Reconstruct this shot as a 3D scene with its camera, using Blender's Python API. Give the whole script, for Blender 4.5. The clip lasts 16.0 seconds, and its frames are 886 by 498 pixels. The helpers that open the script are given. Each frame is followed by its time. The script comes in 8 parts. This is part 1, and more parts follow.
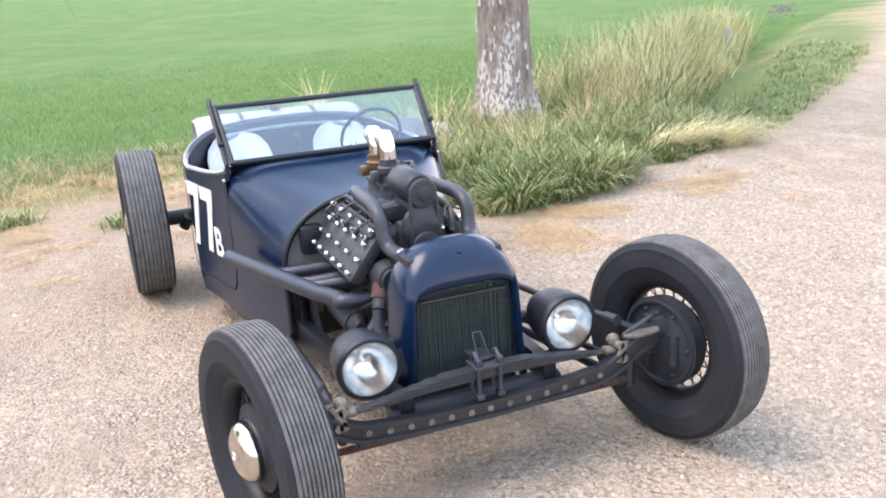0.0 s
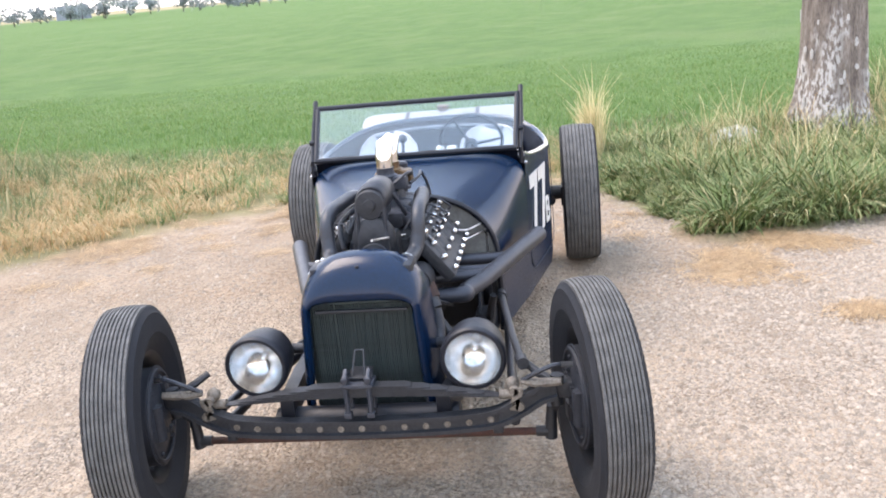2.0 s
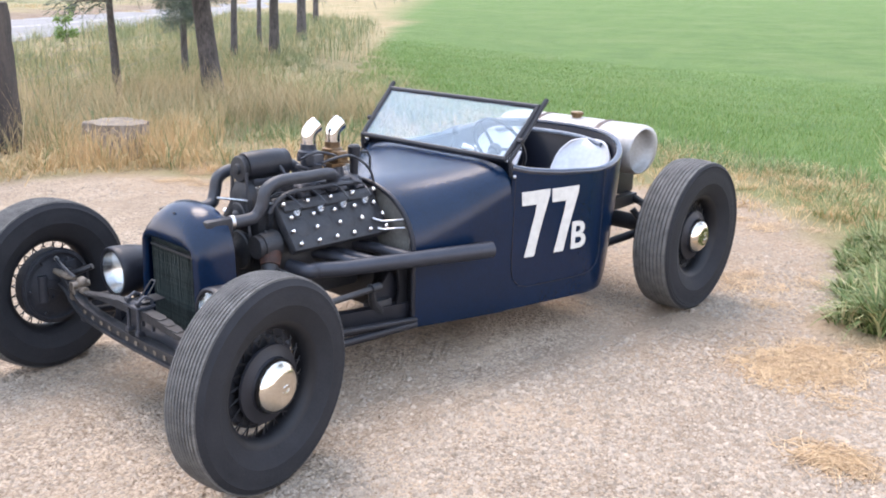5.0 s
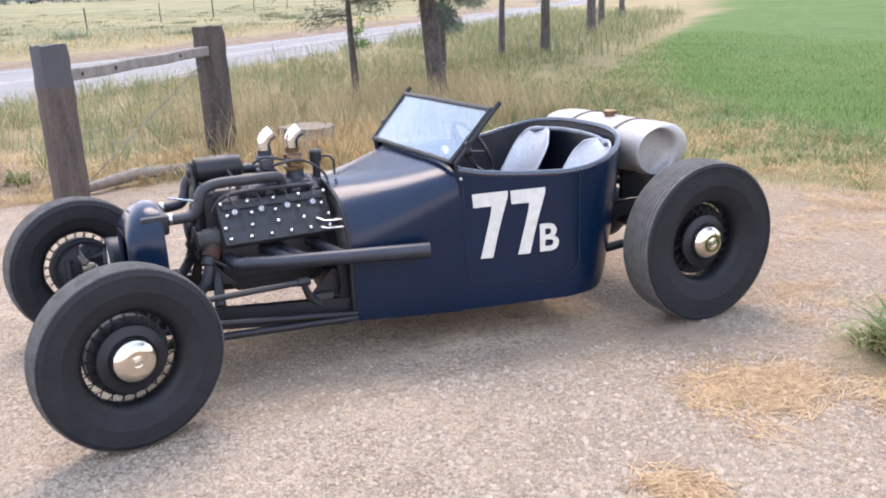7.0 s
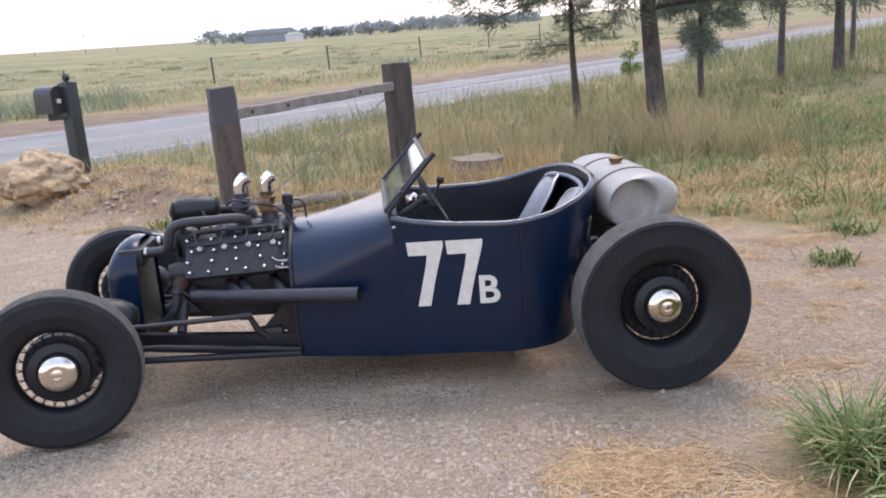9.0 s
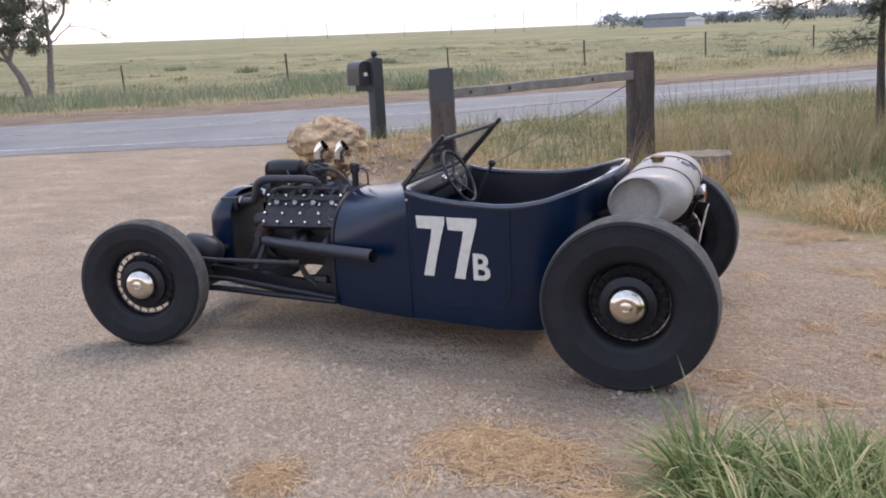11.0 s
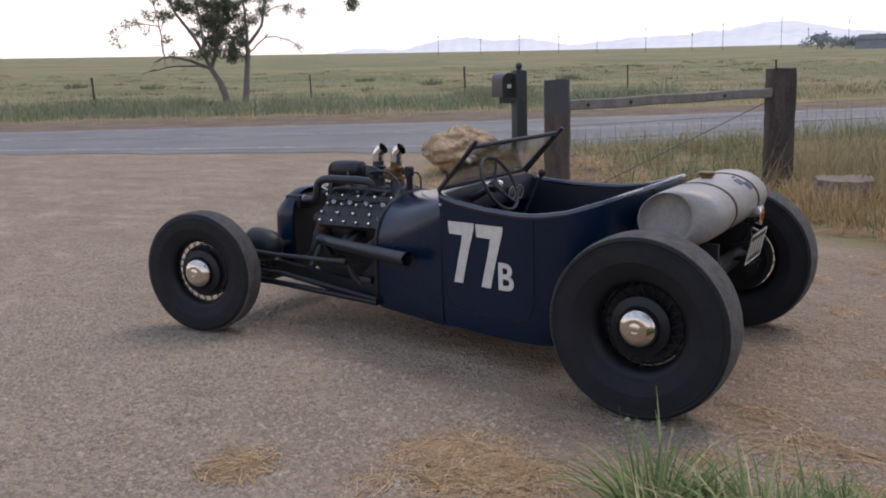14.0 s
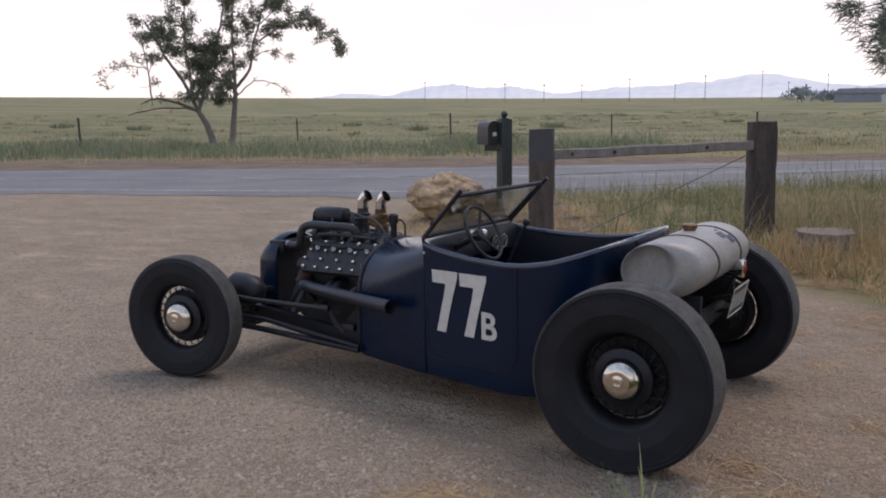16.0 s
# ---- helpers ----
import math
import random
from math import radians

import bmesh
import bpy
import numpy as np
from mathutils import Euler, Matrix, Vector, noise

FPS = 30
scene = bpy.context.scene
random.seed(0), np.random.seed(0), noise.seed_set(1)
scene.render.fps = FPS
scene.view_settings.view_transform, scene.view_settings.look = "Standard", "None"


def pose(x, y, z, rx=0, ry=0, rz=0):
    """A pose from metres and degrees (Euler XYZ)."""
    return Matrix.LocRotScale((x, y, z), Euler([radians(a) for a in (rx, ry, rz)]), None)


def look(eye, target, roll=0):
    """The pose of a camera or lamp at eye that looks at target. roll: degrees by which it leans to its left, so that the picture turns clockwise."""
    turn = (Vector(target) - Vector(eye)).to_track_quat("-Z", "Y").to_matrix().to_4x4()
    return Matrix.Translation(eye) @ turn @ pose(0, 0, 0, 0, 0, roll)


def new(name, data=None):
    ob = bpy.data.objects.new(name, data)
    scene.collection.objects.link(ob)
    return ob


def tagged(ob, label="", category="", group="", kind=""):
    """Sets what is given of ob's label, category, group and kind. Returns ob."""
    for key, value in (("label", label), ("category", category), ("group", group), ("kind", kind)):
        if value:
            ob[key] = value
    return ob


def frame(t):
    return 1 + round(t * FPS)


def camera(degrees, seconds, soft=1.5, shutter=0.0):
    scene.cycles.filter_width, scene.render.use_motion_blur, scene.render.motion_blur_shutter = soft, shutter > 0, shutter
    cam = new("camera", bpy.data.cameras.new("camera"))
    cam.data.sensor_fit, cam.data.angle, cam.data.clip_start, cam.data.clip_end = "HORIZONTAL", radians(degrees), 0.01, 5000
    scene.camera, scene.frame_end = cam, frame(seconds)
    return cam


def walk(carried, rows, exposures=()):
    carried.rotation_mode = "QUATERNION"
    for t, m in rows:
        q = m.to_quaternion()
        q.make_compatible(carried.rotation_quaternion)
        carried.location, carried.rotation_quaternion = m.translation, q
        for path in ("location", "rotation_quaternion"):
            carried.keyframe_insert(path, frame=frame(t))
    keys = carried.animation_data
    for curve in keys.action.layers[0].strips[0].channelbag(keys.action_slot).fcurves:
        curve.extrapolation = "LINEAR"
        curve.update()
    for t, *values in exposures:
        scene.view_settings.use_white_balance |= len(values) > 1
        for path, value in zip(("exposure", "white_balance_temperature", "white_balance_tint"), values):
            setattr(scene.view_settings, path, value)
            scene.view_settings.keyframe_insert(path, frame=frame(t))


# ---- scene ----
cam = camera(53.3, 16.0, soft=1.9)
PATH = [
    (0, (2.344, -1.038, 1.577), (0.567, -0.328, 0.995), -3.6),
    (0.5, (2.33, -0.641, 1.551), (0.497, -0.1, 0.962), -1.8),
    (1, (2.379, -0.216, 1.562), (0.479, 0.07, 1.005), -3.8),
    (1.5, (2.498, 0.223, 1.547), (0.573, 0.128, 1.011), -5.1),
    (2, (2.487, 0.638, 1.513), (0.576, 0.374, 0.986), -5.4),
    (2.5, (2.436, 1.08, 1.514), (0.558, 0.648, 0.98), -3.7),
    (3, (2.39, 1.5, 1.518), (0.611, 0.769, 0.968), -2.2),
    (3.5, (2.21, 1.902, 1.526), (0.527, 0.984, 0.955), -0.9),
    (4, (2.059, 2.291, 1.516), (0.434, 1.236, 1.02), -0.3),
    (4.5, (1.839, 2.649, 1.546), (0.401, 1.361, 1.022), -1.7),
    (5, (1.553, 2.876, 1.535), (0.13, 1.578, 0.997), 1.9),
    (7.3, (0.022, 4.108, 1.591), (-0.713, 2.322, 1.071), -2.1),
    (7.5, (-0.159, 4.15, 1.576), (-0.835, 2.339, 1.066), -1.6),
    (7.8, (-0.412, 4.169, 1.610), (-0.980, 2.332, 1.060), -2.2),
    (8, (-0.58, 4.239, 1.619), (-1.072, 2.367, 1.114), -2.0),
    (8.5, (-1.034, 4.447, 1.644), (-1.266, 2.521, 1.16), -2.7),
    (8.7, (-1.2, 4.481, 1.639), (-1.392, 2.547, 1.168), -3.7),
    (10.8, (-3.09, 4.624, 1.547), (-2.498, 2.76, 1.13), -3.1),
    (11, (-3.253, 4.608, 1.539), (-2.559, 2.785, 1.1), -2.9),
    (11.5, (-3.52, 4.478, 1.527), (-2.588, 2.75, 1.146), -2.8),
    (12, (-3.669, 4.36, 1.498), (-2.646, 2.694, 1.078), -2.9),
    (12.5, (-3.791, 4.26, 1.481), (-2.671, 2.652, 1.078), -1.3),
    (13, (-3.873, 4.239, 1.461), (-2.758, 2.628, 1.06), -1.4),
    (13.5, (-3.894, 4.227, 1.451), (-2.815, 2.58, 1.095), -1.3),
    (14, (-3.898, 4.222, 1.452), (-2.839, 2.571, 1.062), -1.6),
    (14.5, (-3.902, 4.219, 1.463), (-2.857, 2.561, 1.064), -1.8),
    (15, (-3.898, 4.217, 1.454), (-2.856, 2.555, 1.062), -1.9),
    (15.5, (-3.893, 4.208, 1.462), (-2.856, 2.535, 1.11), -1.4),
    (16, (-3.894, 4.211, 1.469), (-2.858, 2.525, 1.178), -0.6),
]
EXPOSURES = [(0.0, 2.15, 7200, 21), (2.5, 2.01, 7400, 21), (3.5, 2.01, 7350, 21), (5.0, 2.02, 7290, 22), (7.5, 1.86, 7310, 25), (8.0, 1.94, 7330, 25), (8.5, 1.64, 7330, 25), (11.0, 1.05, 7330, 25), (12.5, 0.51, 7360, 25), (13.0, 0.43, 7360, 25), (14.5, 0.37, 7360, 25), (15.0, 0.38, 7330, 25), (15.5, 0.37, 7330, 25), (16.0, 0.21, 7330, 25)]
walk(cam, [(t, look(eye, target, roll)) for t, eye, target, roll in PATH], EXPOSURES)

# ---- light ----
world = bpy.data.worlds.new("sky")
scene.world = world
world.use_nodes = True
wn, wl = world.node_tree.nodes, world.node_tree.links
wn.clear()
sky = wn.new("ShaderNodeTexSky")
sky.sky_type = 'NISHITA'
sky.sun_disc = False
SUN_EL, SUN_AZ = radians(62), radians(-108)          # azimuth from +x, counter-clockwise
sky.sun_elevation, sky.sun_rotation = SUN_EL, radians(90) - SUN_AZ
sky.dust_density, sky.air_density, sky.ozone_density = 4.0, 1.0, 1.0
# thin high cloud: a soft grey-white veil over the sky
coord = wn.new("ShaderNodeTexCoord")
stretch = wn.new("ShaderNodeMapping")
stretch.inputs["Scale"].default_value = (1.2, 1.2, 5.0)
cloud = wn.new("ShaderNodeTexNoise")
cloud.inputs["Scale"].default_value, cloud.inputs["Detail"].default_value = 2.2, 6.0
ramp = wn.new("ShaderNodeMapRange")
ramp.inputs["From Min"].default_value, ramp.inputs["From Max"].default_value = 0.35, 0.7
ramp.inputs["To Min"].default_value, ramp.inputs["To Max"].default_value = 0.78, 0.97
veil = wn.new("ShaderNodeMix")
veil.data_type = 'RGBA'
# whiter near the horizon, bluer overhead
split, rise, haze = wn.new("ShaderNodeSeparateXYZ"), wn.new("ShaderNodeMapRange"), wn.new("ShaderNodeMix")
rise.inputs["From Min"].default_value, rise.inputs["From Max"].default_value = 0.02, 0.42
haze.data_type = 'RGBA'
haze.inputs["A"].default_value, haze.inputs["B"].default_value = (10.8, 10.9, 11.0, 1), (4.6, 6.7, 9.6, 1)
wl.new(coord.outputs["Generated"], split.inputs["Vector"])
wl.new(split.outputs["Z"], rise.inputs["Value"])
wl.new(rise.outputs["Result"], haze.inputs["Factor"])
wl.new(haze.outputs["Result"], veil.inputs["B"])
back = wn.new("ShaderNodeBackground")
back.inputs["Strength"].default_value = 0.1
wout = wn.new("ShaderNodeOutputWorld")
wl.new(coord.outputs["Generated"], stretch.inputs["Vector"])
wl.new(stretch.outputs["Vector"], cloud.inputs["Vector"])
wl.new(cloud.outputs["Fac"], ramp.inputs["Value"])
wl.new(ramp.outputs["Result"], veil.inputs["Factor"])
wl.new(sky.outputs["Color"], veil.inputs["A"])
wl.new(veil.outputs["Result"], back.inputs["Color"])
wl.new(back.outputs["Background"], wout.inputs["Surface"])

sun_data = bpy.data.lights.new("sun", 'SUN')
sun_data.energy, sun_data.angle, sun_data.color = 0.90, radians(32), (1.0, 0.95, 0.87)
sun = new("sun", sun_data)
sun_dir = Vector((math.cos(SUN_EL) * math.cos(SUN_AZ), math.cos(SUN_EL) * math.sin(SUN_AZ), math.sin(SUN_EL)))
sun.matrix_world = look(sun_dir * 50, (0, 0, 0))

# ---- materials ----
def mat(name, c1, c2=None, scale=8.0, rough=0.6, metal=0.0, bump=0.0, bump_scale=60.0, rough_var=0.1, fine=None,
        random_tint=0.0, island=False, coat=0.0, stretch=(1, 1, 1), spec=0.5):
    """A painted, stained or grained surface: two colours mixed at two scales, with rough and bumpy variation."""
    m = bpy.data.materials.new(name)
    m.use_nodes = True
    n, l = m.node_tree.nodes, m.node_tree.links
    b = n["Principled BSDF"]
    c2 = c2 or tuple(v * 0.75 for v in c1)
    tc = n.new("ShaderNodeTexCoord")
    mp = n.new("ShaderNodeMapping")
    mp.inputs["Scale"].default_value = stretch
    l.new(tc.outputs["Object"], mp.inputs["Vector"])
    big, small = n.new("ShaderNodeTexNoise"), n.new("ShaderNodeTexNoise")
    big.inputs["Scale"].default_value, big.inputs["Detail"].default_value = scale, 5
    small.inputs["Scale"].default_value, small.inputs["Detail"].default_value = fine or bump_scale, 4
    for t in (big, small):
        l.new(mp.outputs["Vector"], t.inputs["Vector"])
    add = n.new("ShaderNodeMath")
    add.operation = 'MULTIPLY_ADD'
    add.inputs[1].default_value = 0.5
    half = n.new("ShaderNodeMath")
    half.operation = 'MULTIPLY'
    half.inputs[1].default_value = 0.5
    l.new(big.outputs["Fac"], half.inputs[0])
    l.new(small.outputs["Fac"], add.inputs[0])
    l.new(half.outputs[0], add.inputs[2])
    rg = n.new("ShaderNodeMapRange")
    rg.inputs["From Min"].default_value, rg.inputs["From Max"].default_value = 0.36, 0.64
    l.new(add.outputs[0], rg.inputs["Value"])
    mix = n.new("ShaderNodeMix")
    mix.data_type = 'RGBA'
    mix.inputs["A"].default_value, mix.inputs["B"].default_value = (*c1, 1), (*c2, 1)
    l.new(rg.outputs["Result"], mix.inputs["Factor"])
    colour = mix.outputs["Result"]
    if random_tint:
        if island:
            src = n.new("ShaderNodeNewGeometry").outputs["Random Per Island"]
        else:
            src = n.new("ShaderNodeObjectInfo").outputs["Random"]
        tint = n.new("ShaderNodeMapRange")
        tint.inputs["To Min"].default_value, tint.inputs["To Max"].default_value = 1 - random_tint, 1 + random_tint
        l.new(src, tint.inputs["Value"])
        hsv = n.new("ShaderNodeHueSaturation")
        l.new(tint.outputs["Result"], hsv.inputs["Value"])
        l.new(colour, hsv.inputs["Color"])
        colour = hsv.outputs["Color"]
    l.new(colour, b.inputs["Base Color"])
    rr = n.new("ShaderNodeMapRange")
    rr.inputs["To Min"].default_value, rr.inputs["To Max"].default_value = max(0.02, rough - rough_var), min(1, rough + rough_var)
    l.new(big.outputs["Fac"], rr.inputs["Value"])
    l.new(rr.outputs["Result"], b.inputs["Roughness"])
    b.inputs["Metallic"].default_value = metal
    b.inputs["Coat Weight"].default_value = coat
    b.inputs["Specular IOR Level"].default_value = spec
    if bump:
        bp = n.new("ShaderNodeBump")
        bp.inputs["Strength"].default_value, bp.inputs["Distance"].default_value = bump, 0.01
        l.new(small.outputs["Fac"], bp.inputs["Height"])
        l.new(bp.outputs["Normal"], b.inputs["Normal"])
    return m


def blade_mat(name, stops, rough=0.6, trans=0.25):
    """Grass or leaf: each blade takes its own colour from the stops."""
    m = bpy.data.materials.new(name)
    m.use_nodes = True
    n, l = m.node_tree.nodes, m.node_tree.links
    b = n["Principled BSDF"]
    geo = n.new("ShaderNodeNewGeometry")
    cr = n.new("ShaderNodeValToRGB")
    el = cr.color_ramp.elements
    while len(el) < len(stops):
        el.new(0.5)
    for e, (p, c) in zip(el, stops):
        e.position, e.color = p, (*c, 1)
    l.new(geo.outputs["Random Per Island"], cr.inputs["Fac"])
    l.new(cr.outputs["Color"], b.inputs["Base Color"])
    b.inputs["Roughness"].default_value = rough
    b.inputs["Specular IOR Level"].default_value = 0.2
    tr = n.new("ShaderNodeBsdfTranslucent")
    l.new(cr.outputs["Color"], tr.inputs["Color"])
    mx = n.new("ShaderNodeMixShader")
    mx.inputs["Fac"].default_value = trans
    l.new(b.outputs["BSDF"], mx.inputs[1])
    l.new(tr.outputs["BSDF"], mx.inputs[2])
    l.new(mx.outputs["Shader"], n["Material Output"].inputs["Surface"])
    return m


BLUE = mat("satin_blue_paint", (0.0017, 0.0122, 0.036), (0.0013, 0.0088, 0.025), 5, 0.22, bump=0.045, bump_scale=35, rough_var=0.07, fine=90, spec=0.31)
RAILBLUE = mat("polished_blue_edge", (0.004, 0.014, 0.034), (0.012, 0.022, 0.04), 9, 0.16, bump=0.03, bump_scale=50, rough_var=0.06, spec=0.9)
BLACK = mat("satin_black_paint", (0.0069, 0.0083, 0.0122), (0.0112, 0.0127, 0.0183), 12, 0.46, bump=0.1, bump_scale=120, spec=0.36)
GREASE = mat("greasy_black_iron", (0.0073, 0.0088, 0.0124), (0.0206, 0.0221, 0.0256), 14, 0.55, bump=0.25, bump_scale=90)
IRON = mat("grey_cast_iron", (0.0258, 0.0304, 0.0415), (0.0473, 0.0510, 0.0610), 18, 0.5, 0.3, bump=0.3, bump_scale=140)
RUST = mat("rusty_steel", (0.085, 0.03, 0.02), (0.03, 0.018, 0.014), 16, 0.8, bump=0.3, bump_scale=150)
BRASSY = mat("tarnished_brass", (0.22, 0.14, 0.07), (0.10, 0.06, 0.035), 20, 0.45, 0.7, bump=0.15, bump_scale=150)
TANSTEEL = mat("weathered_bare_steel", (0.22, 0.19, 0.155), (0.09, 0.075, 0.06), 25, 0.6, 0.3, bump=0.3, bump_scale=160)
CHROME = mat("chrome_plating", (0.72, 0.72, 0.73), (0.66, 0.65, 0.64), 9, 0.10, 1.0, rough_var=0.05)
STEEL = mat("bright_steel", (0.55, 0.55, 0.56), (0.4, 0.4, 0.4), 30, 0.3, 1.0, rough_var=0.1)
ALU = mat("dull_aluminium", (0.47, 0.48, 0.50), (0.37, 0.37, 0.385), 7, 0.46, 0.7, bump=0.06, bump_scale=45, rough_var=0.12)
TANKM = mat("brushed_grey_tank", (0.335, 0.326, 0.312), (0.25, 0.243, 0.232), 6, 0.5, 0.3, bump=0.04, bump_scale=60, rough_var=0.12)
STRAP = mat("brown_strap_leather", (0.06, 0.03, 0.022), (0.035, 0.02, 0.016), 30, 0.6, bump=0.2, bump_scale=150)
RUBBER = mat("tyre_rubber", (0.0142, 0.0155, 0.0188), (0.0238, 0.0248, 0.0280), 12, 0.7, bump=0.2, bump_scale=200, spec=0.17)
TREAD = mat("dusty_tread_rubber", (0.068, 0.066, 0.064), (0.145, 0.14, 0.133), 22, 0.85, bump=0.5, bump_scale=230, spec=0.2)
HOSE = mat("black_rubber_hose", (0.0129, 0.0147, 0.0195), (0.0258, 0.0294, 0.0378), 25, 0.48, bump=0.1, bump_scale=180)
EXH = mat("dark_exhaust_coating", (0.0189, 0.0225, 0.0317), (0.0301, 0.0333, 0.0439), 18, 0.42, 0.3, bump=0.12, bump_scale=160)
FIREWALL = mat("grey_painted_firewall", (0.17, 0.175, 0.165), (0.10, 0.10, 0.094), 9, 0.5, bump=0.1, bump_scale=80)
COREM = mat("dark_radiator_core", (0.016, 0.019, 0.020), (0.052, 0.078, 0.075), 7, 0.55, 0.3, bump=0.3, bump_scale=120)
WHITEPAINT = mat("brushed_white_paint", (0.60, 0.59, 0.55), (0.47, 0.46, 0.43), 25, 0.55, bump=0.1, bump_scale=120, fine=160)
PLATE = mat("plate_dark_paint", (0.018, 0.022, 0.02), (0.03, 0.03, 0.03), 25, 0.4)
PLATEBAR = mat("plate_light_paint", (0.62, 0.62, 0.57), (0.5, 0.5, 0.46), 40, 0.5)
REFLECTOR = mat("silvered_reflector", (0.74, 0.74, 0.73), (0.46, 0.46, 0.46), 40, 0.2, 1.0, rough_var=0.08)
INSIDE = mat("dark_cockpit_lining", (0.0035, 0.0065, 0.015), (0.006, 0.008, 0.014), 10, 0.36, bump=0.06, bump_scale=40)
REDGLASS = mat("red_lamp_lens", (0.25, 0.01, 0.008), (0.18, 0.008, 0.006), 30, 0.2)
WEATHERED = mat("pale_blue_grey_trim", (0.16, 0.19, 0.23), (0.10, 0.12, 0.15), 14, 0.5, bump=0.1, bump_scale=80)
INK = mat("dark_blue_lettering", (0.02, 0.03, 0.08), (0.03, 0.04, 0.09), 30, 0.5)

GRAVEL_C = mat("gravel_stone", (0.395, 0.322, 0.25), (0.19, 0.154, 0.12), 40, 0.85, bump=0.3, bump_scale=220, random_tint=0.26, island=True, spec=0.2)
ASPHALT = mat("worn_asphalt", (0.088, 0.088, 0.091), (0.185, 0.18, 0.175), 0.5, 0.75, bump=0.4, bump_scale=60, stretch=(1, 1, 1), fine=14)
LINE = mat("worn_road_paint", (0.42, 0.42, 0.40), (0.12, 0.12, 0.12), 2.5, 0.7, fine=9)
YLINE = mat("worn_centre_paint", (0.46, 0.43, 0.36), (0.16, 0.155, 0.14), 2.5, 0.7, fine=9)
WOODDARK = mat("weathered_tarred_timber", (0.017, 0.016, 0.017), (0.088, 0.068, 0.057), 3.2, 0.8, bump=0.8, bump_scale=30, stretch=(5, 5, 0.8))
WOODGREY = mat("grey_weathered_wood", (0.24, 0.20, 0.165), (0.13, 0.105, 0.085), 4, 0.8, bump=0.5, bump_scale=30, stretch=(5, 5, 1))
STUMPTOP = mat("dry_cut_wood", (0.26, 0.215, 0.165), (0.14, 0.11, 0.085), 9, 0.85, bump=0.5, bump_scale=40)
BARK = mat("rough_grey_bark", (0.30, 0.25, 0.205), (0.105, 0.08, 0.066), 5, 0.9, bump=1.0, bump_scale=26, stretch=(4, 4, 0.9))
PINEBARK = mat("dark_pine_bark", (0.115, 0.10, 0.093), (0.032, 0.029, 0.029), 5, 0.9, bump=1.0, bump_scale=18, stretch=(3, 3, 1))
BOULDER = mat("tan_sandstone", (0.47, 0.33, 0.195), (0.21, 0.15, 0.10), 4, 0.85, bump=1.0, bump_scale=32, fine=16)
PALEROCK = mat("pale_rock", (0.55, 0.53, 0.5), (0.4, 0.39, 0.37), 6, 0.85, bump=0.6, bump_scale=25)
MAILPAINT = mat("black_enamel", (0.014, 0.016, 0.02), (0.022, 0.022, 0.025), 12, 0.35, bump=0.08, bump_scale=70)
POSTPAINT = mat("dark_green_post_paint", (0.012, 0.02, 0.022), (0.02, 0.028, 0.03), 10, 0.45, bump=0.15, bump_scale=60)
DRUM = mat("dusty_black_drum", (0.0103, 0.0123, 0.0171), (0.0224, 0.0245, 0.0305), 14, 0.6, bump=0.2, bump_scale=90, spec=0.35)
SPOKE = mat("black_spoke_paint", (0.0052, 0.0059, 0.0085), (0.0086, 0.0098, 0.0122), 12, 0.5, spec=0.3)
RAILWOOD = mat("silvery_weathered_rail", (0.235, 0.22, 0.20), (0.13, 0.118, 0.105), 7, 0.8, bump=0.5, bump_scale=50, fine=45)
NICKEL = mat("worn_nickel_cap", (0.66, 0.62, 0.56), (0.50, 0.46, 0.40), 18, 0.17, 1.0, rough_var=0.1, bump=0.05, bump_scale=60)
WIRE = mat("dull_galvanised_wire", (0.16, 0.15, 0.14), (0.10, 0.09, 0.085), 8, 0.6, 0.6)
PALEBARK = mat("pale_bark_flakes", (0.50, 0.47, 0.43), (0.36, 0.33, 0.30), 14, 0.9, bump=0.5, bump_scale=60)
# distance haze is put into this pale hill colour
MOUNTAIN = mat("haze_tinted_hills", (0.78, 0.76, 0.74), (0.64, 0.66, 0.69), 0.004, 1.0, spec=0.0, fine=0.012)
# far buildings: grey with the bluish haze of distance mixed into it
ROOF = mat("haze_tinted_far_roof", (0.20, 0.225, 0.26), (0.27, 0.285, 0.31), 0.5, 0.9, fine=2)
DITCHROCK = mat("dark_ditch_rock", (0.09, 0.078, 0.066), (0.04, 0.034, 0.03), 6, 0.8, bump=0.5, bump_scale=30, random_tint=0.4, island=True)
EARTH = mat("broken_earth", (0.32, 0.235, 0.17), (0.18, 0.128, 0.095), 9, 0.95, bump=0.6, bump_scale=40, random_tint=0.35, island=True, spec=0.1)
BLUEPOST = mat("faded_grey_paint", (0.24, 0.26, 0.28), (0.15, 0.17, 0.18), 6, 0.6, bump=0.2, bump_scale=40)
PALEWALL = mat("far_pale_wall", (0.6, 0.6, 0.6), (0.5, 0.5, 0.5), 0.5, 0.9, fine=2)

G_LUSH = blade_mat("lush_grass_blades", [(0, (0.065, 0.105, 0.036)), (0.28, (0.11, 0.163, 0.053)), (0.58, (0.17, 0.222, 0.08)), (0.8, (0.28, 0.28, 0.13)), (1, (0.50, 0.41, 0.225))], trans=0.12)
G_MARGIN = blade_mat("margin_blades", [(0, (0.09, 0.165, 0.055)), (0.45, (0.15, 0.23, 0.085)), (0.72, (0.26, 0.27, 0.13)), (1, (0.50, 0.40, 0.22))])
G_FIELD = blade_mat("field_grass_blades", [(0, (0.105, 0.20, 0.055)), (0.6, (0.155, 0.245, 0.075)), (1, (0.225, 0.28, 0.105))])
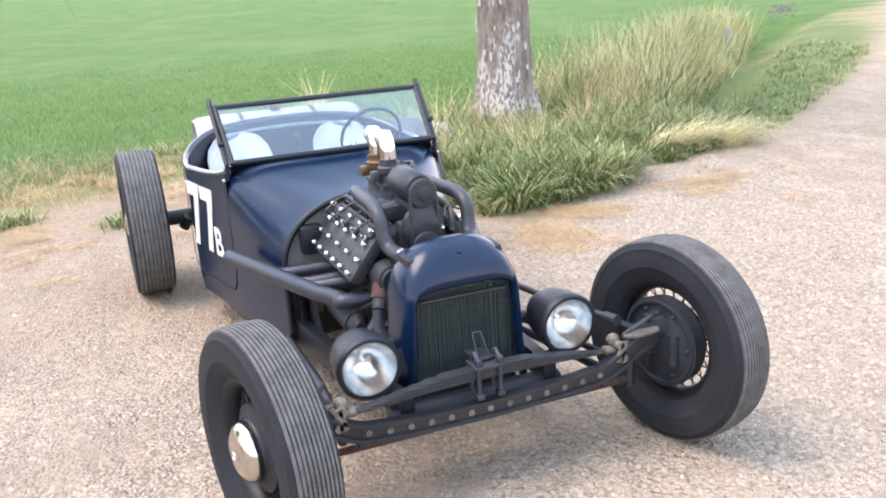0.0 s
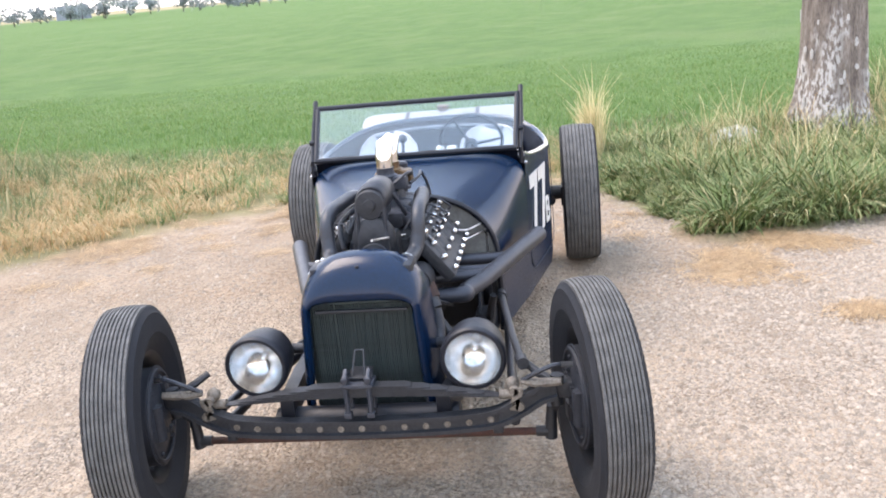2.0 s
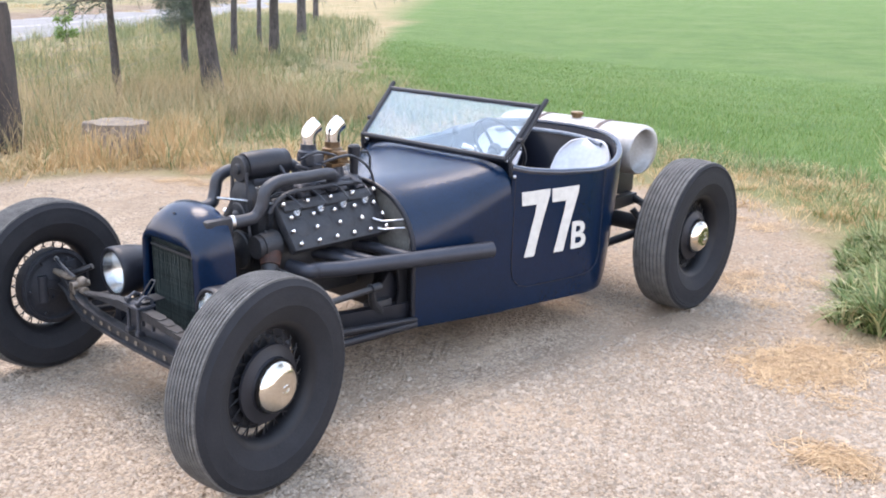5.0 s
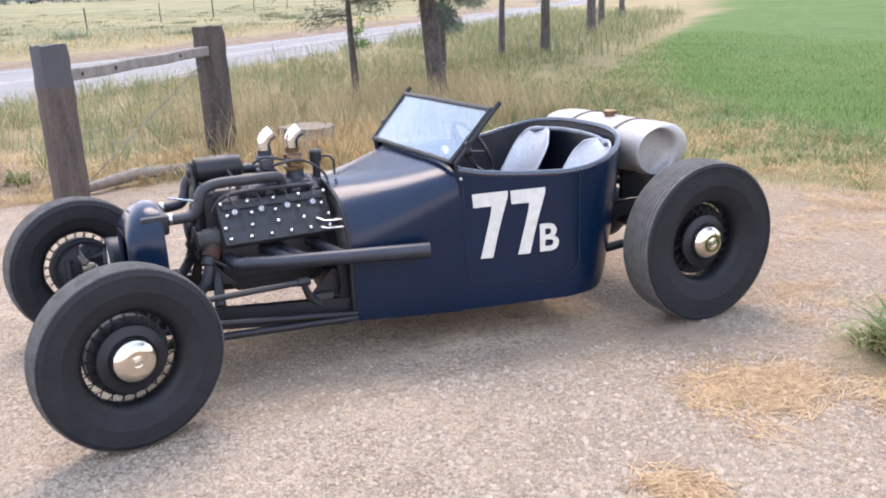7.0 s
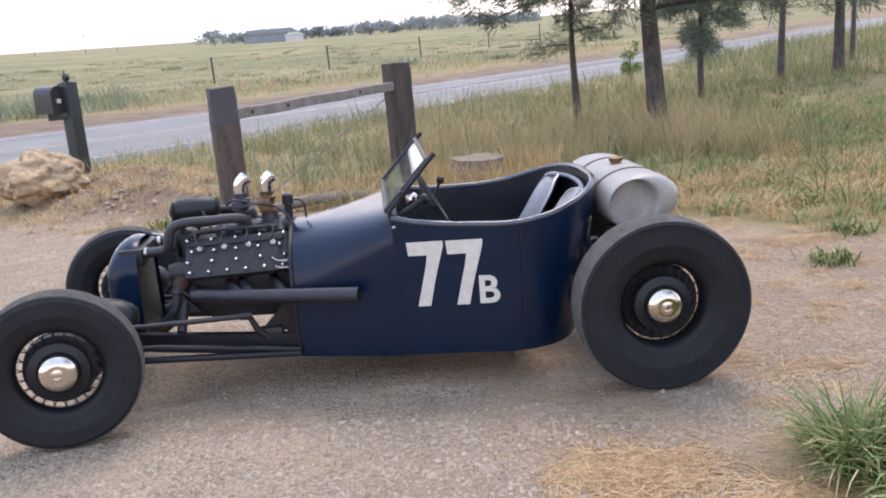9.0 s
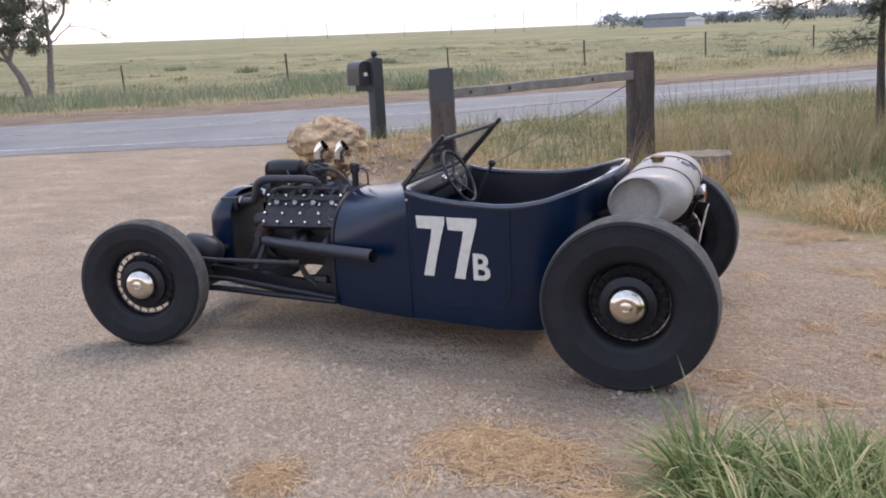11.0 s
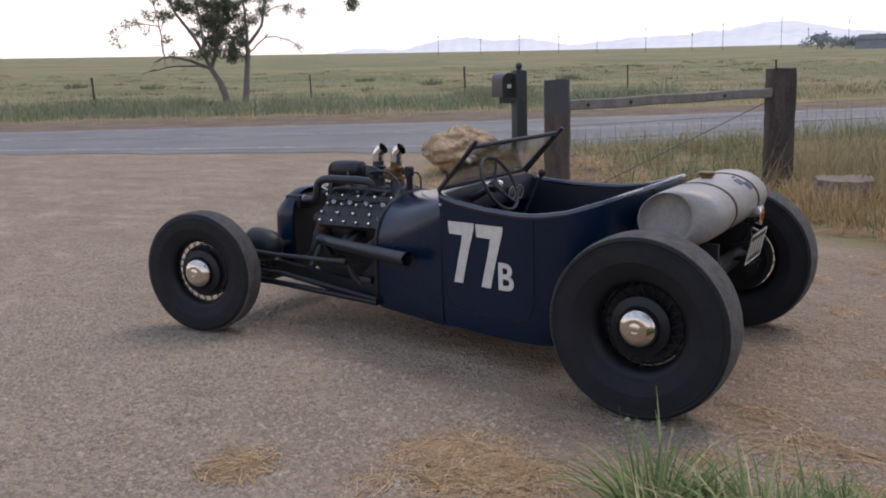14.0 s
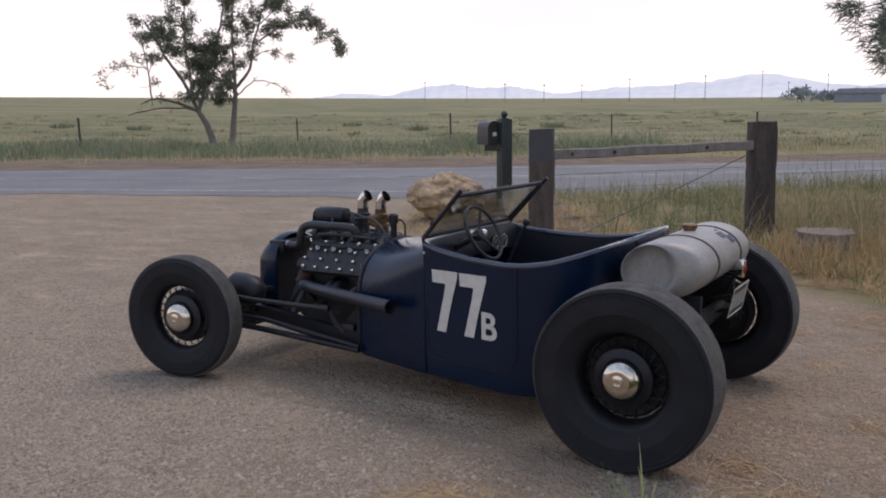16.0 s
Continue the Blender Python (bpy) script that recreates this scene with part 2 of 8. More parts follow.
G_PALE = blade_mat("pale_dry_blades", [(0, (0.76, 0.66, 0.40)), (0.5, (0.64, 0.54, 0.30)), (0.85, (0.50, 0.44, 0.22)), (1, (0.28, 0.31, 0.13))])
G_DRY = blade_mat("dry_grass_blades", [(0, (0.62, 0.44, 0.24)), (0.5, (0.52, 0.35, 0.18)), (0.8, (0.42, 0.31, 0.16)), (1, (0.24, 0.25, 0.11))])
G_MIX = blade_mat("mixed_verge_blades", [(0, (0.11, 0.16, 0.075)), (0.45, (0.175, 0.215, 0.105)), (0.78, (0.30, 0.27, 0.145)), (1, (0.46, 0.35, 0.19))])
G_DARK = blade_mat("dark_verge_blades", [(0, (0.13, 0.18, 0.12)), (0.4, (0.18, 0.225, 0.142)), (0.72, (0.245, 0.26, 0.16)), (1, (0.38, 0.33, 0.195))])
G_TAN = blade_mat("tan_seed_grass", [(0, (0.56, 0.42, 0.25)), (0.5, (0.47, 0.36, 0.20)), (0.85, (0.34, 0.28, 0.15)), (1, (0.22, 0.24, 0.11))])
G_KHAKI = blade_mat("khaki_bunch_grass", [(0, (0.31, 0.26, 0.15)), (0.45, (0.25, 0.22, 0.125)), (0.8, (0.20, 0.195, 0.112)), (1, (0.14, 0.16, 0.09))])
G_SAGE = blade_mat("sage_blades", [(0, (0.14, 0.155, 0.08)), (0.6, (0.175, 0.175, 0.09)), (1, (0.21, 0.19, 0.10))])
G_STRAW = blade_mat("straw_stalks", [(0, (0.64, 0.465, 0.28)), (0.3, (0.51, 0.345, 0.19)), (0.7, (0.36, 0.23, 0.125)), (1, (0.19, 0.122, 0.07))], trans=0.02)
LEAF = blade_mat("narrow_leaves", [(0, (0.12, 0.14, 0.10)), (0.6, (0.18, 0.20, 0.145)), (1, (0.27, 0.28, 0.20))], trans=0.4)
NEEDLE = blade_mat("pine_needles", [(0, (0.075, 0.105, 0.085)), (0.6, (0.12, 0.155, 0.12)), (1, (0.19, 0.205, 0.15))], trans=0.2)


def old_bark_mat():
    """Brown furrowed bark with pale, peeling patches."""
    m = mat("pale_patched_bark", (0.27, 0.22, 0.18), (0.09, 0.068, 0.056), 5, 0.9, bump=1.0, bump_scale=24, stretch=(4, 4, 0.9))
    n, l = m.node_tree.nodes, m.node_tree.links
    b = n["Principled BSDF"]
    under = b.inputs["Base Color"].links[0].from_socket
    tc, mp = n.new("ShaderNodeTexCoord"), n.new("ShaderNodeMapping")
    mp.inputs["Scale"].default_value = (1, 1, 0.4)
    l.new(tc.outputs["Object"], mp.inputs["Vector"])
    mult = n.new("ShaderNodeMath")
    mult.operation = 'MULTIPLY'
    for k, (sc, lo, hi) in enumerate(((3.2, 0.46, 0.56), (34, 0.44, 0.56))):
        t, r = n.new("ShaderNodeTexNoise"), n.new("ShaderNodeMapRange")
        t.inputs["Scale"].default_value, t.inputs["Detail"].default_value = sc, 5
        r.inputs["From Min"].default_value, r.inputs["From Max"].default_value = lo, hi
        l.new(mp.outputs["Vector"], t.inputs["Vector"])
        l.new(t.outputs["Fac"], r.inputs["Value"])
        l.new(r.outputs["Result"], mult.inputs[k])
    x = n.new("ShaderNodeMix")
    x.data_type = 'RGBA'
    x.inputs["B"].default_value = (0.47, 0.435, 0.395, 1)
    l.new(under, x.inputs["A"])
    l.new(mult.outputs[0], x.inputs["Factor"])
    l.new(x.outputs["Result"], b.inputs["Base Color"])
    return m


GREYBARK = mat("grey_weathered_bark", (0.20, 0.175, 0.155), (0.12, 0.105, 0.095), 6, 0.9, bump=0.5, bump_scale=40)
OLDBARK = old_bark_mat()


def banded_post_mat():
    """Gate post timber: browner and streaked below, a smoother blue-grey old coating round the top."""
    m = mat("gate_post_timber", (0.034, 0.028, 0.026), (0.115, 0.084, 0.068), 3.0, 0.8, bump=0.9, bump_scale=26, stretch=(6, 6, 0.7))
    n, l = m.node_tree.nodes, m.node_tree.links
    b = n["Principled BSDF"]
    under = b.inputs["Base Color"].links[0].from_socket
    tc, sep, t = n.new("ShaderNodeTexCoord"), n.new("ShaderNodeSeparateXYZ"), n.new("ShaderNodeTexNoise")
    t.inputs["Scale"].default_value, t.inputs["Detail"].default_value = 14, 5
    wob, r, x = n.new("ShaderNodeMath"), n.new("ShaderNodeMapRange"), n.new("ShaderNodeMix")
    wob.operation = 'MULTIPLY_ADD'
    wob.inputs[1].default_value = 0.07
    r.inputs["From Min"].default_value, r.inputs["From Max"].default_value = 1.055, 1.075
    x.data_type = 'RGBA'
    x.inputs["B"].default_value = (0.062, 0.063, 0.070, 1)
    l.new(tc.outputs["Object"], sep.inputs["Vector"])
    l.new(tc.outputs["Object"], t.inputs["Vector"])
    l.new(t.outputs["Fac"], wob.inputs[0])
    l.new(sep.outputs["Z"], wob.inputs[2])
    l.new(wob.outputs[0], r.inputs["Value"])
    l.new(r.outputs["Result"], x.inputs["Factor"])
    l.new(under, x.inputs["A"])
    l.new(x.outputs["Result"], b.inputs["Base Color"])
    return m


POSTWOOD = banded_post_mat()


def glass_mat(name, tint, rough=0.0):
    m = bpy.data.materials.new(name)
    m.use_nodes = True
    n, l = m.node_tree.nodes, m.node_tree.links
    n.clear()
    o = n.new("ShaderNodeOutputMaterial")
    t, g, mx, fr = n.new("ShaderNodeBsdfTransparent"), n.new("ShaderNodeBsdfGlossy"), n.new("ShaderNodeMixShader"), n.new("ShaderNodeLayerWeight")
    pw, ad = n.new("ShaderNodeMath"), n.new("ShaderNodeMath")
    pw.operation, ad.operation = 'POWER', 'MULTIPLY_ADD'
    pw.inputs[1].default_value, ad.inputs[1].default_value, ad.inputs[2].default_value = 1.5, 0.55, 0.06
    t.inputs["Color"].default_value = (*tint, 1)
    g.inputs["Roughness"].default_value = rough
    g.inputs["Color"].default_value = (0.58, 0.645, 0.68, 1)
    fr.inputs["Blend"].default_value = 0.5
    l.new(fr.outputs["Facing"], pw.inputs[0])
    l.new(pw.outputs[0], ad.inputs[0])
    l.new(ad.outputs[0], mx.inputs["Fac"])
    l.new(t.outputs["BSDF"], mx.inputs[1])
    l.new(g.outputs["BSDF"], mx.inputs[2])
    l.new(mx.outputs["Shader"], o.inputs["Surface"])
    return m


GLASS = glass_mat("windscreen_glass", (0.93, 0.95, 0.945), 0.02)
LENS = glass_mat("headlamp_glass", (0.97, 0.98, 0.98), 0.15)

# ---- shape helpers ----
class Shape:
    """Gathers vertices and faces for one mesh."""

    def __init__(self):
        self.v, self.f = [], []

    def rings(self, rings, closed=True, cap=True, loop=False):
        base, k = len(self.v), len(rings[0])
        for r in rings:
            self.v += [tuple(p) for p in r]
        n = len(rings)
        for i in range(n if loop else n - 1):
            a, b = base + i * k, base + ((i + 1) % n) * k
            for j in range(k if closed else k - 1):
                j2 = (j + 1) % k
                self.f.append((a + j, a + j2, b + j2, b + j))
        if cap and closed and not loop:
            self.f.append(tuple(base + j for j in reversed(range(k))))
            self.f.append(tuple(base + (n - 1) * k + j for j in range(k)))
        return self

    def tube(self, pts, r, seg=10, cap=True, loop=False):
        pts = [Vector(p) for p in pts]
        n = len(pts)
        rad = r if isinstance(r, (list, tuple)) else [r] * n
        rings, up = [], None
        for i, p in enumerate(pts):
            a, b = (pts[i - 1], pts[(i + 1) % n]) if loop else (pts[max(i - 1, 0)], pts[min(i + 1, n - 1)])
            d = (b - a).normalized()
            if up is None:
                up = Vector((0, 0, 1)) if abs(d.z) < 0.9 else Vector((1, 0, 0))
            s = d.cross(up).normalized()
            up = s.cross(d).normalized()
            rings.append([p + (s * math.cos(q) + up * math.sin(q)) * rad[i] for q in (2 * math.pi * j / seg for j in range(seg))])
        return self.rings(rings, True, cap, loop)

    def lathe(self, profile, m=Matrix(), seg=32, cap=True, loop=False):
        """profile: (radius, height) pairs about the local z axis of m."""
        rings = []
        for r, h in profile:
            rings.append([m @ Vector((r * math.cos(2 * math.pi * j / seg), r * math.sin(2 * math.pi * j / seg), h)) for j in range(seg)])
        return self.rings(rings, True, cap, loop)

    def box(self, c, size, m=None, bevel=0.0):
        bm = bmesh.new()
        bmesh.ops.create_cube(bm, size=1.0)
        bmesh.ops.scale(bm, vec=size, verts=bm.verts)
        if bevel:
            bmesh.ops.bevel(bm, geom=list(bm.edges), offset=bevel, segments=2, affect='EDGES', profile=0.6)
        mm = (m or Matrix()).to_4x4()
        base = len(self.v)
        bm.verts.index_update()
        for v in bm.verts:
            self.v.append(tuple(mm @ v.co + Vector(c)))
        for f in bm.faces:
            self.f.append(tuple(base + v.index for v in f.verts))
        bm.free()
        return self

    def ball(self, c, r, seg=12, rows=8, squash=(1, 1, 1)):
        prof = [(r * math.sin(math.pi * i / rows) + 1e-5, -r * math.cos(math.pi * i / rows)) for i in range(rows + 1)]
        m = Matrix.Translation(c) @ Matrix.Diagonal((*squash, 1))
        return self.lathe(prof, m, seg, cap=False)

    def prism(self, outline, m, depth):
        """A flat outline in the local xy plane, with thickness along local z."""
        base, k = len(self.v), len(outline)
        for z in (0.0, depth):
            self.v += [tuple(m @ Vector((x, y, z))) for x, y in outline]
        self.f.append(tuple(base + j for j in reversed(range(k))))
        self.f.append(tuple(base + k + j for j in range(k)))
        for j in range(k):
            j2 = (j + 1) % k
            self.f.append((base + j, base + j2, base + k + j2, base + k + j))
        return self


def smooth_by_angle(me, degrees):
    bm = bmesh.new()
    bm.from_mesh(me)
    lim = radians(degrees)
    bmesh.ops.recalc_face_normals(bm, faces=bm.faces)
    for f in bm.faces:
        f.smooth = True
    for e in bm.edges:
        if len(e.link_faces) != 2 or e.calc_face_angle(0) > lim:
            e.smooth = False
    bm.to_mesh(me)
    bm.free()


def mesh_of(name, shape, material, angle=38):
    me = bpy.data.meshes.new(name)
    me.from_pydata(shape.v, [], shape.f)
    me.materials.append(material)
    smooth_by_angle(me, angle)
    return me


def part(name, shape, material, parent=None, label="", angle=38):
    ob = new(name, mesh_of(name, shape, material, angle))
    ob.parent = parent
    return tagged(ob, label)


def thing(name, x, y, z, label, category, rz=0.0, group="", kind=""):
    ob = new(name)
    ob.matrix_world = pose(x, y, z, 0, 0, rz)
    ob.empty_display_size = 0.2
    return tagged(ob, label, category, group, kind)


def curve_pts(pts, n=8):
    """A smooth curve (Catmull-Rom) through the points."""
    pts = [Vector(p) for p in pts]
    out = []
    for i in range(len(pts) - 1):
        p0, p1, p2, p3 = pts[max(i - 1, 0)], pts[i], pts[i + 1], pts[min(i + 2, len(pts) - 1)]
        for k in range(n):
            t = k / n
            out.append(0.5 * (2 * p1 + (p2 - p0) * t + (2 * p0 - 5 * p1 + 4 * p2 - p3) * t * t + (3 * p1 - p0 - 3 * p2 + p3) * t ** 3))
    out.append(pts[-1])
    return out


def lerp_table(table, x):
    """Smooth-enough straight interpolation in a table of (key, value)."""
    if (x - table[0][0]) * (table[-1][0] - table[0][0]) <= 0:
        return table[0][1]
    for (a, va), (b, vb) in zip(table, table[1:]):
        if min(a, b) <= x <= max(a, b):
            return va + (vb - va) * (x - a) / (b - a)
    return table[-1][1]


def mesh_arrays(name, co, loops, starts, material, smooth=False):
    me = bpy.data.meshes.new(name)
    me.vertices.add(len(co))
    me.vertices.foreach_set("co", np.asarray(co, np.float32).ravel())
    me.loops.add(len(loops))
    me.loops.foreach_set("vertex_index", np.asarray(loops, np.int32))
    me.polygons.add(len(starts))
    me.polygons.foreach_set("loop_start", np.asarray(starts, np.int32))
    me.update(calc_edges=True)
    me.validate()
    if smooth:
        me.polygons.foreach_set("use_smooth", np.ones(len(me.polygons), bool))
    me.materials.append(material)
    return me


rng = np.random.default_rng(7)


def blades(name, xy, height, width, lean, material, label, category="grass", z0=None, droop=0.35):
    """Many bent, tapering blades in one mesh; height, width and lean are arrays or numbers."""
    n = len(xy)
    h = np.broadcast_to(height, n).astype(float)
    w = np.broadcast_to(width, n).astype(float)
    ln = np.broadcast_to(lean, n).astype(float)
    a, b = rng.uniform(0, 2 * np.pi, n), rng.uniform(0, 2 * np.pi, n)
    z = ground_z(xy[:, 0], xy[:, 1]) if z0 is None else np.broadcast_to(z0, n)
    base = np.column_stack([xy, z - 0.01])
    side = np.column_stack([np.cos(a), np.sin(a), np.zeros(n)]) * (w / 2)[:, None]
    go = np.column_stack([np.cos(b), np.sin(b), np.zeros(n)])
    mid = base + go * (h * ln * 0.35)[:, None] + np.array([0, 0, 1.0]) * (h * 0.62)[:, None]
    tip = base + go * (h * ln)[:, None] + np.array([0, 0, 1.0]) * (h * (1 - droop * ln))[:, None]
    co = np.stack([base - side, base + side, mid + side * 0.75, mid - side * 0.75, tip], 1).reshape(-1, 3)
    k = np.arange(n)[:, None] * 5
    loops = np.concatenate([k + [0, 1, 2, 3], k + [3, 2, 4]], 1).ravel()
    starts = (np.arange(n)[:, None] * 7 + [0, 4]).ravel()
    ob = new(name, mesh_arrays(name, co, loops, starts, material))
    return tagged(ob, label, category, kind="stuff")


def clumps(name, centres, per, radius, length, width, bend, material, label, wind=(0.0, 0.0), category="grass"):
    """Tussocks: long arching blades that spread out of each centre."""
    n = len(centres) * per
    c = np.repeat(np.asarray(centres, float), per, 0)
    L = np.repeat(np.broadcast_to(length, len(centres)).astype(float), per) * rng.uniform(0.55, 1.15, n)
    a = rng.uniform(0, 2 * np.pi, n)
    out = np.column_stack([np.cos(a), np.sin(a)])
    r = np.sqrt(rng.uniform(0, 1, n))
    xy = c + out * (radius * r)[:, None]
    go = out + np.asarray(wind) + rng.normal(0, 0.35, (n, 2))
    go /= np.linalg.norm(go, axis=1)[:, None] + 1e-9
    th0, k = 0.05 + 0.45 * r * rng.uniform(0.3, 1, n), rng.uniform(bend[0], bend[1], n)
    g0 = ground_z(xy[:, 0], xy[:, 1])
    pos = np.column_stack([xy, g0 - 0.01])
    q = rng.uniform(-0.9, 0.9, n)
    side = np.column_stack([-go[:, 1] * np.cos(q) + go[:, 0] * np.sin(q), go[:, 0] * np.cos(q) + go[:, 1] * np.sin(q), np.zeros(n)]) * (width * rng.uniform(0.6, 1.2, n) / 2)[:, None]
    rows = []
    for i, taper in enumerate((1.0, 0.95, 0.75, 0.45)):
        rows += [pos - side * taper, pos + side * taper]
        th = th0 + k * (i + 0.5) / 4
        pos = pos + (L / 4)[:, None] * np.column_stack([go * np.sin(th)[:, None], np.cos(th)])
        pos[:, 2] = np.maximum(pos[:, 2], g0 + 0.012)
    rows.append(pos)
    co = np.stack(rows, 1).reshape(-1, 3)
    b = np.arange(n)[:, None] * 9
    loops = np.concatenate([b + [0, 1, 3, 2], b + [2, 3, 5, 4], b + [4, 5, 7, 6], b + [6, 7, 8]], 1).ravel()
    starts = (np.arange(n)[:, None] * 15 + [0, 4, 8, 12]).ravel()
    return tagged(new(name, mesh_arrays(name, co, loops, starts, material)), label, category, kind="stuff")

# ---- ground ----
ROAD_FAR = [(160, 95), (60, 18), (30, -7.5), (23.3, -11.8), (16.4, -15.7), (10.7, -18.6), (2.2, -25.2), (-3.6, -30), (-16, -41.5), (-36, -60.5), (-120, -142)]
ROAD_NEAR = [(160, 106), (60, 28), (30, 2.0), (21, -3.4), (15.6, -6.4), (10.4, -8.0), (5.4, -9.6), (1.0, -13.4), (-2.2, -16.8), (-6.4, -21.2), (-14, -30), (-36, -52), (-120, -133)]
GRAVEL_EDGE = [(-2.75, -3.65), (-3.1, -3.4), (-3.7, -2.8), (-4.15, -2.4), (-4.35, -1.95), (-4.7, -1.55), (-5.2, -1.4), (-5.6, -0.7), (-5.6, -0.15), (-5.1, 0.45), (-4.7, 0.75), (-4.2, 1.02), (-3.7, 1.22), (-3.36, 1.38),
               (-3.04, 1.48), (-2.93, 1.78), (-3.0, 2.25), (-3.3, 2.75), (-3.7, 3.15), (-3.72, 3.9), (-4.1, 4.85), (-5.0, 6.1), (-6.9, 9.0), (-12, 15.2), (-30, 36), (-24, 42),
               (0, 24), (14, 16), (22, 4), (21, -3.4), (15.6, -6.4), (10.4, -8.0), (5.4, -9.6), (4.4, -8.6), (3.5, -7.0), (2.3, -5.6), (0.9, -4.8), (-1.5, -4.5), (-2.3, -4.25)]
FIELD_EDGE = [(-6.9, -1.2), (-7.2, -4.2), (-9.2, -9.4), (-15, -15.2), (-36, -35.5), (-300, -290), (-900, 0), (-300, 400), (-40, 60), (-17, 19), (-11.5, 11), (-8.6, 6), (-7.4, 3), (-6.8, 1)]
VERGE_EDGE = [(-2.3, -4.25), (-1.5, -4.5), (0.9, -4.8), (2.3, -5.6), (3.5, -7.0), (4.4, -8.6), (1.0, -13.4), (-2.2, -16.8), (-6.4, -21.2), (-14, -30), (-36, -52), (-36, -37), (-15.5, -16.4), (-9.8, -10), (-7.6, -4.6), (-6.5, -1.8), (-5.2, -1.4), (-4.7, -1.55), (-4.35, -1.95), (-4.15, -2.4), (-3.7, -2.8), (-3.1, -3.4), (-2.75, -3.65)]
BANK = [(-0.2, -4.75), (0.9, -4.5), (2.1, -5.0), (3.2, -6.3), (3.6, -7.8), (2.6, -9.2), (1.2, -8.8), (0.2, -6.6)]
ISLAND_EDGE = [(-4.2, 1.05), (-3.7, 1.22), (-3.36, 1.38), (-3.04, 1.48), (-2.93, 1.78), (-3.0, 2.25), (-3.3, 2.75), (-3.7, 3.15), (-3.72, 3.9), (-4.1, 4.85), (-5.0, 6.1), (-6.9, 9.0), (-12, 15.2), (-17, 19), (-11.5, 11), (-8.6, 6), (-7.4, 3), (-6.6, 0.9), (-5.4, 0.75)]


def signed(poly, x, y):
    """Distance to the outline, positive inside."""
    x, y = np.asarray(x, float), np.asarray(y, float)
    d = np.full(x.shape, 1e9)
    inside = np.zeros(x.shape, bool)
    for (x1, y1), (x2, y2) in zip(poly, poly[1:] + poly[:1]):
        dx, dy = x2 - x1, y2 - y1
        t = np.clip(((x - x1) * dx + (y - y1) * dy) / (dx * dx + dy * dy), 0, 1)
        d = np.minimum(d, np.hypot(x - x1 - t * dx, y - y1 - t * dy))
        cross = (y1 > y) != (y2 > y)
        xs = x1 + (y - y1) * dx / (dy if abs(dy) > 1e-9 else 1e-9)
        inside ^= cross & (x < xs)
    return np.where(inside, d, -d)


LANE = [(-7.6, -4.4), (-9.6, -9.0), (-12.3, -12.5), (-18, -19.4), (-26, -28.3), (-90, -97)]


def lane_away(x, y):
    """Distance to the mown dry strip that runs between the field and the pines."""
    d = np.full(np.shape(x), 1e9)
    for (x1, y1), (x2, y2) in zip(LANE, LANE[1:]):
        dx, dy = x2 - x1, y2 - y1
        t = np.clip(((x - x1) * dx + (y - y1) * dy) / (dx * dx + dy * dy), 0, 1)
        d = np.minimum(d, np.hypot(x - x1 - t * dx, y - y1 - t * dy))
    return d


def wave(x, y, s, seed=0.0):
    """Cheap smooth unevenness between about -1 and 1."""
    return (np.sin(x * s + 1.3 + seed) * np.cos(y * s * 1.13 + 0.7 * seed) + 0.6 * np.sin(x * s * 2.3 + y * s * 1.7 + seed) + 0.4 * np.cos(y * s * 4.1 - x * s * 3.3 + 2 * seed)) / 2


def ground_z(x, y):
    x, y = np.asarray(x, float), np.asarray(y, float)
    d = np.hypot(x, y)
    az = np.arctan2(y, x)
    slope = 0.0175 + 0.0105 * np.maximum(0, np.cos(az + radians(20))) ** 2 + 0.0105 * np.exp(-((az + radians(155)) / radians(24)) ** 2)
    far = np.maximum(0, d - 28)
    z = slope * far * (1 - np.exp(-far / 50))
    away = np.clip((np.hypot(x + 1.2, y) - 3.2) / 3, 0, 1)
    rough = np.clip(-signed(GRAVEL_EDGE, x, y) / 0.8, 0, 1) * np.clip(-signed(ROAD_BOTH, x, y) / 1.2, 0, 1)
    z = z + rough * (0.03 + 0.03 * wave(x, y, 1.1)) * away
    bank = np.clip(signed(BANK, x, y) / 0.7, 0, 1)
    z = z + bank * (0.16 + 0.09 * wave(x, y, 2.9, 5.0) + 0.04 * wave(x, y, 7.7, 2.0))
    field = np.clip(signed(FIELD_EDGE, x, y) / 9, 0, 1)
    z = z - 0.28 * field
    # shallow ditch beyond the tree
    dd = (x + y + 0.2) / 1.414
    along = np.clip((y - x - 9) / 3, 0, 1) * np.clip((40 - y + x) / 6, 0, 1)
    z = z - 0.42 * np.exp(-(dd / 0.5) ** 2) * along
    return z


ROAD_BOTH = ROAD_NEAR + ROAD_FAR[::-1]


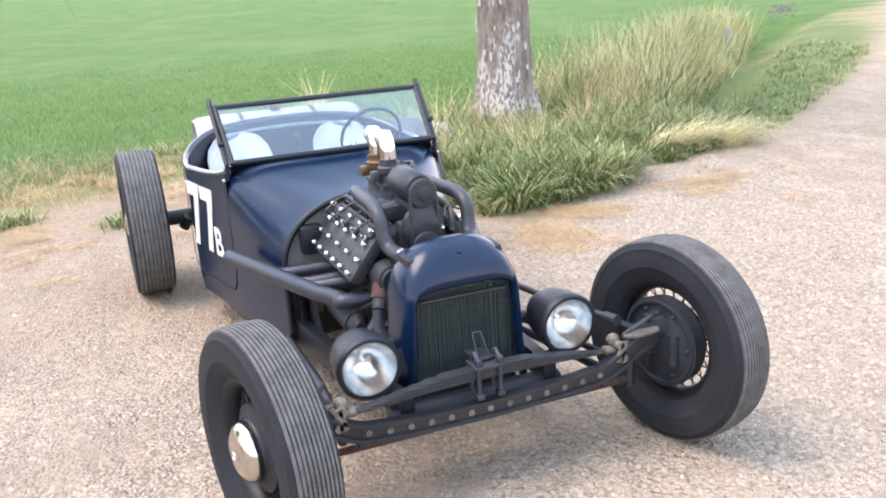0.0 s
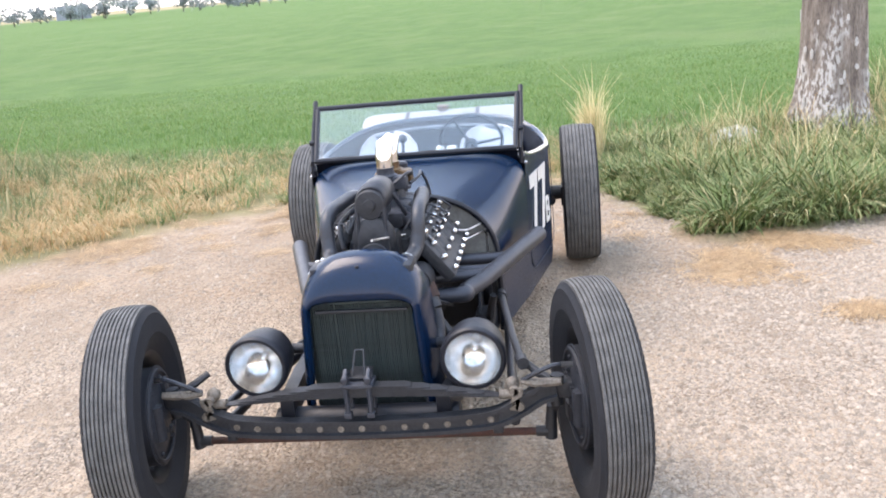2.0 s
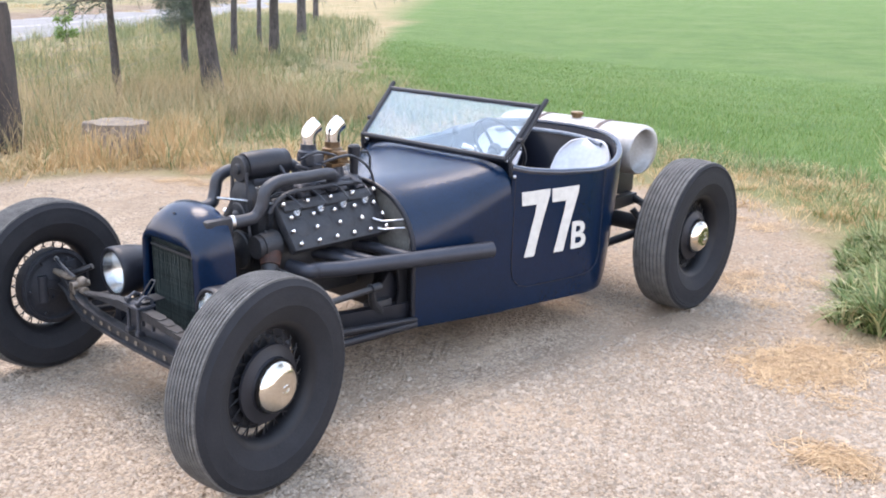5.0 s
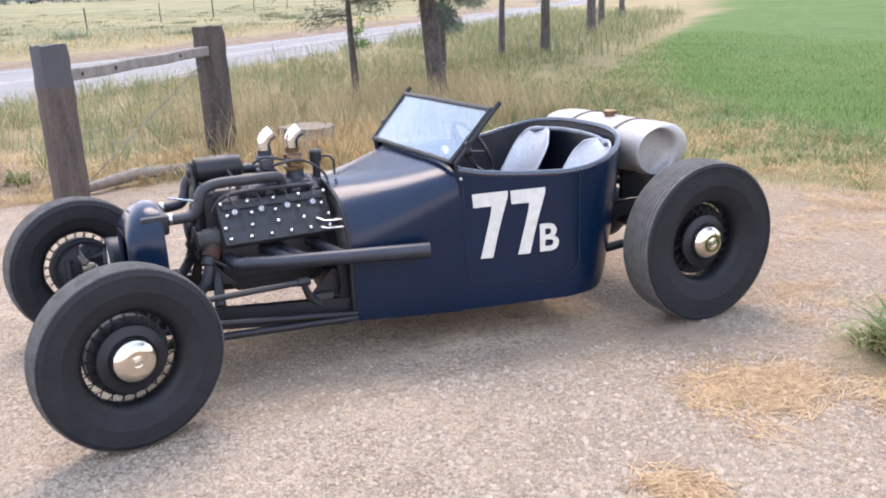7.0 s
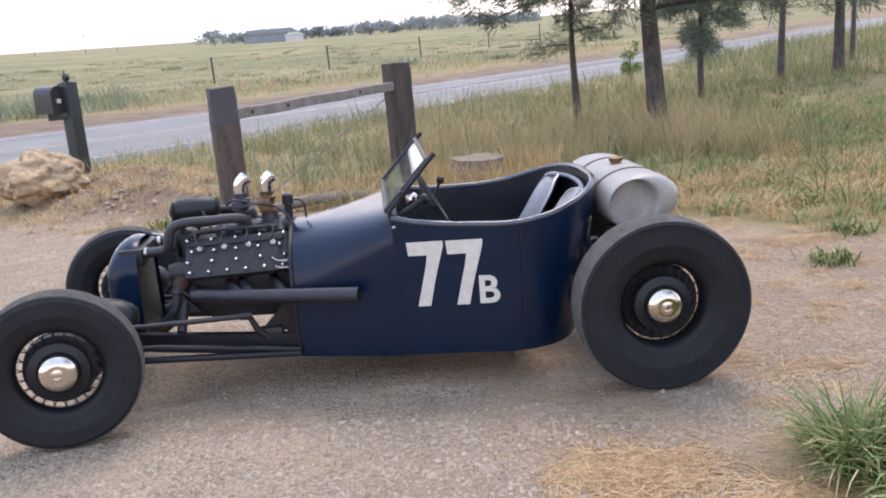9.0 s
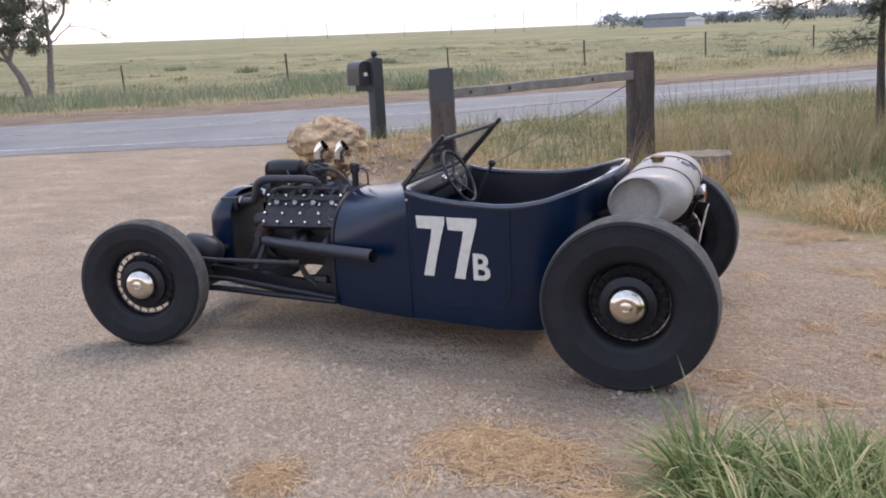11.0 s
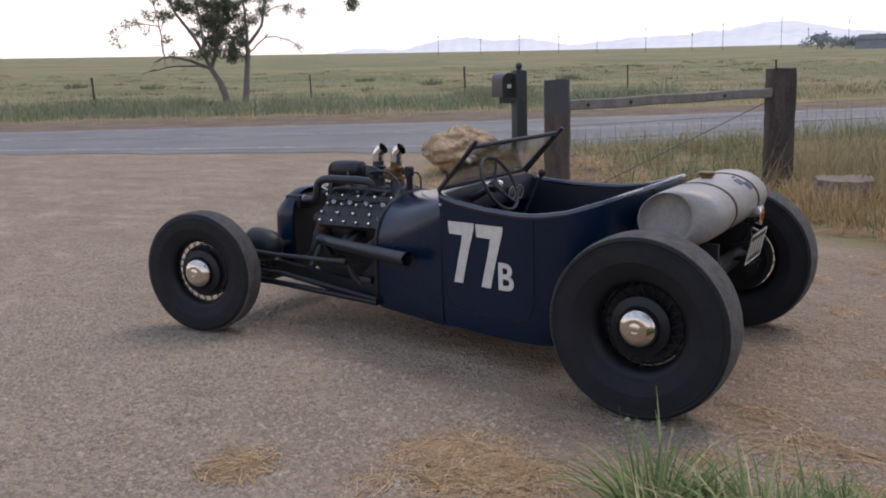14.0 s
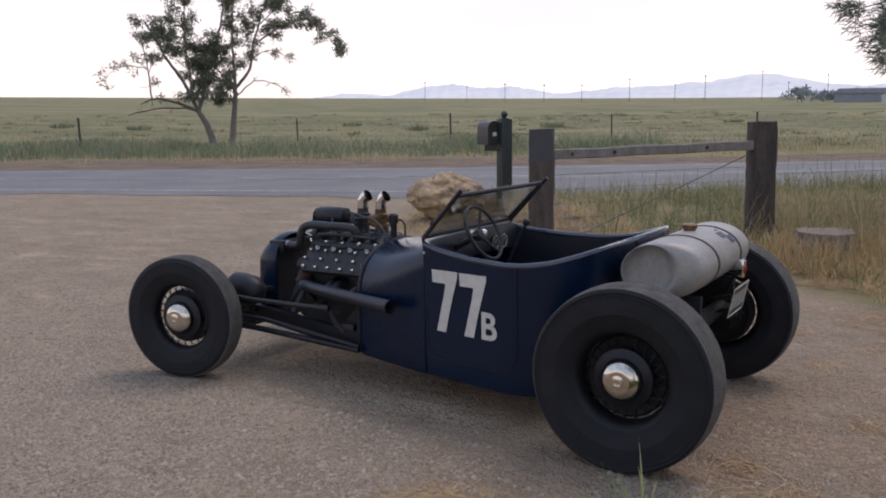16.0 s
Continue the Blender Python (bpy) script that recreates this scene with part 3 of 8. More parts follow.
def ground_material():
    m = bpy.data.materials.new("ground_cover")
    m.use_nodes = True
    n, l = m.node_tree.nodes, m.node_tree.links
    b = n["Principled BSDF"]
    b.inputs["Roughness"].default_value, b.inputs["Specular IOR Level"].default_value = 0.9, 0.15
    tc = n.new("ShaderNodeTexCoord")

    def noise_of(scale, detail=6, stretch=None, rough=0.55):
        t = n.new("ShaderNodeTexNoise")
        t.inputs["Scale"].default_value, t.inputs["Detail"].default_value, t.inputs["Roughness"].default_value = scale, detail, rough
        if stretch:
            mp = n.new("ShaderNodeMapping")
            mp.inputs["Scale"].default_value, mp.inputs["Rotation"].default_value = stretch[0], (0, 0, stretch[1])
            l.new(tc.outputs["Object"], mp.inputs["Vector"])
            l.new(mp.outputs["Vector"], t.inputs["Vector"])
        else:
            l.new(tc.outputs["Object"], t.inputs["Vector"])
        return t.outputs["Fac"]

    def mixed(a, bb, fac, lo=0.0, hi=1.0):
        mp = n.new("ShaderNodeMapRange")
        mp.inputs["From Min"].default_value, mp.inputs["From Max"].default_value = lo, hi
        l.new(fac, mp.inputs["Value"])
        x = n.new("ShaderNodeMix")
        x.data_type = 'RGBA'
        l.new(mp.outputs["Result"], x.inputs["Factor"])
        for key, c in (("A", a), ("B", bb)):
            if isinstance(c, tuple):
                x.inputs[key].default_value = (*c, 1)
            else:
                l.new(c, x.inputs[key])
        return x.outputs["Result"]

    def mask(name):
        at = n.new("ShaderNodeAttribute")
        at.attribute_name = name
        return at.outputs["Fac"]

    vor = n.new("ShaderNodeTexVoronoi")
    vor.inputs["Scale"].default_value = 70
    l.new(tc.outputs["Object"], vor.inputs["Vector"])
    gap = n.new("ShaderNodeTexVoronoi")
    gap.inputs["Scale"].default_value = 70
    l.new(tc.outputs["Object"], gap.inputs["Vector"])
    stones = mixed((0.325, 0.252, 0.185), (0.54, 0.425, 0.315), vor.outputs["Color"], 0.1, 0.9)
    # dark gaps between pebbles: soil tone plus their shade, both in the colour
    stones = mixed(stones, (0.185, 0.14, 0.104), gap.outputs["Distance"], 0.5, 0.9)
    grit = noise_of(66, 4, None, 0.68)
    stones = mixed(stones, (0.18, 0.138, 0.102), grit, 0.49, 0.68)
    stones = mixed(stones, (0.525, 0.43, 0.34), noise_of(36, 5, None, 0.7), 0.55, 0.72)
    dust = mixed((0.48, 0.373, 0.272), (0.305, 0.232, 0.165), noise_of(1.6, 7), 0.35, 0.65)
    dust = mixed(dust, (0.20, 0.15, 0.108), grit, 0.52, 0.72)
    dusty = noise_of(1.5, 8, ((1, 1.6, 1), 0.35), 0.66)
    gravel = mixed(stones, dust, dusty, 0.46, 0.60)
    gravel = mixed(gravel, (0.20, 0.15, 0.109), noise_of(22, 5, None, 0.72), 0.50, 0.70)
    gravel = mixed(gravel, (0.47, 0.385, 0.302), noise_of(17, 5, None, 0.78), 0.55, 0.73)
    gravel = mixed(gravel, (0.215, 0.162, 0.118), noise_of(5.5, 7, None, 0.8), 0.50, 0.76)
    gravel = mixed(gravel, (0.16, 0.119, 0.085), noise_of(9.5, 8, None, 0.85), 0.53, 0.74)
    earthy = mixed((0.20, 0.140, 0.096), (0.40, 0.295, 0.205), noise_of(26, 7, None, 0.8), 0.38, 0.60)
    worn = n.new("ShaderNodeMath")
    worn.operation = 'MULTIPLY'
    l.new(mask("worn"), worn.inputs[0])
    l.new(noise_of(2.3, 7, None, 0.68), worn.inputs[1])
    gravel = mixed(gravel, earthy, worn.outputs[0], 0.28, 0.58)
    gravel = mixed(gravel, (0.26, 0.197, 0.143), noise_of(0.8, 8, ((1, 2.0, 1), 0.5), 0.62), 0.46, 0.72)
    green = mixed((0.066, 0.122, 0.031), (0.094, 0.155, 0.042), noise_of(0.55, 8, ((1, 1.4, 1), 0.9)), 0.36, 0.64)
    green = mixed(green, (0.125, 0.17, 0.06), noise_of(0.12, 6, ((1, 2.0, 1), 1.2)), 0.5, 0.8)
    green = mixed(green, (0.05, 0.12, 0.028), noise_of(9.0, 4), 0.5, 0.8)
    dry = mixed((0.32, 0.24, 0.138), (0.21, 0.19, 0.095), noise_of(0.8, 7), 0.38, 0.62)
    dry = mixed(dry, (0.19, 0.145, 0.09), noise_of(7.0, 5), 0.52, 0.8)
    plain = mixed((0.185, 0.178, 0.092), (0.26, 0.225, 0.122), noise_of(0.05, 9, ((1, 1, 1), 0.3)), 0.42, 0.6)
    plain = mixed(plain, (0.115, 0.13, 0.075), noise_of(0.16, 9, None, 0.7), 0.48, 0.68)
    plain = mixed(plain, (0.33, 0.27, 0.155), noise_of(0.33, 8, None, 0.72), 0.55, 0.74)
    dirt = mixed((0.16, 0.11, 0.08), (0.24, 0.185, 0.135), noise_of(1.1, 7), 0.35, 0.65)
    col = mixed(dry, plain, mask("plain"))
    col = mixed(col, green, mask("field"))
    mown = mixed((0.27, 0.205, 0.112), (0.165, 0.155, 0.072), noise_of(3.0, 6, None, 0.7), 0.38, 0.62)
    col = mixed(col, mown, mask("lane"))
    col = mixed(col, dirt, mask("dirt"))
    col = mixed(col, gravel, mask("gravel"))
    chaff = mixed((0.40, 0.28, 0.165), (0.265, 0.185, 0.115), noise_of(38, 5, None, 0.7), 0.35, 0.65)
    frayed = n.new("ShaderNodeMath")
    frayed.operation = 'MULTIPLY'
    l.new(mask("chaff"), frayed.inputs[0])
    l.new(noise_of(11, 6, None, 0.7), frayed.inputs[1])
    col = mixed(col, chaff, frayed.outputs[0], 0.42, 1.1)
    l.new(col, b.inputs["Base Color"])
    bp = n.new("ShaderNodeBump")
    bp.inputs["Strength"].default_value, bp.inputs["Distance"].default_value = 1.0, 0.015
    mx = n.new("ShaderNodeMath")
    mx.operation = 'ADD'
    l.new(gap.outputs["Distance"], mx.inputs[0])
    l.new(noise_of(40, 6, None, 0.65), mx.inputs[1])
    l.new(mx.outputs[0], bp.inputs["Height"])
    smooth = n.new("ShaderNodeMapRange")
    smooth.inputs["From Min"].default_value, smooth.inputs["From Max"].default_value = 0.44, 0.60
    smooth.inputs["To Min"].default_value, smooth.inputs["To Max"].default_value = 1.0, 0.75
    l.new(dusty, smooth.inputs["Value"])
    l.new(smooth.outputs["Result"], bp.inputs["Strength"])
    swell = n.new("ShaderNodeBump")
    swell.inputs["Strength"].default_value, swell.inputs["Distance"].default_value = 0.55, 0.12
    l.new(noise_of(4.2, 5, ((1, 1.5, 1), 0.4), 0.5), swell.inputs["Height"])
    l.new(swell.outputs["Normal"], bp.inputs["Normal"])
    l.new(bp.outputs["Normal"], b.inputs["Normal"])
    return m


def axis_steps(lo, hi, step, far, growth=1.16):
    mid = list(np.arange(lo, hi + step / 2, step))
    up, down, s = [], [], step
    while (up[-1] if up else hi) < far:
        s *= growth
        up.append((up[-1] if up else hi) + s)
    s = step
    while (down[-1] if down else lo) > -far:
        s *= growth
        down.append((down[-1] if down else lo) - s)
    return np.array(down[::-1] + mid + up)


def make_ground():
    xs, ys = axis_steps(-22, 9, 0.15, 1700), axis_steps(-24, 10, 0.15, 1700)
    gx, gy = np.meshgrid(xs, ys, indexing="ij")
    x, y = gx.ravel(), gy.ravel()
    co = np.column_stack([x, y, ground_z(x, y)])
    nx, ny = len(xs), len(ys)
    i, j = np.meshgrid(np.arange(nx - 1), np.arange(ny - 1), indexing="ij")
    a = (i * ny + j).ravel()
    loops = np.column_stack([a, a + ny, a + ny + 1, a + 1]).ravel()
    me = mesh_arrays("ground", co, loops, np.arange(len(a)) * 4, ground_material(), True)
    uneven = 0.16 * wave(x, y, 2.1) + 0.09 * wave(x, y, 6.3, 2.0) + 0.05 * wave(x, y, 15, 1.0)
    step = lambda v, w: np.clip(v / w + 0.5, 0, 1)
    gravel = step(signed(GRAVEL_EDGE, x, y) + uneven, 0.35)
    field = step(signed(FIELD_EDGE, x, y) + 1.6 * uneven, 0.6)
    beyond = signed(ROAD_FAR + [(-900, -900), (900, -900), (900, 600)], x, y)
    plain = step(beyond - 7.5 + 6 * uneven, 3)
    wide = 3.6 + 2.4 * np.clip((np.degrees(np.arctan2(y - 4.5, x + 2)) + 77) / 8, 0, 1)
    dirt = np.where(beyond > -1, step(wide - beyond + 7 * uneven, 2.2), 0)
    margin = np.clip(1 + signed(FIELD_EDGE, x, y) / 3.4, 0, 1) * np.clip((y + 13) / 5, 0, 1) * (y < 1.5)
    field = np.maximum(field, margin * np.clip(0.42 + 2.2 * uneven, 0, 0.85))
    field = np.maximum(field, 0.75 * step(signed(ISLAND_EDGE, x, y) - 0.1 + uneven, 0.4))
    dirt = np.maximum(dirt, step(signed(BANK, x, y) - 0.1 + 2 * uneven, 0.5) * 0.95)
    blot = lambda cx, cy, rx, ry: np.exp(-((x - cx) / rx) ** 2 - ((y - cy) / ry) ** 2)
    chaff = np.clip(blot(-2.36, 1.60, 0.46, 0.30) + 0.9 * blot(-2.72, 1.98, 0.28, 0.4) + blot(-1.52, 2.02, 0.18, 0.11) + blot(-3.4, -2.9, 1.1, 0.5) + 0.9 * blot(-5.2, -0.5, 0.7, 0.9) + 0.7 * blot(-4.0, 0.0, 0.9, 0.7) + 0.8 * blot(-2.6, -4.3, 1.6, 0.5) + 0.8 * blot(-5.0, -2.4, 0.9, 0.5), 0, 1)
    worn = np.clip((-0.7 - x) / 1.6, 0, 1) * np.clip((2.6 - y) / 1.2 + 0.6, 0.6, 1)
    strip_ = np.clip(1.25 - lane_away(x, y) / 1.05 + 1.2 * uneven, 0, 1) * np.clip((-y - 4.4) / 3, 0, 1)
    for key, v in (("lane", strip_), ("worn", worn), ("chaff", chaff), ("gravel", gravel), ("field", field), ("plain", plain), ("dirt", dirt)):
        me.attributes.new(key, 'FLOAT', 'POINT').data.foreach_set("value", v.astype(np.float32))
    return tagged(new("ground", me), "gravel drive, green field and dry grassland", "ground", kind="structure")


make_ground()


def resample(line, n):
    p = np.array(line, float)
    s = np.r_[0, np.cumsum(np.hypot(*np.diff(p, axis=0).T))]
    q = np.linspace(0, s[-1], n)
    return np.column_stack([np.interp(q, s, p[:, 0]), np.interp(q, s, p[:, 1])])


def strip(name, a, b, lift, material, label, wob=0.0):
    """A ribbon between two lines, laid on the ground."""
    a, b = resample(a, 500), resample(b, 500)
    if wob:
        a = a + wob * np.column_stack([wave(a[:, 0], a[:, 1], 2.7), wave(a[:, 1], a[:, 0], 3.1)])
    cols = 7
    pts = np.stack([a + (b - a) * k / (cols - 1) for k in range(cols)], 1).reshape(-1, 2)
    z = ground_z(pts[:, 0], pts[:, 1]) + lift
    i, j = np.meshgrid(np.arange(499), np.arange(cols - 1), indexing="ij")
    q = (i * cols + j).ravel()
    me = mesh_arrays(name, np.column_stack([pts, z]), np.column_stack([q, q + cols, q + cols + 1, q + 1]).ravel(), np.arange(len(q)) * 4, material, True)
    return tagged(new(name, me), label, "road", kind="structure")


near_r, far_r = resample(ROAD_NEAR, 60), resample(ROAD_FAR, 60)
between = lambda f: [tuple(p) for p in near_r + (far_r - near_r) * f]
strip("road", ROAD_NEAR, ROAD_FAR, 0.007, ASPHALT, "worn grey asphalt country road with a crumbling edge", 0.3)
strip("road_line", between(0.10), between(0.118), 0.013, LINE, "worn white edge line on the road")
strip("road_line", between(0.90), between(0.918), 0.013, LINE, "worn white edge line on the road")
strip("road_line", between(0.548), between(0.562), 0.013, LINE, "worn white streak along the middle of the road")
strip("road_line", between(0.495), between(0.512), 0.013, YLINE, "faded pale centre line on the road")

# ---- the hot rod ----
# x runs forward, y to the car's left; the front axle stands near x = 0
car = thing("hot_rod", -1.3, 0, 0, "dark satin blue open hot rod roadster parked on gravel", "car")
car_inv = Matrix.Translation((1.3, 0, 0))


def cpart(name, shape, material, parent=None, label="", angle=38):
    """A part in the car's own layout, under the car or under one of its parts."""
    ob = part(name, shape, material, parent or car, label, angle)
    if parent is None or parent is car:
        ob.matrix_parent_inverse = car_inv
    return ob


# --- body ---
HALF = [(-1.0, 0.385), (-1.2, 0.434), (-1.47, 0.494), (-2.05, 0.610), (-2.08, 0.612)]


def arch(hw, top, bottom, power, n=28):
    """Half-round cross-section from the right sill over the top to the left sill."""
    base = top - min(0.30, 0.36 - 0.02 * power)
    pts = [(-hw * 0.985, bottom), (-hw, bottom + 0.05), (-hw, (bottom + base) / 2), (-hw, base - 0.06), (-hw, base - 0.015)]
    for i in range(n + 1):
        a = math.pi * (1 - i / n)
        c, s = math.cos(a), math.sin(a)
        pts.append((math.copysign(abs(c) ** (2 / power), c) * hw, base + abs(s) ** (2 / power) * (top - base)))
    return pts + [(hw, base - 0.015), (hw, base - 0.06), (hw, (bottom + base) / 2), (hw, bottom + 0.05), (hw * 0.985, bottom)]


cowl = Shape()
cowl_rings = []
for i in range(13):
    u = i / 12
    x = -1.0 - 0.50 * u
    hw = lerp_table(HALF, x)
    top = 0.785 + 0.074 * (0.35 * u + 0.65 * u * u)
    ring = arch(hw, top, 0.19 - 0.015 * u, 2.35 + 2.9 * u ** 1.4)
    cowl_rings.append([(x + 0.0, y, z) for y, z in ring])
cowl.rings(cowl_rings, closed=False)
inner = [[(x - 0.001, y * 0.975, z - 0.014) for x, y, z in r] for r in cowl_rings]
cowl.rings(inner[::-1], closed=False)
cpart("cowl", cowl, BLUE, label="dark blue rounded cowl ahead of the windscreen", angle=50)
bead = Shape().tube([(p[0] + 0.004, p[1], p[2]) for p in cowl_rings[0]], 0.011, 8)
cpart("cowl_welting", bead, BLACK, label="black beading round the firewall")
fw = Shape()
fr = arch(0.378, 0.778, 0.20, 2.35)
fw.prism([(y, z) for y, z in fr], Matrix(((0, 0, 1, -1.03), (1, 0, 0, 0), (0, 1, 0, 0), (0, 0, 0, 1))), 0.012)
cpart("firewall", fw, FIREWALL, label="grey painted steel firewall")
# added black sheet that darkens the lower half of the firewall
cpart("firewall_dark_sheet", Shape().box((-1.011, 0, 0.335), (0.010, 0.735, 0.25), None, 0.003), SPOKE, label="black sheet added over the lower firewall")


def rail_path():
    """Outer top edge of the cockpit from the left door front round the back to the right."""
    left = [(x, lerp_table(HALF, x)) for x in (-1.495, -1.6, -1.7, -1.8, -1.9, -1.96, -2.02)]
    back = []
    for i in range(1, 19):
        a = math.pi / 2 * i / 18
        back.append((-2.02 - 0.52 * math.sin(a) ** (2 / 2.5), 0.604 * math.cos(a) ** (2 / 2.9) if i < 18 else 0.0))
    half = left + back
    return half + [(x, -y) for x, y in half[-2::-1]]


RAIL = rail_path()
TOPZ = [(-1.495, 0.842), (-1.62, 0.812), (-1.8, 0.795), (-2.0, 0.786), (-2.12, 0.790), (-2.25, 0.810), (-2.38, 0.850), (-2.47, 0.884), (-2.54, 0.905)]


def body_column(x, y, inset=0.0, n=10):
    top = lerp_table(TOPZ, x) - inset * 0.2
    rake = 0.12 * max(0.0, min(1.0, (-1.98 - x) / 0.5)) ** 1.15
    ln = math.hypot(x + 1.75, y) or 1
    ox, oy = (x + 1.75) / ln, y / ln
    col = []
    for k in range(n + 1):
        f = k / n
        z = top + (0.168 + inset - top) * f
        pull = 0.008 * max(0, (f - 0.86) / 0.14) ** 2
        xx = x + rake * f ** 1.25 - ox * (inset + pull) * (1 if x < -2.0 else 0.0)
        yy = y * (1 - 0.012 * f) - math.copysign(1, y) * (inset + pull) * min(1, abs(y) / 0.1)
        col.append((xx, yy, z))
    return col


tub = Shape()
outer = [body_column(x, y) for x, y in RAIL]
inner = [body_column(x, y, 0.026) for x, y in RAIL]
tub.rings(outer, closed=False)
cpart("body", tub, BLUE, label="dark satin blue steel roadster body", angle=50)
lin = Shape().rings([c[::-1] for c in inner], closed=False)
cpart("cockpit_lining", lin, INSIDE, label="dark blue painted inside of the cockpit", angle=50)
rim = Shape().tube([((a[0][0] + b[0][0]) / 2, (a[0][1] + b[0][1]) / 2, a[0][2] - 0.002) for a, b in zip(outer, inner)], 0.017, 8)
cpart("cockpit_rail", rim, RAILBLUE, label="rolled blue edge of the cockpit", angle=60)
trim_in = [body_column(x, y, 0.055) for x, y in RAIL if x < -2.45]
cpart("rear_trim", Shape().tube([(c[1][0], c[1][1], c[1][2] + 0.035) for c in trim_in], 0.012, 8), WEATHERED, label="pale grey-blue trim inside the back of the cockpit")
fl = Shape()
fl.rings([[(x, -lerp_table(HALF, x) * 0.93, 0.215), (x, lerp_table(HALF, x) * 0.93, 0.215), (x, lerp_table(HALF, x) * 0.93, 0.195), (x, -lerp_table(HALF, x) * 0.93, 0.195)] for x in (-1.04, -1.3, -1.6, -1.9, -2.15)])
cpart("floor_pan", fl, INSIDE, label="black steel floor")
# door seams
for s in (1, -1):
    yy = lambda x, s=s: s * (lerp_table(HALF, x) * 0.994 + 0.001)
    seam = [(-2.075, z) for z in np.linspace(0.78, 0.36, 8)] + [(-2.06, 0.32), (-2.03, 0.29), (-1.98, 0.275)] + [(x, 0.27) for x in np.linspace(-1.9, -1.62, 7)] + [(-1.57, 0.28), (-1.535, 0.31), (-1.52, 0.35)] + [(-1.515, z) for z in np.linspace(0.42, 0.82, 6)]
    cpart("door_seam", Shape().tube([(x, yy(x), z) for x, z in seam], 0.0022, 5), BLACK)

# --- painted numbers ---
SEVEN = [(0.0, 0.310), (0.006, 0.246), (0.094, 0.246), (0.086, 0.20), (0.064, 0.115), (0.034, 0.0), (0.094, 0.0), (0.118, 0.10), (0.146, 0.20), (0.172, 0.285), (0.172, 0.312)]
for s in (1, -1):
    ang = math.atan(0.2)
    for k, x0 in enumerate((0.0, 0.184)):
        sh = Shape()
        start = -1.553 if s > 0 else -2.045
        dirx = -1 if s > 0 else 1
        u = Vector((dirx * math.cos(ang), 0.2 * math.cos(ang) * (1 if s > 0 else 1), 0))
        u = Vector((dirx, -0.2 * dirx * s, 0)).normalized()
        nrm = Vector((0.2, s, 0)).normalized()
        org = Vector((start, s * lerp_table(HALF, start), 0.414)) + u * x0 + nrm * 0.0005
        m = Matrix(((u.x, 0, nrm.x, org.x), (u.y, 0, nrm.y, org.y), (0, 1, 0, org.z), (0, 0, 0, 1)))
        sh.prism(SEVEN, m, 0.002)
        cpart("numeral_seven", sh, WHITEPAINT, label="hand-painted white numeral 7")
    org = Vector((start, s * lerp_table(HALF, start), 0.420)) + u * 0.318 + nrm * 0.0005
    m = Matrix(((u.x, 0, nrm.x, org.x), (u.y, 0, nrm.y, org.y), (0, 1, 0, org.z), (0, 0, 0, 1)))
    fc = bpy.data.curves.new("letter_b", 'FONT')
    fc.body, fc.size, fc.extrude, fc.offset = "B", 0.186, 0.0012, 0.004
    tmp = bpy.data.objects.new("letter_b", fc)
    scene.collection.objects.link(tmp)
    dg = bpy.context.evaluated_depsgraph_get()
    me = bpy.data.meshes.new_from_object(tmp.evaluated_get(dg))
    bpy.data.objects.remove(tmp)
    me.materials.clear()
    me.materials.append(WHITEPAINT)
    lb = new("letter_b", me)
    lb.parent = car
    lb.matrix_parent_inverse = car_inv
    lb.matrix_basis = m @ Matrix.Translation((0, 0, 0.001))
    tagged(lb, "hand-painted white letter B")

# --- windscreen ---
WB, WT = Vector((-1.478, 0.462, 0.876)), Vector((-1.683, 0.477, 1.094))
ws = Shape()
cor = [WB, WT, Vector((WT.x, -WT.y, WT.z)), Vector((WB.x, -WB.y, WB.z))]
for a, b in zip(cor, cor[1:] + cor[:1]):
    d = (b - a).normalized()
    ws.tube([a - d * 0.006, b + d * 0.006], 0.0125, 8)
cpart("windscreen_frame", ws, BLACK, label="black tubular windscreen frame, leaning back")
g = Shape()
nn = (WT - WB).cross(Vector((0, 1, 0))).normalized() * 0.003
g.rings([[c + nn for c in cor], [c - nn for c in cor]])
gl = cpart("windscreen_glass", g, GLASS, label="clear flat windscreen glass")
gl.visible_shadow = False
for s in (1, -1):
    st = Shape()
    st.tube([(-1.50, s * 0.487, 0.80), (-1.488, s * 0.484, 0.87), (-1.60, s * 0.492, 0.995), (-1.70, s * 0.494, 1.105)], 0.0105, 8)
    st.tube([(-1.695, s * 0.494, 1.10), (-1.72, s * 0.494, 1.125)], 0.012, 8)
    for f in (0.35,):
        p = WB.lerp(WT, f)
        st.tube([(p.x, s * (p.y + 0.011), p.z), (p.x, s * (p.y + 0.034), p.z)], 0.013, 8)
    cpart("windscreen_stanchion", st, BLACK)
    cpart("stanchion_screw", Shape().ball((-1.505, s * 0.502, 0.80), 0.009, 8, 6), STEEL)

# --- radiator ---
def shell_ring(x, hw, top, n=22, bottom=0.28, flare=0.02, power=2.6, spring=0.60):
    pts = [(x, -hw - flare, bottom), (x, -hw - flare * 0.4, (bottom + spring) / 2)]
    for i in range(n + 1):
        a = math.pi * (1 - i / n)
        c, s = math.cos(a), math.sin(a)
        pts.append((x, math.copysign(abs(c) ** (2 / power), c) * hw, spring + abs(s) ** (2 / power) * (top - spring)))
    return pts + [(x, hw + flare * 0.4, (bottom + spring) / 2), (x, hw + flare, bottom)]


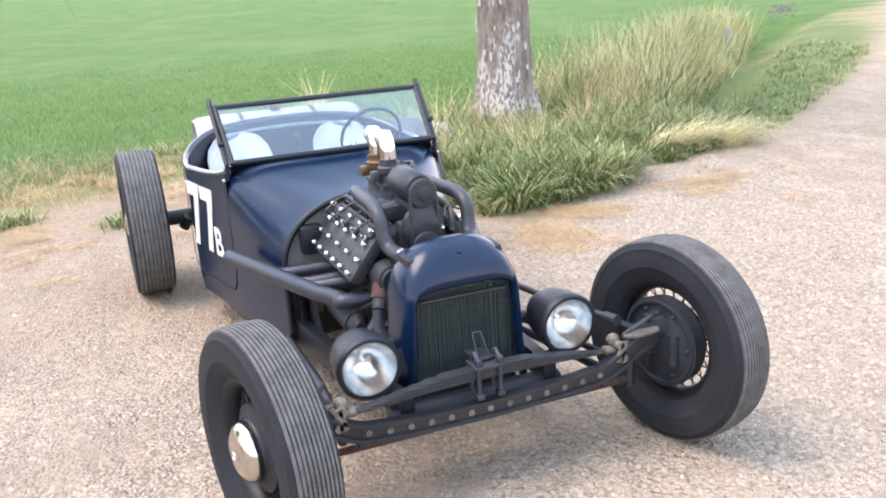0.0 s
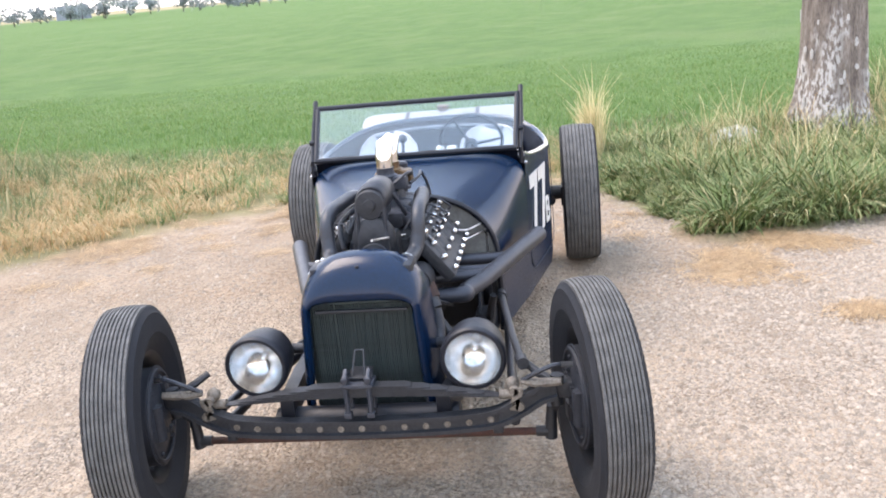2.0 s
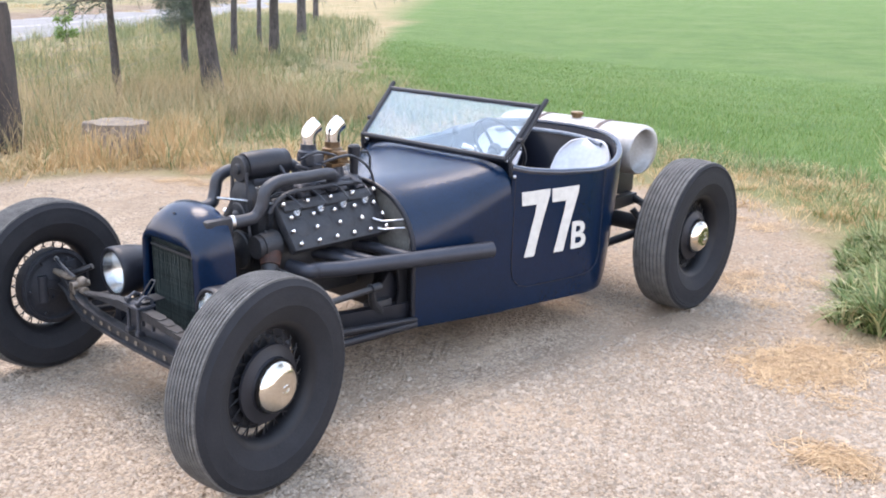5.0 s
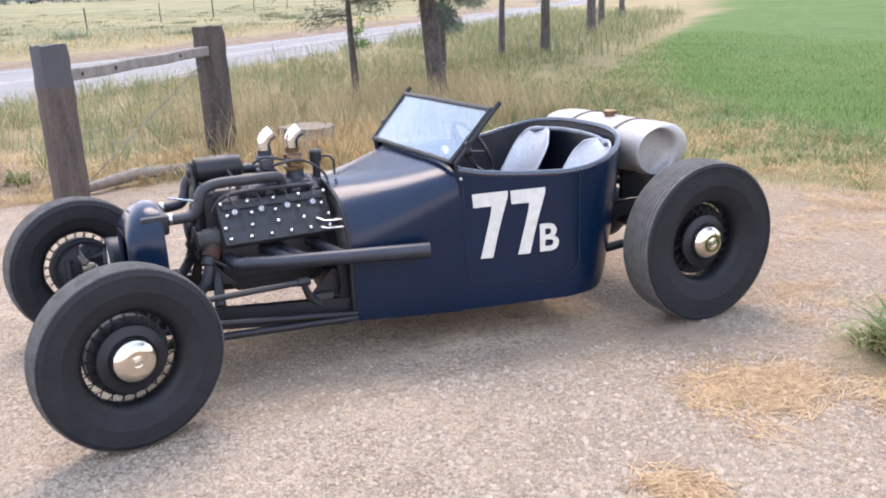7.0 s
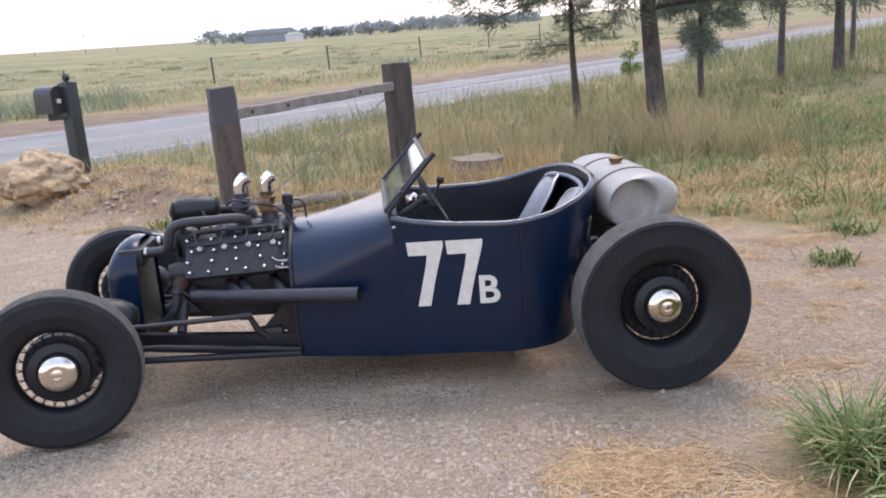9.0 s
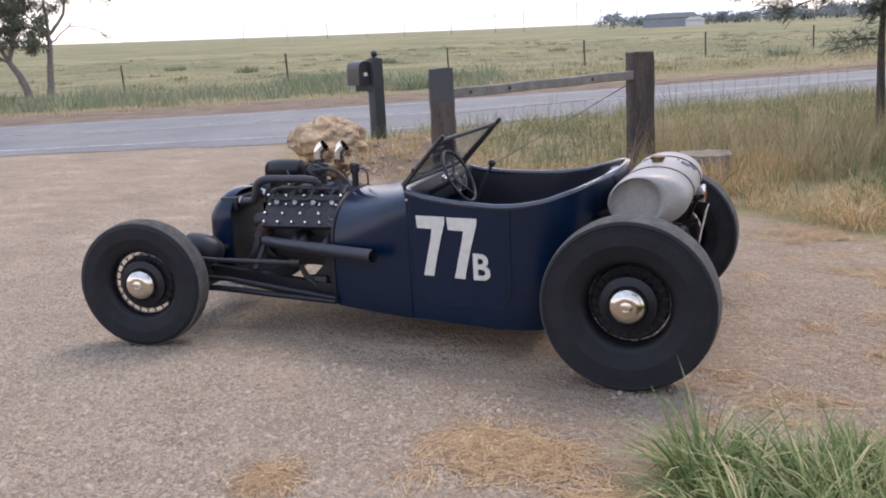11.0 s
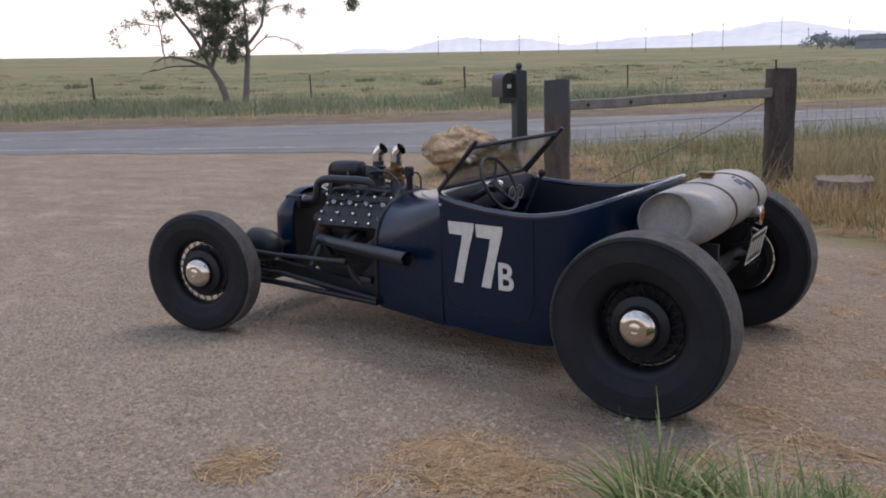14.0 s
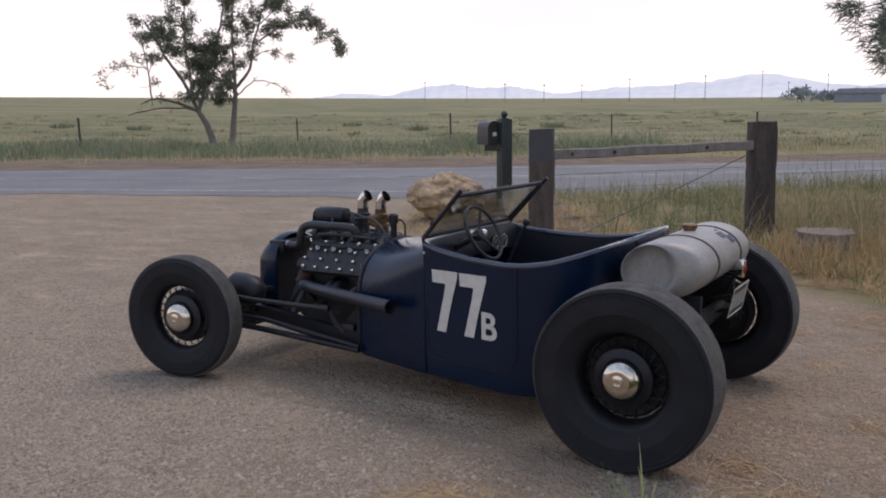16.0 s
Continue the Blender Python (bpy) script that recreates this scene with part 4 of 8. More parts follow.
rs = Shape()
rings = [shell_ring(-0.098, 0.166, 0.645, power=5, spring=0.585), shell_ring(-0.084, 0.168, 0.650, power=5, spring=0.585), shell_ring(-0.078, 0.175, 0.659, power=4.4, spring=0.585),
         shell_ring(-0.082, 0.186, 0.680, power=3.6, spring=0.575), shell_ring(-0.094, 0.196, 0.712, power=3.0, spring=0.565), shell_ring(-0.116, 0.204, 0.748, power=2.7, spring=0.56), shell_ring(-0.15, 0.209, 0.775, power=2.6, spring=0.56),
         shell_ring(-0.185, 0.212, 0.786, power=2.6, spring=0.56), shell_ring(-0.215, 0.213, 0.784, power=2.6, spring=0.56), shell_ring(-0.235, 0.213, 0.778, power=2.6, spring=0.56)]
rs.rings(rings, closed=False)
rs.rings([[(x, y * 0.975, z - 0.008) for x, y, z in r] for r in rings[:4:-1]], closed=False)
shell = cpart("radiator_shell", rs, BLUE, label="rounded blue radiator shell", angle=60)
core = Shape()
core.box((-0.16, 0, 0.465), (0.075, 0.37, 0.38), bevel=0.004)
cpart("radiator_tank", Shape().box((-0.205, 0, 0.70), (0.12, 0.34, 0.09), bevel=0.02), BLACK)
cpart("radiator_back", Shape().box((-0.20, 0, 0.48), (0.05, 0.37, 0.36), bevel=0.01), GREASE)
cpart("radiator_core", core, COREM, label="dark radiator core with a greenish tarnish")
fin_me = mesh_of("cooling_fin", Shape().box((0, 0, 0), (0.016, 0.0026, 0.345)), COREM)
fin_q = random.Random(9)
for i in range(58):
    fo = new("cooling_fin", fin_me)
    fo.parent, fo.matrix_parent_inverse = car, car_inv
    fo.matrix_basis = pose(-0.122 + fin_q.uniform(-0.002, 0.002), -0.165 + 0.33 * i / 57 + fin_q.uniform(-0.0008, 0.0008), 0.458, fin_q.uniform(-0.2, 0.2), fin_q.uniform(-0.8, 0.8), fin_q.uniform(-5, 5))
cpart("radiator_top_bar", Shape().box((-0.104, 0, 0.612), (0.014, 0.30, 0.010), bevel=0.003), GREASE)
for y in (-0.1, 0.1):
    cpart("shell_rivet", Shape().ball((-0.118, y * 0.02, 0.752), 0.005, 8, 6), BLACK)

# --- chassis ---
for s in (1, -1):
    fr_ = Shape()
    fr_.rings([[(x, s * y - 0.022, z - h), (x, s * y + 0.022, z - h), (x, s * y + 0.022, z + h), (x, s * y - 0.022, z + h)] for x, y, z, h in
               ((0.0, 0.25, 0.33, 0.035), (-0.3, 0.29, 0.298, 0.045), (-0.7, 0.32, 0.262, 0.05), (-1.1, 0.345, 0.235, 0.05), (-1.9, 0.40, 0.24, 0.045), (-2.15, 0.40, 0.36, 0.04), (-2.5, 0.36, 0.50, 0.035), (-2.82, 0.34, 0.50, 0.03))])
    cpart("frame_rail", fr_, BLACK, label="black steel chassis rail")
    rod = Shape()
    rod.tube([(0.02, s * 0.47, 0.275), (-0.3, s * 0.45, 0.262), (-1.0, s * 0.40, 0.205)], 0.017, 10)
    rod.tube([(0.02, s * 0.47, 0.335), (-0.35, s * 0.445, 0.318), (-1.0, s * 0.40, 0.225)], 0.014, 10)
    cpart("radius_rod", rod, BLACK, label="black split radius rod")
xm = Shape().lathe([(0.02, -0.30), (0.048, -0.296), (0.05, -0.28), (0.05, 0.28), (0.048, 0.296), (0.02, 0.30)], pose(-0.04, 0, 0.265, 90, 0, 0) , 20)
cpart("front_crossmember", xm, BLACK, label="black rounded front crossmember")

# front axle: dropped I-beam
ax = Shape()
AX = 0.055
path = [(-0.60, 0.392), (-0.55, 0.378), (-0.49, 0.340), (-0.42, 0.308), (-0.33, 0.296), (-0.2, 0.289), (0, 0.286), (0.2, 0.289), (0.33, 0.296), (0.42, 0.308), (0.49, 0.340), (0.55, 0.378), (0.60, 0.392)]
smooth_ax = curve_pts([(AX, y, z) for y, z in path], 4)
beam_rings = []
I_OUT = [(0.020, 0.029), (0.020, 0.017), (0.008, 0.014), (0.008, -0.014), (0.020, -0.017), (0.020, -0.029), (-0.020, -0.029), (-0.020, -0.017), (-0.008, -0.014), (-0.008, 0.014), (-0.020, 0.017), (-0.020, 0.029)]
for i, p in enumerate(smooth_ax):
    a, b = smooth_ax[max(i - 1, 0)], smooth_ax[min(i + 1, len(smooth_ax) - 1)]
    up = Vector((1, 0, 0)).cross((b - a).normalized())
    up = up if up.z > 0 else -up
    beam_rings.append([p + up * v + Vector((u, 0, 0)) for u, v in I_OUT])
ax.rings(beam_rings)
axle = cpart("front_axle", ax, GREASE, label="black dropped I-beam front axle drilled with holes")
for i in range(13):
    y = -0.40 + 0.80 * i / 12
    z = min(smooth_ax, key=lambda p: abs(p.y - y)).z
    hole = Shape().lathe([(0.004, 0), (0.0095, 0.0), (0.0105, 0.003), (0.0075, 0.004), (0.004, 0.002)], pose(AX + 0.0085, y, z, 0, 90, 0), 12)
    cpart("axle_hole", hole, TANSTEEL, axle)

# transverse leaf spring
for k in range(6):
    L = 0.44 - 0.055 * k
    lf = Shape()
    rr = []
    for i in range(17):
        y = -L + 2 * L * i / 16
        z = 0.374 + 0.0058 * k + 0.018 * (1 - (y / 0.44) ** 2)
        w_, h_ = (0.013, 0.0012) if i in (0, 16) else (0.021, 0.0026)
        rr.append([(0.041 + w_, y, z - 0.0026 + 2 * h_), (0.041 + w_, y, z - 0.0026), (0.041 - w_, y, z - 0.0026), (0.041 - w_, y, z - 0.0026 + 2 * h_)])
    lf.rings(rr)
    cpart("spring_leaf", lf, GREASE)
clamp = Shape()
for y in (-0.036, 0.036):
    clamp.tube([(0.068, y, 0.325), (0.068, y, 0.455), (0.04, y, 0.47), (0.012, y, 0.455), (0.012, y, 0.33)], 0.007, 8)
    clamp.box((0.066, y, 0.335), (0.026, 0.024, 0.018), bevel=0.003)
    clamp.box((0.066, y, 0.45), (0.022, 0.02, 0.016), bevel=0.003)
clamp.box((0.04, 0, 0.43), (0.075, 0.10, 0.012), bevel=0.003)
cpart("spring_clamp", clamp, IRON, label="weathered U-bolt spring clamp")
vb = Shape()
for y in (-0.028, 0.028):
    vb.tube([(0.035, y * 0.7, 0.44), (-0.02, y * 0.5, 0.512)], 0.0032, 6)
vb.tube([(-0.02, -0.014, 0.512), (-0.02, 0.014, 0.512)], 0.0034, 6)
vb.box((0.0, 0, 0.445), (0.09, 0.07, 0.006), bevel=0.002)
cpart("crank_bracket", vb, GREASE, label="thin black V-shaped bracket")
for s in (1, -1):
    sk = Shape()
    sk.tube([(0.04, s * 0.43, 0.375), (0.04, s * 0.47, 0.372)], [0.016, 0.014], 10)
    sk.tube([(0.075, s * 0.475, 0.395), (0.005, s * 0.475, 0.395)], 0.014, 10)
    sk.tube([(0.075, s * 0.49, 0.345), (0.005, s * 0.49, 0.345)], 0.014, 10)
    sk.box((0.07, s * 0.482, 0.37), (0.01, 0.03, 0.075), pose(0, 0, 0, s * -14, 0, 0), 0.004)
    sk.ball((0.035, s * 0.47, 0.405), 0.022, 10, 8)
    cpart("spring_shackle", sk, TANSTEEL, label="weathered tan steel spring shackle")
    pb = Shape()
    pb.tube([(AX, s * 0.42, 0.262), (AX, s * 0.42, 0.335)], 0.011, 8)
    pb.box((AX, s * 0.42, 0.268), (0.03, 0.03, 0.02), bevel=0.004)
    cpart("perch_bolt", pb, GREASE)
tr = Shape().tube([(-0.03, -0.56, 0.212), (-0.03, 0.56, 0.212)], 0.0125, 10)
tie = cpart("tie_rod", tr, RUST, label="rusty red-brown tie rod")
for s in (1, -1):
    e = Shape()
    e.tube([(-0.03, s * 0.53, 0.212), (-0.03, s * 0.585, 0.212)], 0.017, 10)
    e.tube([(-0.03, s * 0.575, 0.19), (-0.03, s * 0.582, 0.30)], [0.02, 0.016], 10)
    cpart("tie_rod_end", e, GREASE, tie)
dl = Shape()
dl.tube([(-0.02, 0.50, 0.455), (-0.30, 0.46, 0.432), (-0.765, 0.40, 0.418)], 0.013, 10)
dl.tube([(-0.735, 0.405, 0.42), (-0.79, 0.397, 0.418)], 0.019, 10)
dl.tube([(0.01, 0.505, 0.457), (-0.05, 0.495, 0.453)], 0.019, 10)
cpart("drag_link", dl, GREASE, label="dark steering drag link")
pa = Shape().tube([(-0.765, 0.37, 0.42), (-0.80, 0.35, 0.33), (-0.86, 0.33, 0.27)], [0.014, 0.018, 0.022], 8)
pa.box((-0.86, 0.315, 0.27), (0.12, 0.06, 0.12), bevel=0.015)
cpart("steering_box", pa, GREASE, label="greasy steering box and arm")

# --- wheels ---
def tyre_profile(R, W, rim, shoulder, grooves):
    w = W / 2
    prof = [(rim, -w * 0.62), (rim + 0.012, -w * 0.70), (rim + 0.03, -w * 0.86), (rim + (R - rim) * 0.36, -w * 0.965), (rim + (R - rim) * 0.38, -w * 0.99), (rim + (R - rim) * 0.41, -w * 0.985), (rim + (R - rim) * 0.5, -w), (rim + (R - rim) * 0.66, -w * 0.985), (rim + (R - rim) * 0.78, -w * 0.95), (rim + (R - rim) * 0.80, -w * 0.965), (rim + (R - rim) * 0.82, -w * 0.935), (R - 0.022, -w * (shoulder + 0.08)), (R - 0.010, -w * shoulder)]
    lo, hi = -w * (shoulder - 0.02), w * (shoulder - 0.02)
    tread, gap = [], 0.0026
    for k in range(grooves + 1):
        a = lo + (hi - lo) * k / (grooves + 1) + gap
        b = lo + (hi - lo) * (k + 1) / (grooves + 1) - gap
        crown = lambda h: R - 0.010 * (abs(h) / w) ** 2.2
        tread += [(crown(a) - 0.008, a - 0.0015), (crown(a), a), (crown(b), b), (crown(b) - 0.008, b + 0.0015)]
    return prof, tread, [(r, -h) for r, h in reversed(prof)]


def wheel_meshes(R, W, rim, shoulder, grooves, dr, drum_paint):
    """Meshes of one wheel about its local z axis, outer face towards +z."""
    w = W / 2
    side_a, tread, side_b = tyre_profile(R, W, rim, shoulder, grooves)
    n_seg = 180
    tyre = Shape().lathe(side_a + [tread[0]], seg=n_seg, cap=False)
    tyre.lathe([tread[-1]] + side_b, seg=n_seg, cap=False)
    for k, (vx, vy, vz) in enumerate(tyre.v):
        rr_ = math.hypot(vx, vy)
        if R - 0.03 < rr_ < R - 0.006 and k % 2:
            q = (rr_ - 0.002) / rr_
            tyre.v[k] = (vx * q, vy * q, vz * 0.985)
    tr_ = Shape().lathe(tread, seg=96, cap=False)
    rm = Shape()
    rm.lathe([(rim + 0.010, -w * 0.66), (rim + 0.012, -w * 0.60), (rim - 0.004, -w * 0.56), (rim - 0.020, -w * 0.30), (rim - 0.024, 0), (rim - 0.020, w * 0.30), (rim - 0.004, w * 0.56), (rim + 0.012, w * 0.60), (rim + 0.010, w * 0.66),
              (rim - 0.008, w * 0.60), (rim - 0.027, w * 0.32), (rim - 0.031, 0), (rim - 0.027, -w * 0.32), (rim - 0.008, -w * 0.60)], seg=48, loop=True)
    spk = Shape()
    ns = 22
    for k in range(ns):
        a = 2 * math.pi * k / ns
        for sgn, z0 in ((1, w * 0.31), (-1, w * 0.02)):
            b = a + sgn * 0.20
            spk.tube([(0.122 * math.cos(a), 0.122 * math.sin(a), z0 * 0.8), ((rim - 0.026) * math.cos(b), (rim - 0.026) * math.sin(b), w * 0.06)], 0.0026, 5)
    hub = Shape()
    hub.lathe([(0.005, w * 0.50), (0.086, w * 0.52), (0.099, w * 0.48), (0.105, w * 0.42), (0.128, w * 0.36), (0.131, w * 0.27), (0.122, w * 0.20), (0.110, w * 0.0), (0.09, -w * 0.2), (0.005, -w * 0.25)], seg=40)
    hub.lathe([(0.085, w * 0.50), (0.089, w * 0.60), (0.093, w * 0.50)], seg=40, cap=False)
    w = max(w, 0.094)
    cap = Shape().lathe([(0.087, w * 0.52), (0.089, w * 0.60), (0.086, w * 0.70), (0.076, w * 0.84), (0.058, w * 0.95), (0.036, w * 1.01), (0.032, w * 0.995), (0.028, w * 1.015), (0.001, w * 1.025)], seg=40)
    badge = Shape().tube([(0.016 * math.cos(q), 0.012 * math.sin(q), w * 1.03) for q in np.linspace(0.6, 5.6, 20)], 0.0022, 5)
    w = W / 2
    drum = Shape().lathe([(0.005, -w * 0.30), (dr - 0.01, -w * 0.06), (dr, -w * 0.14), (dr, -w * 0.70), (dr + 0.004, -w * 0.72), (dr + 0.004, -w * 0.80), (0.143, -w * 0.82), (0.132, -w * 0.76), (0.112, -w * 0.78), (0.102, -w * 0.86), (0.06, -w * 0.90), (0.05, -w * 0.98), (0.005, -w * 1.0)], seg=40)
    drum.tube([(0.07, -0.05, -w * 0.88), (0.07, 0.06, -w * 0.90)], [0.022, 0.02], 10)
    drum.box((-0.06, 0.07, -w * 0.86), (0.05, 0.06, 0.03), None, 0.008)
    drum.lathe([(dr - 0.004, -w * 0.80), (dr - 0.006, -w * 0.90), (dr - 0.014, -w * 0.91), (dr - 0.018, -w * 0.82)], seg=40, cap=False)
    drum.tube([(-0.052, -0.075, -w * 0.84), (-0.052, -0.075, -w * 1.02)], [0.017, 0.013], 10)
    drum.tube([(-0.105, 0.030, -w * 0.80), (-0.105, 0.030, -w * 0.94)], 0.010, 8)
    drum.tube([(-0.105, -0.030, -w * 0.80), (-0.105, -0.030, -w * 0.94)], 0.010, 8)
    drum.box((0.0, 0.0, -w * 0.99), (0.15, 0.036, 0.016), pose(0, 0, 0, 0, 0, 24), 0.004)
    for q in range(4):
        drum.tube([(0.048 * math.cos(q * 1.57 + 0.6), 0.048 * math.sin(q * 1.57 + 0.6), -w * 0.9), (0.048 * math.cos(q * 1.57 + 0.6), 0.048 * math.sin(q * 1.57 + 0.6), -w * 1.08)], 0.0085, 6)
    for q in range(6):
        drum.ball((0.121 * math.cos(q * 1.047), 0.121 * math.sin(q * 1.047), -w * 0.80), 0.008, 8, 6)
    return [mesh_of("tyre", tyre, RUBBER), mesh_of("tread", tr_, TREAD, 25), mesh_of("rim", rm, SPOKE), mesh_of("wire_spokes", spk, SPOKE), mesh_of("hub", hub, BLACK),
            mesh_of("hub_cap", cap, NICKEL, 50), mesh_of("cap_badge", badge, NICKEL), mesh_of("brake_drum", drum, drum_paint)]


FRONT, REAR = wheel_meshes(0.356, 0.156, 0.207, 0.80, 9, 0.154, DRUM), wheel_meshes(0.397, 0.204, 0.215, 0.90, 8, 0.177, SPOKE)
NAMES = ["tyre", "tread", "rim", "wire_spokes", "hub", "hub_cap", "cap_badge", "brake_drum"]
LABELS = ["black ribbed cross-ply tyre", "dusty ribbed tread", "black steel rim", "", "black hub", "chrome hub cap", "", "greasy brake drum"]


def wheel(meshes, x, y, z, steer, s, camber=0.0):
    w = new("wheel")
    w.parent, w.matrix_parent_inverse = car, car_inv
    w.matrix_basis = pose(x, y, z, 0, 0, steer) @ pose(0, 0, 0, -90 * s + camber, 0, 0)
    tagged(w, "wire wheel with chrome cap and black ribbed tyre")
    for nm, me, lb_ in zip(NAMES, meshes, LABELS):
        o = new(nm, me)
        o.parent = w
        tagged(o, lb_)
    return w


STEER = 11.5
wheel(FRONT, 0.018, 0.720, 0.354, STEER, 1)
wheel(FRONT, 0.075, -0.704, 0.354, STEER, -1)
wheel(REAR, -2.670, 0.768, 0.395, 0, 1)
wheel(REAR, -2.682, -0.795, 0.395, 0, -1)
for s in (1, -1):
    kn = Shape()
    kn.tube([(AX - 0.02, s * 0.60, 0.335), (AX - 0.02, s * 0.605, 0.43)], 0.02, 12)
    kn.box((AX - 0.025, s * 0.625, 0.385), (0.05, 0.05, 0.05), bevel=0.01)
    kn.tube([(0.04, s * 0.60, 0.40), (0.0, s * 0.54, 0.43), (-0.03, s * 0.505, 0.45)], [0.017, 0.013, 0.012], 8)
    kn.tube([(0.03, s * 0.61, 0.36), (-0.03, s * 0.59, 0.29)], 0.013, 8)
    cpart("steering_knuckle", kn, GREASE, label="greasy steering knuckle")
    kb = Shape()
    kb.tube(curve_pts([(0.06, s * 0.635, 0.47), (0.07, s * 0.60, 0.475), (0.07, s * 0.55, 0.455), (0.05, s * 0.50, 0.42)], 5), 0.007, 6)
    cpart("brake_hose", kb, HOSE, label="black rubber brake hose")
    cpart("hose_fitting", Shape().tube([(0.055, s * 0.652, 0.469), (0.064, s * 0.618, 0.474)], 0.009, 8), STEEL)
    ln = Shape().tube([(0.075, s * 0.62, 0.425), (0.06, s * 0.55, 0.415), (0.05, s * 0.50, 0.418)], [0.012, 0.016, 0.01], 8)
    cpart("steering_arm", ln, TANSTEEL, label="worn steel steering arm")
ra = Shape()
ra.tube([(-2.665, -0.68, 0.40), (-2.665, -0.2, 0.40), (-2.665, 0.2, 0.40), (-2.665, 0.68, 0.40)], [0.04, 0.05, 0.05, 0.04], 14)
ra.ball((-2.67, 0, 0.40), 0.155, 18, 12, (0.8, 0.9, 1))
cpart("rear_axle", ra, GREASE, label="black banjo rear axle")
sp = Shape().tube(curve_pts([(-2.80, -0.52, 0.43), (-2.80, -0.25, 0.53), (-2.80, 0.25, 0.53), (-2.80, 0.52, 0.43)], 6), 0.022, 8)
cpart("rear_spring", sp, GREASE)
for s in (1, -1):
    w_ = Shape().tube([(-2.62, s * 0.56, 0.39), (-2.0, s * 0.36, 0.27)], 0.022, 10)
    cpart("rear_radius_rod", w_, BLACK)
    sh_ = Shape().tube([(-2.55, s * 0.57, 0.42), (-2.58, s * 0.60, 0.36)], 0.03, 10)
    sh_.tube([(-2.55, s * 0.50, 0.50), (-2.60, s * 0.58, 0.38)], 0.018, 8)
    cpart("shock_absorber", sh_, GREASE)

# --- headlamps ---
for s in (1, -1):
    hx, hy, hz = -0.045, s * 0.349, 0.458
    bowl = Shape().lathe([(0.004, -0.205), (0.035, -0.20), (0.066, -0.175), (0.088, -0.13), (0.100, -0.07), (0.104, -0.015), (0.104, 0.002), (0.098, 0.010), (0.089, 0.010), (0.087, -0.004), (0.07, -0.085), (0.03, -0.115), (0.004, -0.12)], pose(hx, hy, hz, 0, 90, 0), 32)
    hl = cpart("headlamp", bowl, BLACK, label="round satin black headlamp")
    rf = Shape().lathe([(0.0875, 0.004), (0.080, -0.024), (0.066, -0.050), (0.048, -0.069), (0.028, -0.080), (0.010, -0.084), (0.008, -0.066), (0.001, -0.062)], pose(hx, hy, hz, 0, 90, 0), 32, cap=False)
    cpart("reflector", rf, REFLECTOR, hl, "bright silvered reflector")
    ls = Shape().lathe([(0.089, 0.006), (0.072, 0.018), (0.045, 0.027), (0.02, 0.031), (0.001, 0.032)], pose(hx, hy, hz, 0, 90, 0), 32, cap=False)
    lens = cpart("lens", ls, LENS, hl, "clear ribbed glass lens", 60)
    lens.visible_shadow = False
    st = Shape()
    st.tube([(hx - 0.08, hy, hz - 0.09), (hx - 0.085, hy - s * 0.02, hz - 0.13), (hx - 0.07, hy - s * 0.09, hz - 0.15)], 0.015, 10)
    cpart("headlamp_bracket", st, GREASE)
    cpart("headlamp_stay", Shape().tube([(hx - 0.15, hy - s * 0.06, hz + 0.0), (hx - 0.16, hy - s * 0.15, hz - 0.005)], 0.018, 10), GREASE)

# --- engine ---
blk = Shape()
blk.box((-0.72, 0, 0.50), (0.50, 0.30, 0.22), bevel=0.02)
blk.box((-0.74, 0, 0.375), (0.42, 0.20, 0.10), bevel=0.03)
blk.box((-0.73, 0, 0.66), (0.50, 0.22, 0.16), bevel=0.02)
blk.box((-0.47, 0, 0.50), (0.06, 0.24, 0.26), bevel=0.02)
cpart("engine_block", blk, GREASE, label="greasy black flathead V8 engine block")
trn = Shape().tube([(-0.96, 0, 0.42), (-1.05, 0, 0.42)], [0.19, 0.17], 18)
cpart("bell_housing", trn, GREASE)


def head_frame(s):
    """Matrix for a cylinder head: local x forward, y down the slope, z out of the face."""
    o = Vector((-0.725, s * 0.185, 0.668))
    down = Vector((0, s * 0.62, -0.785)).normalized()
    out = Vector((0, s * 0.785, 0.62)).normalized()
    xx = down.cross(out)
    return Matrix(((xx.x, down.x, out.x, o.x), (xx.y, down.y, out.y, o.y), (xx.z, down.z, out.z, o.z), (0, 0, 0, 1)))


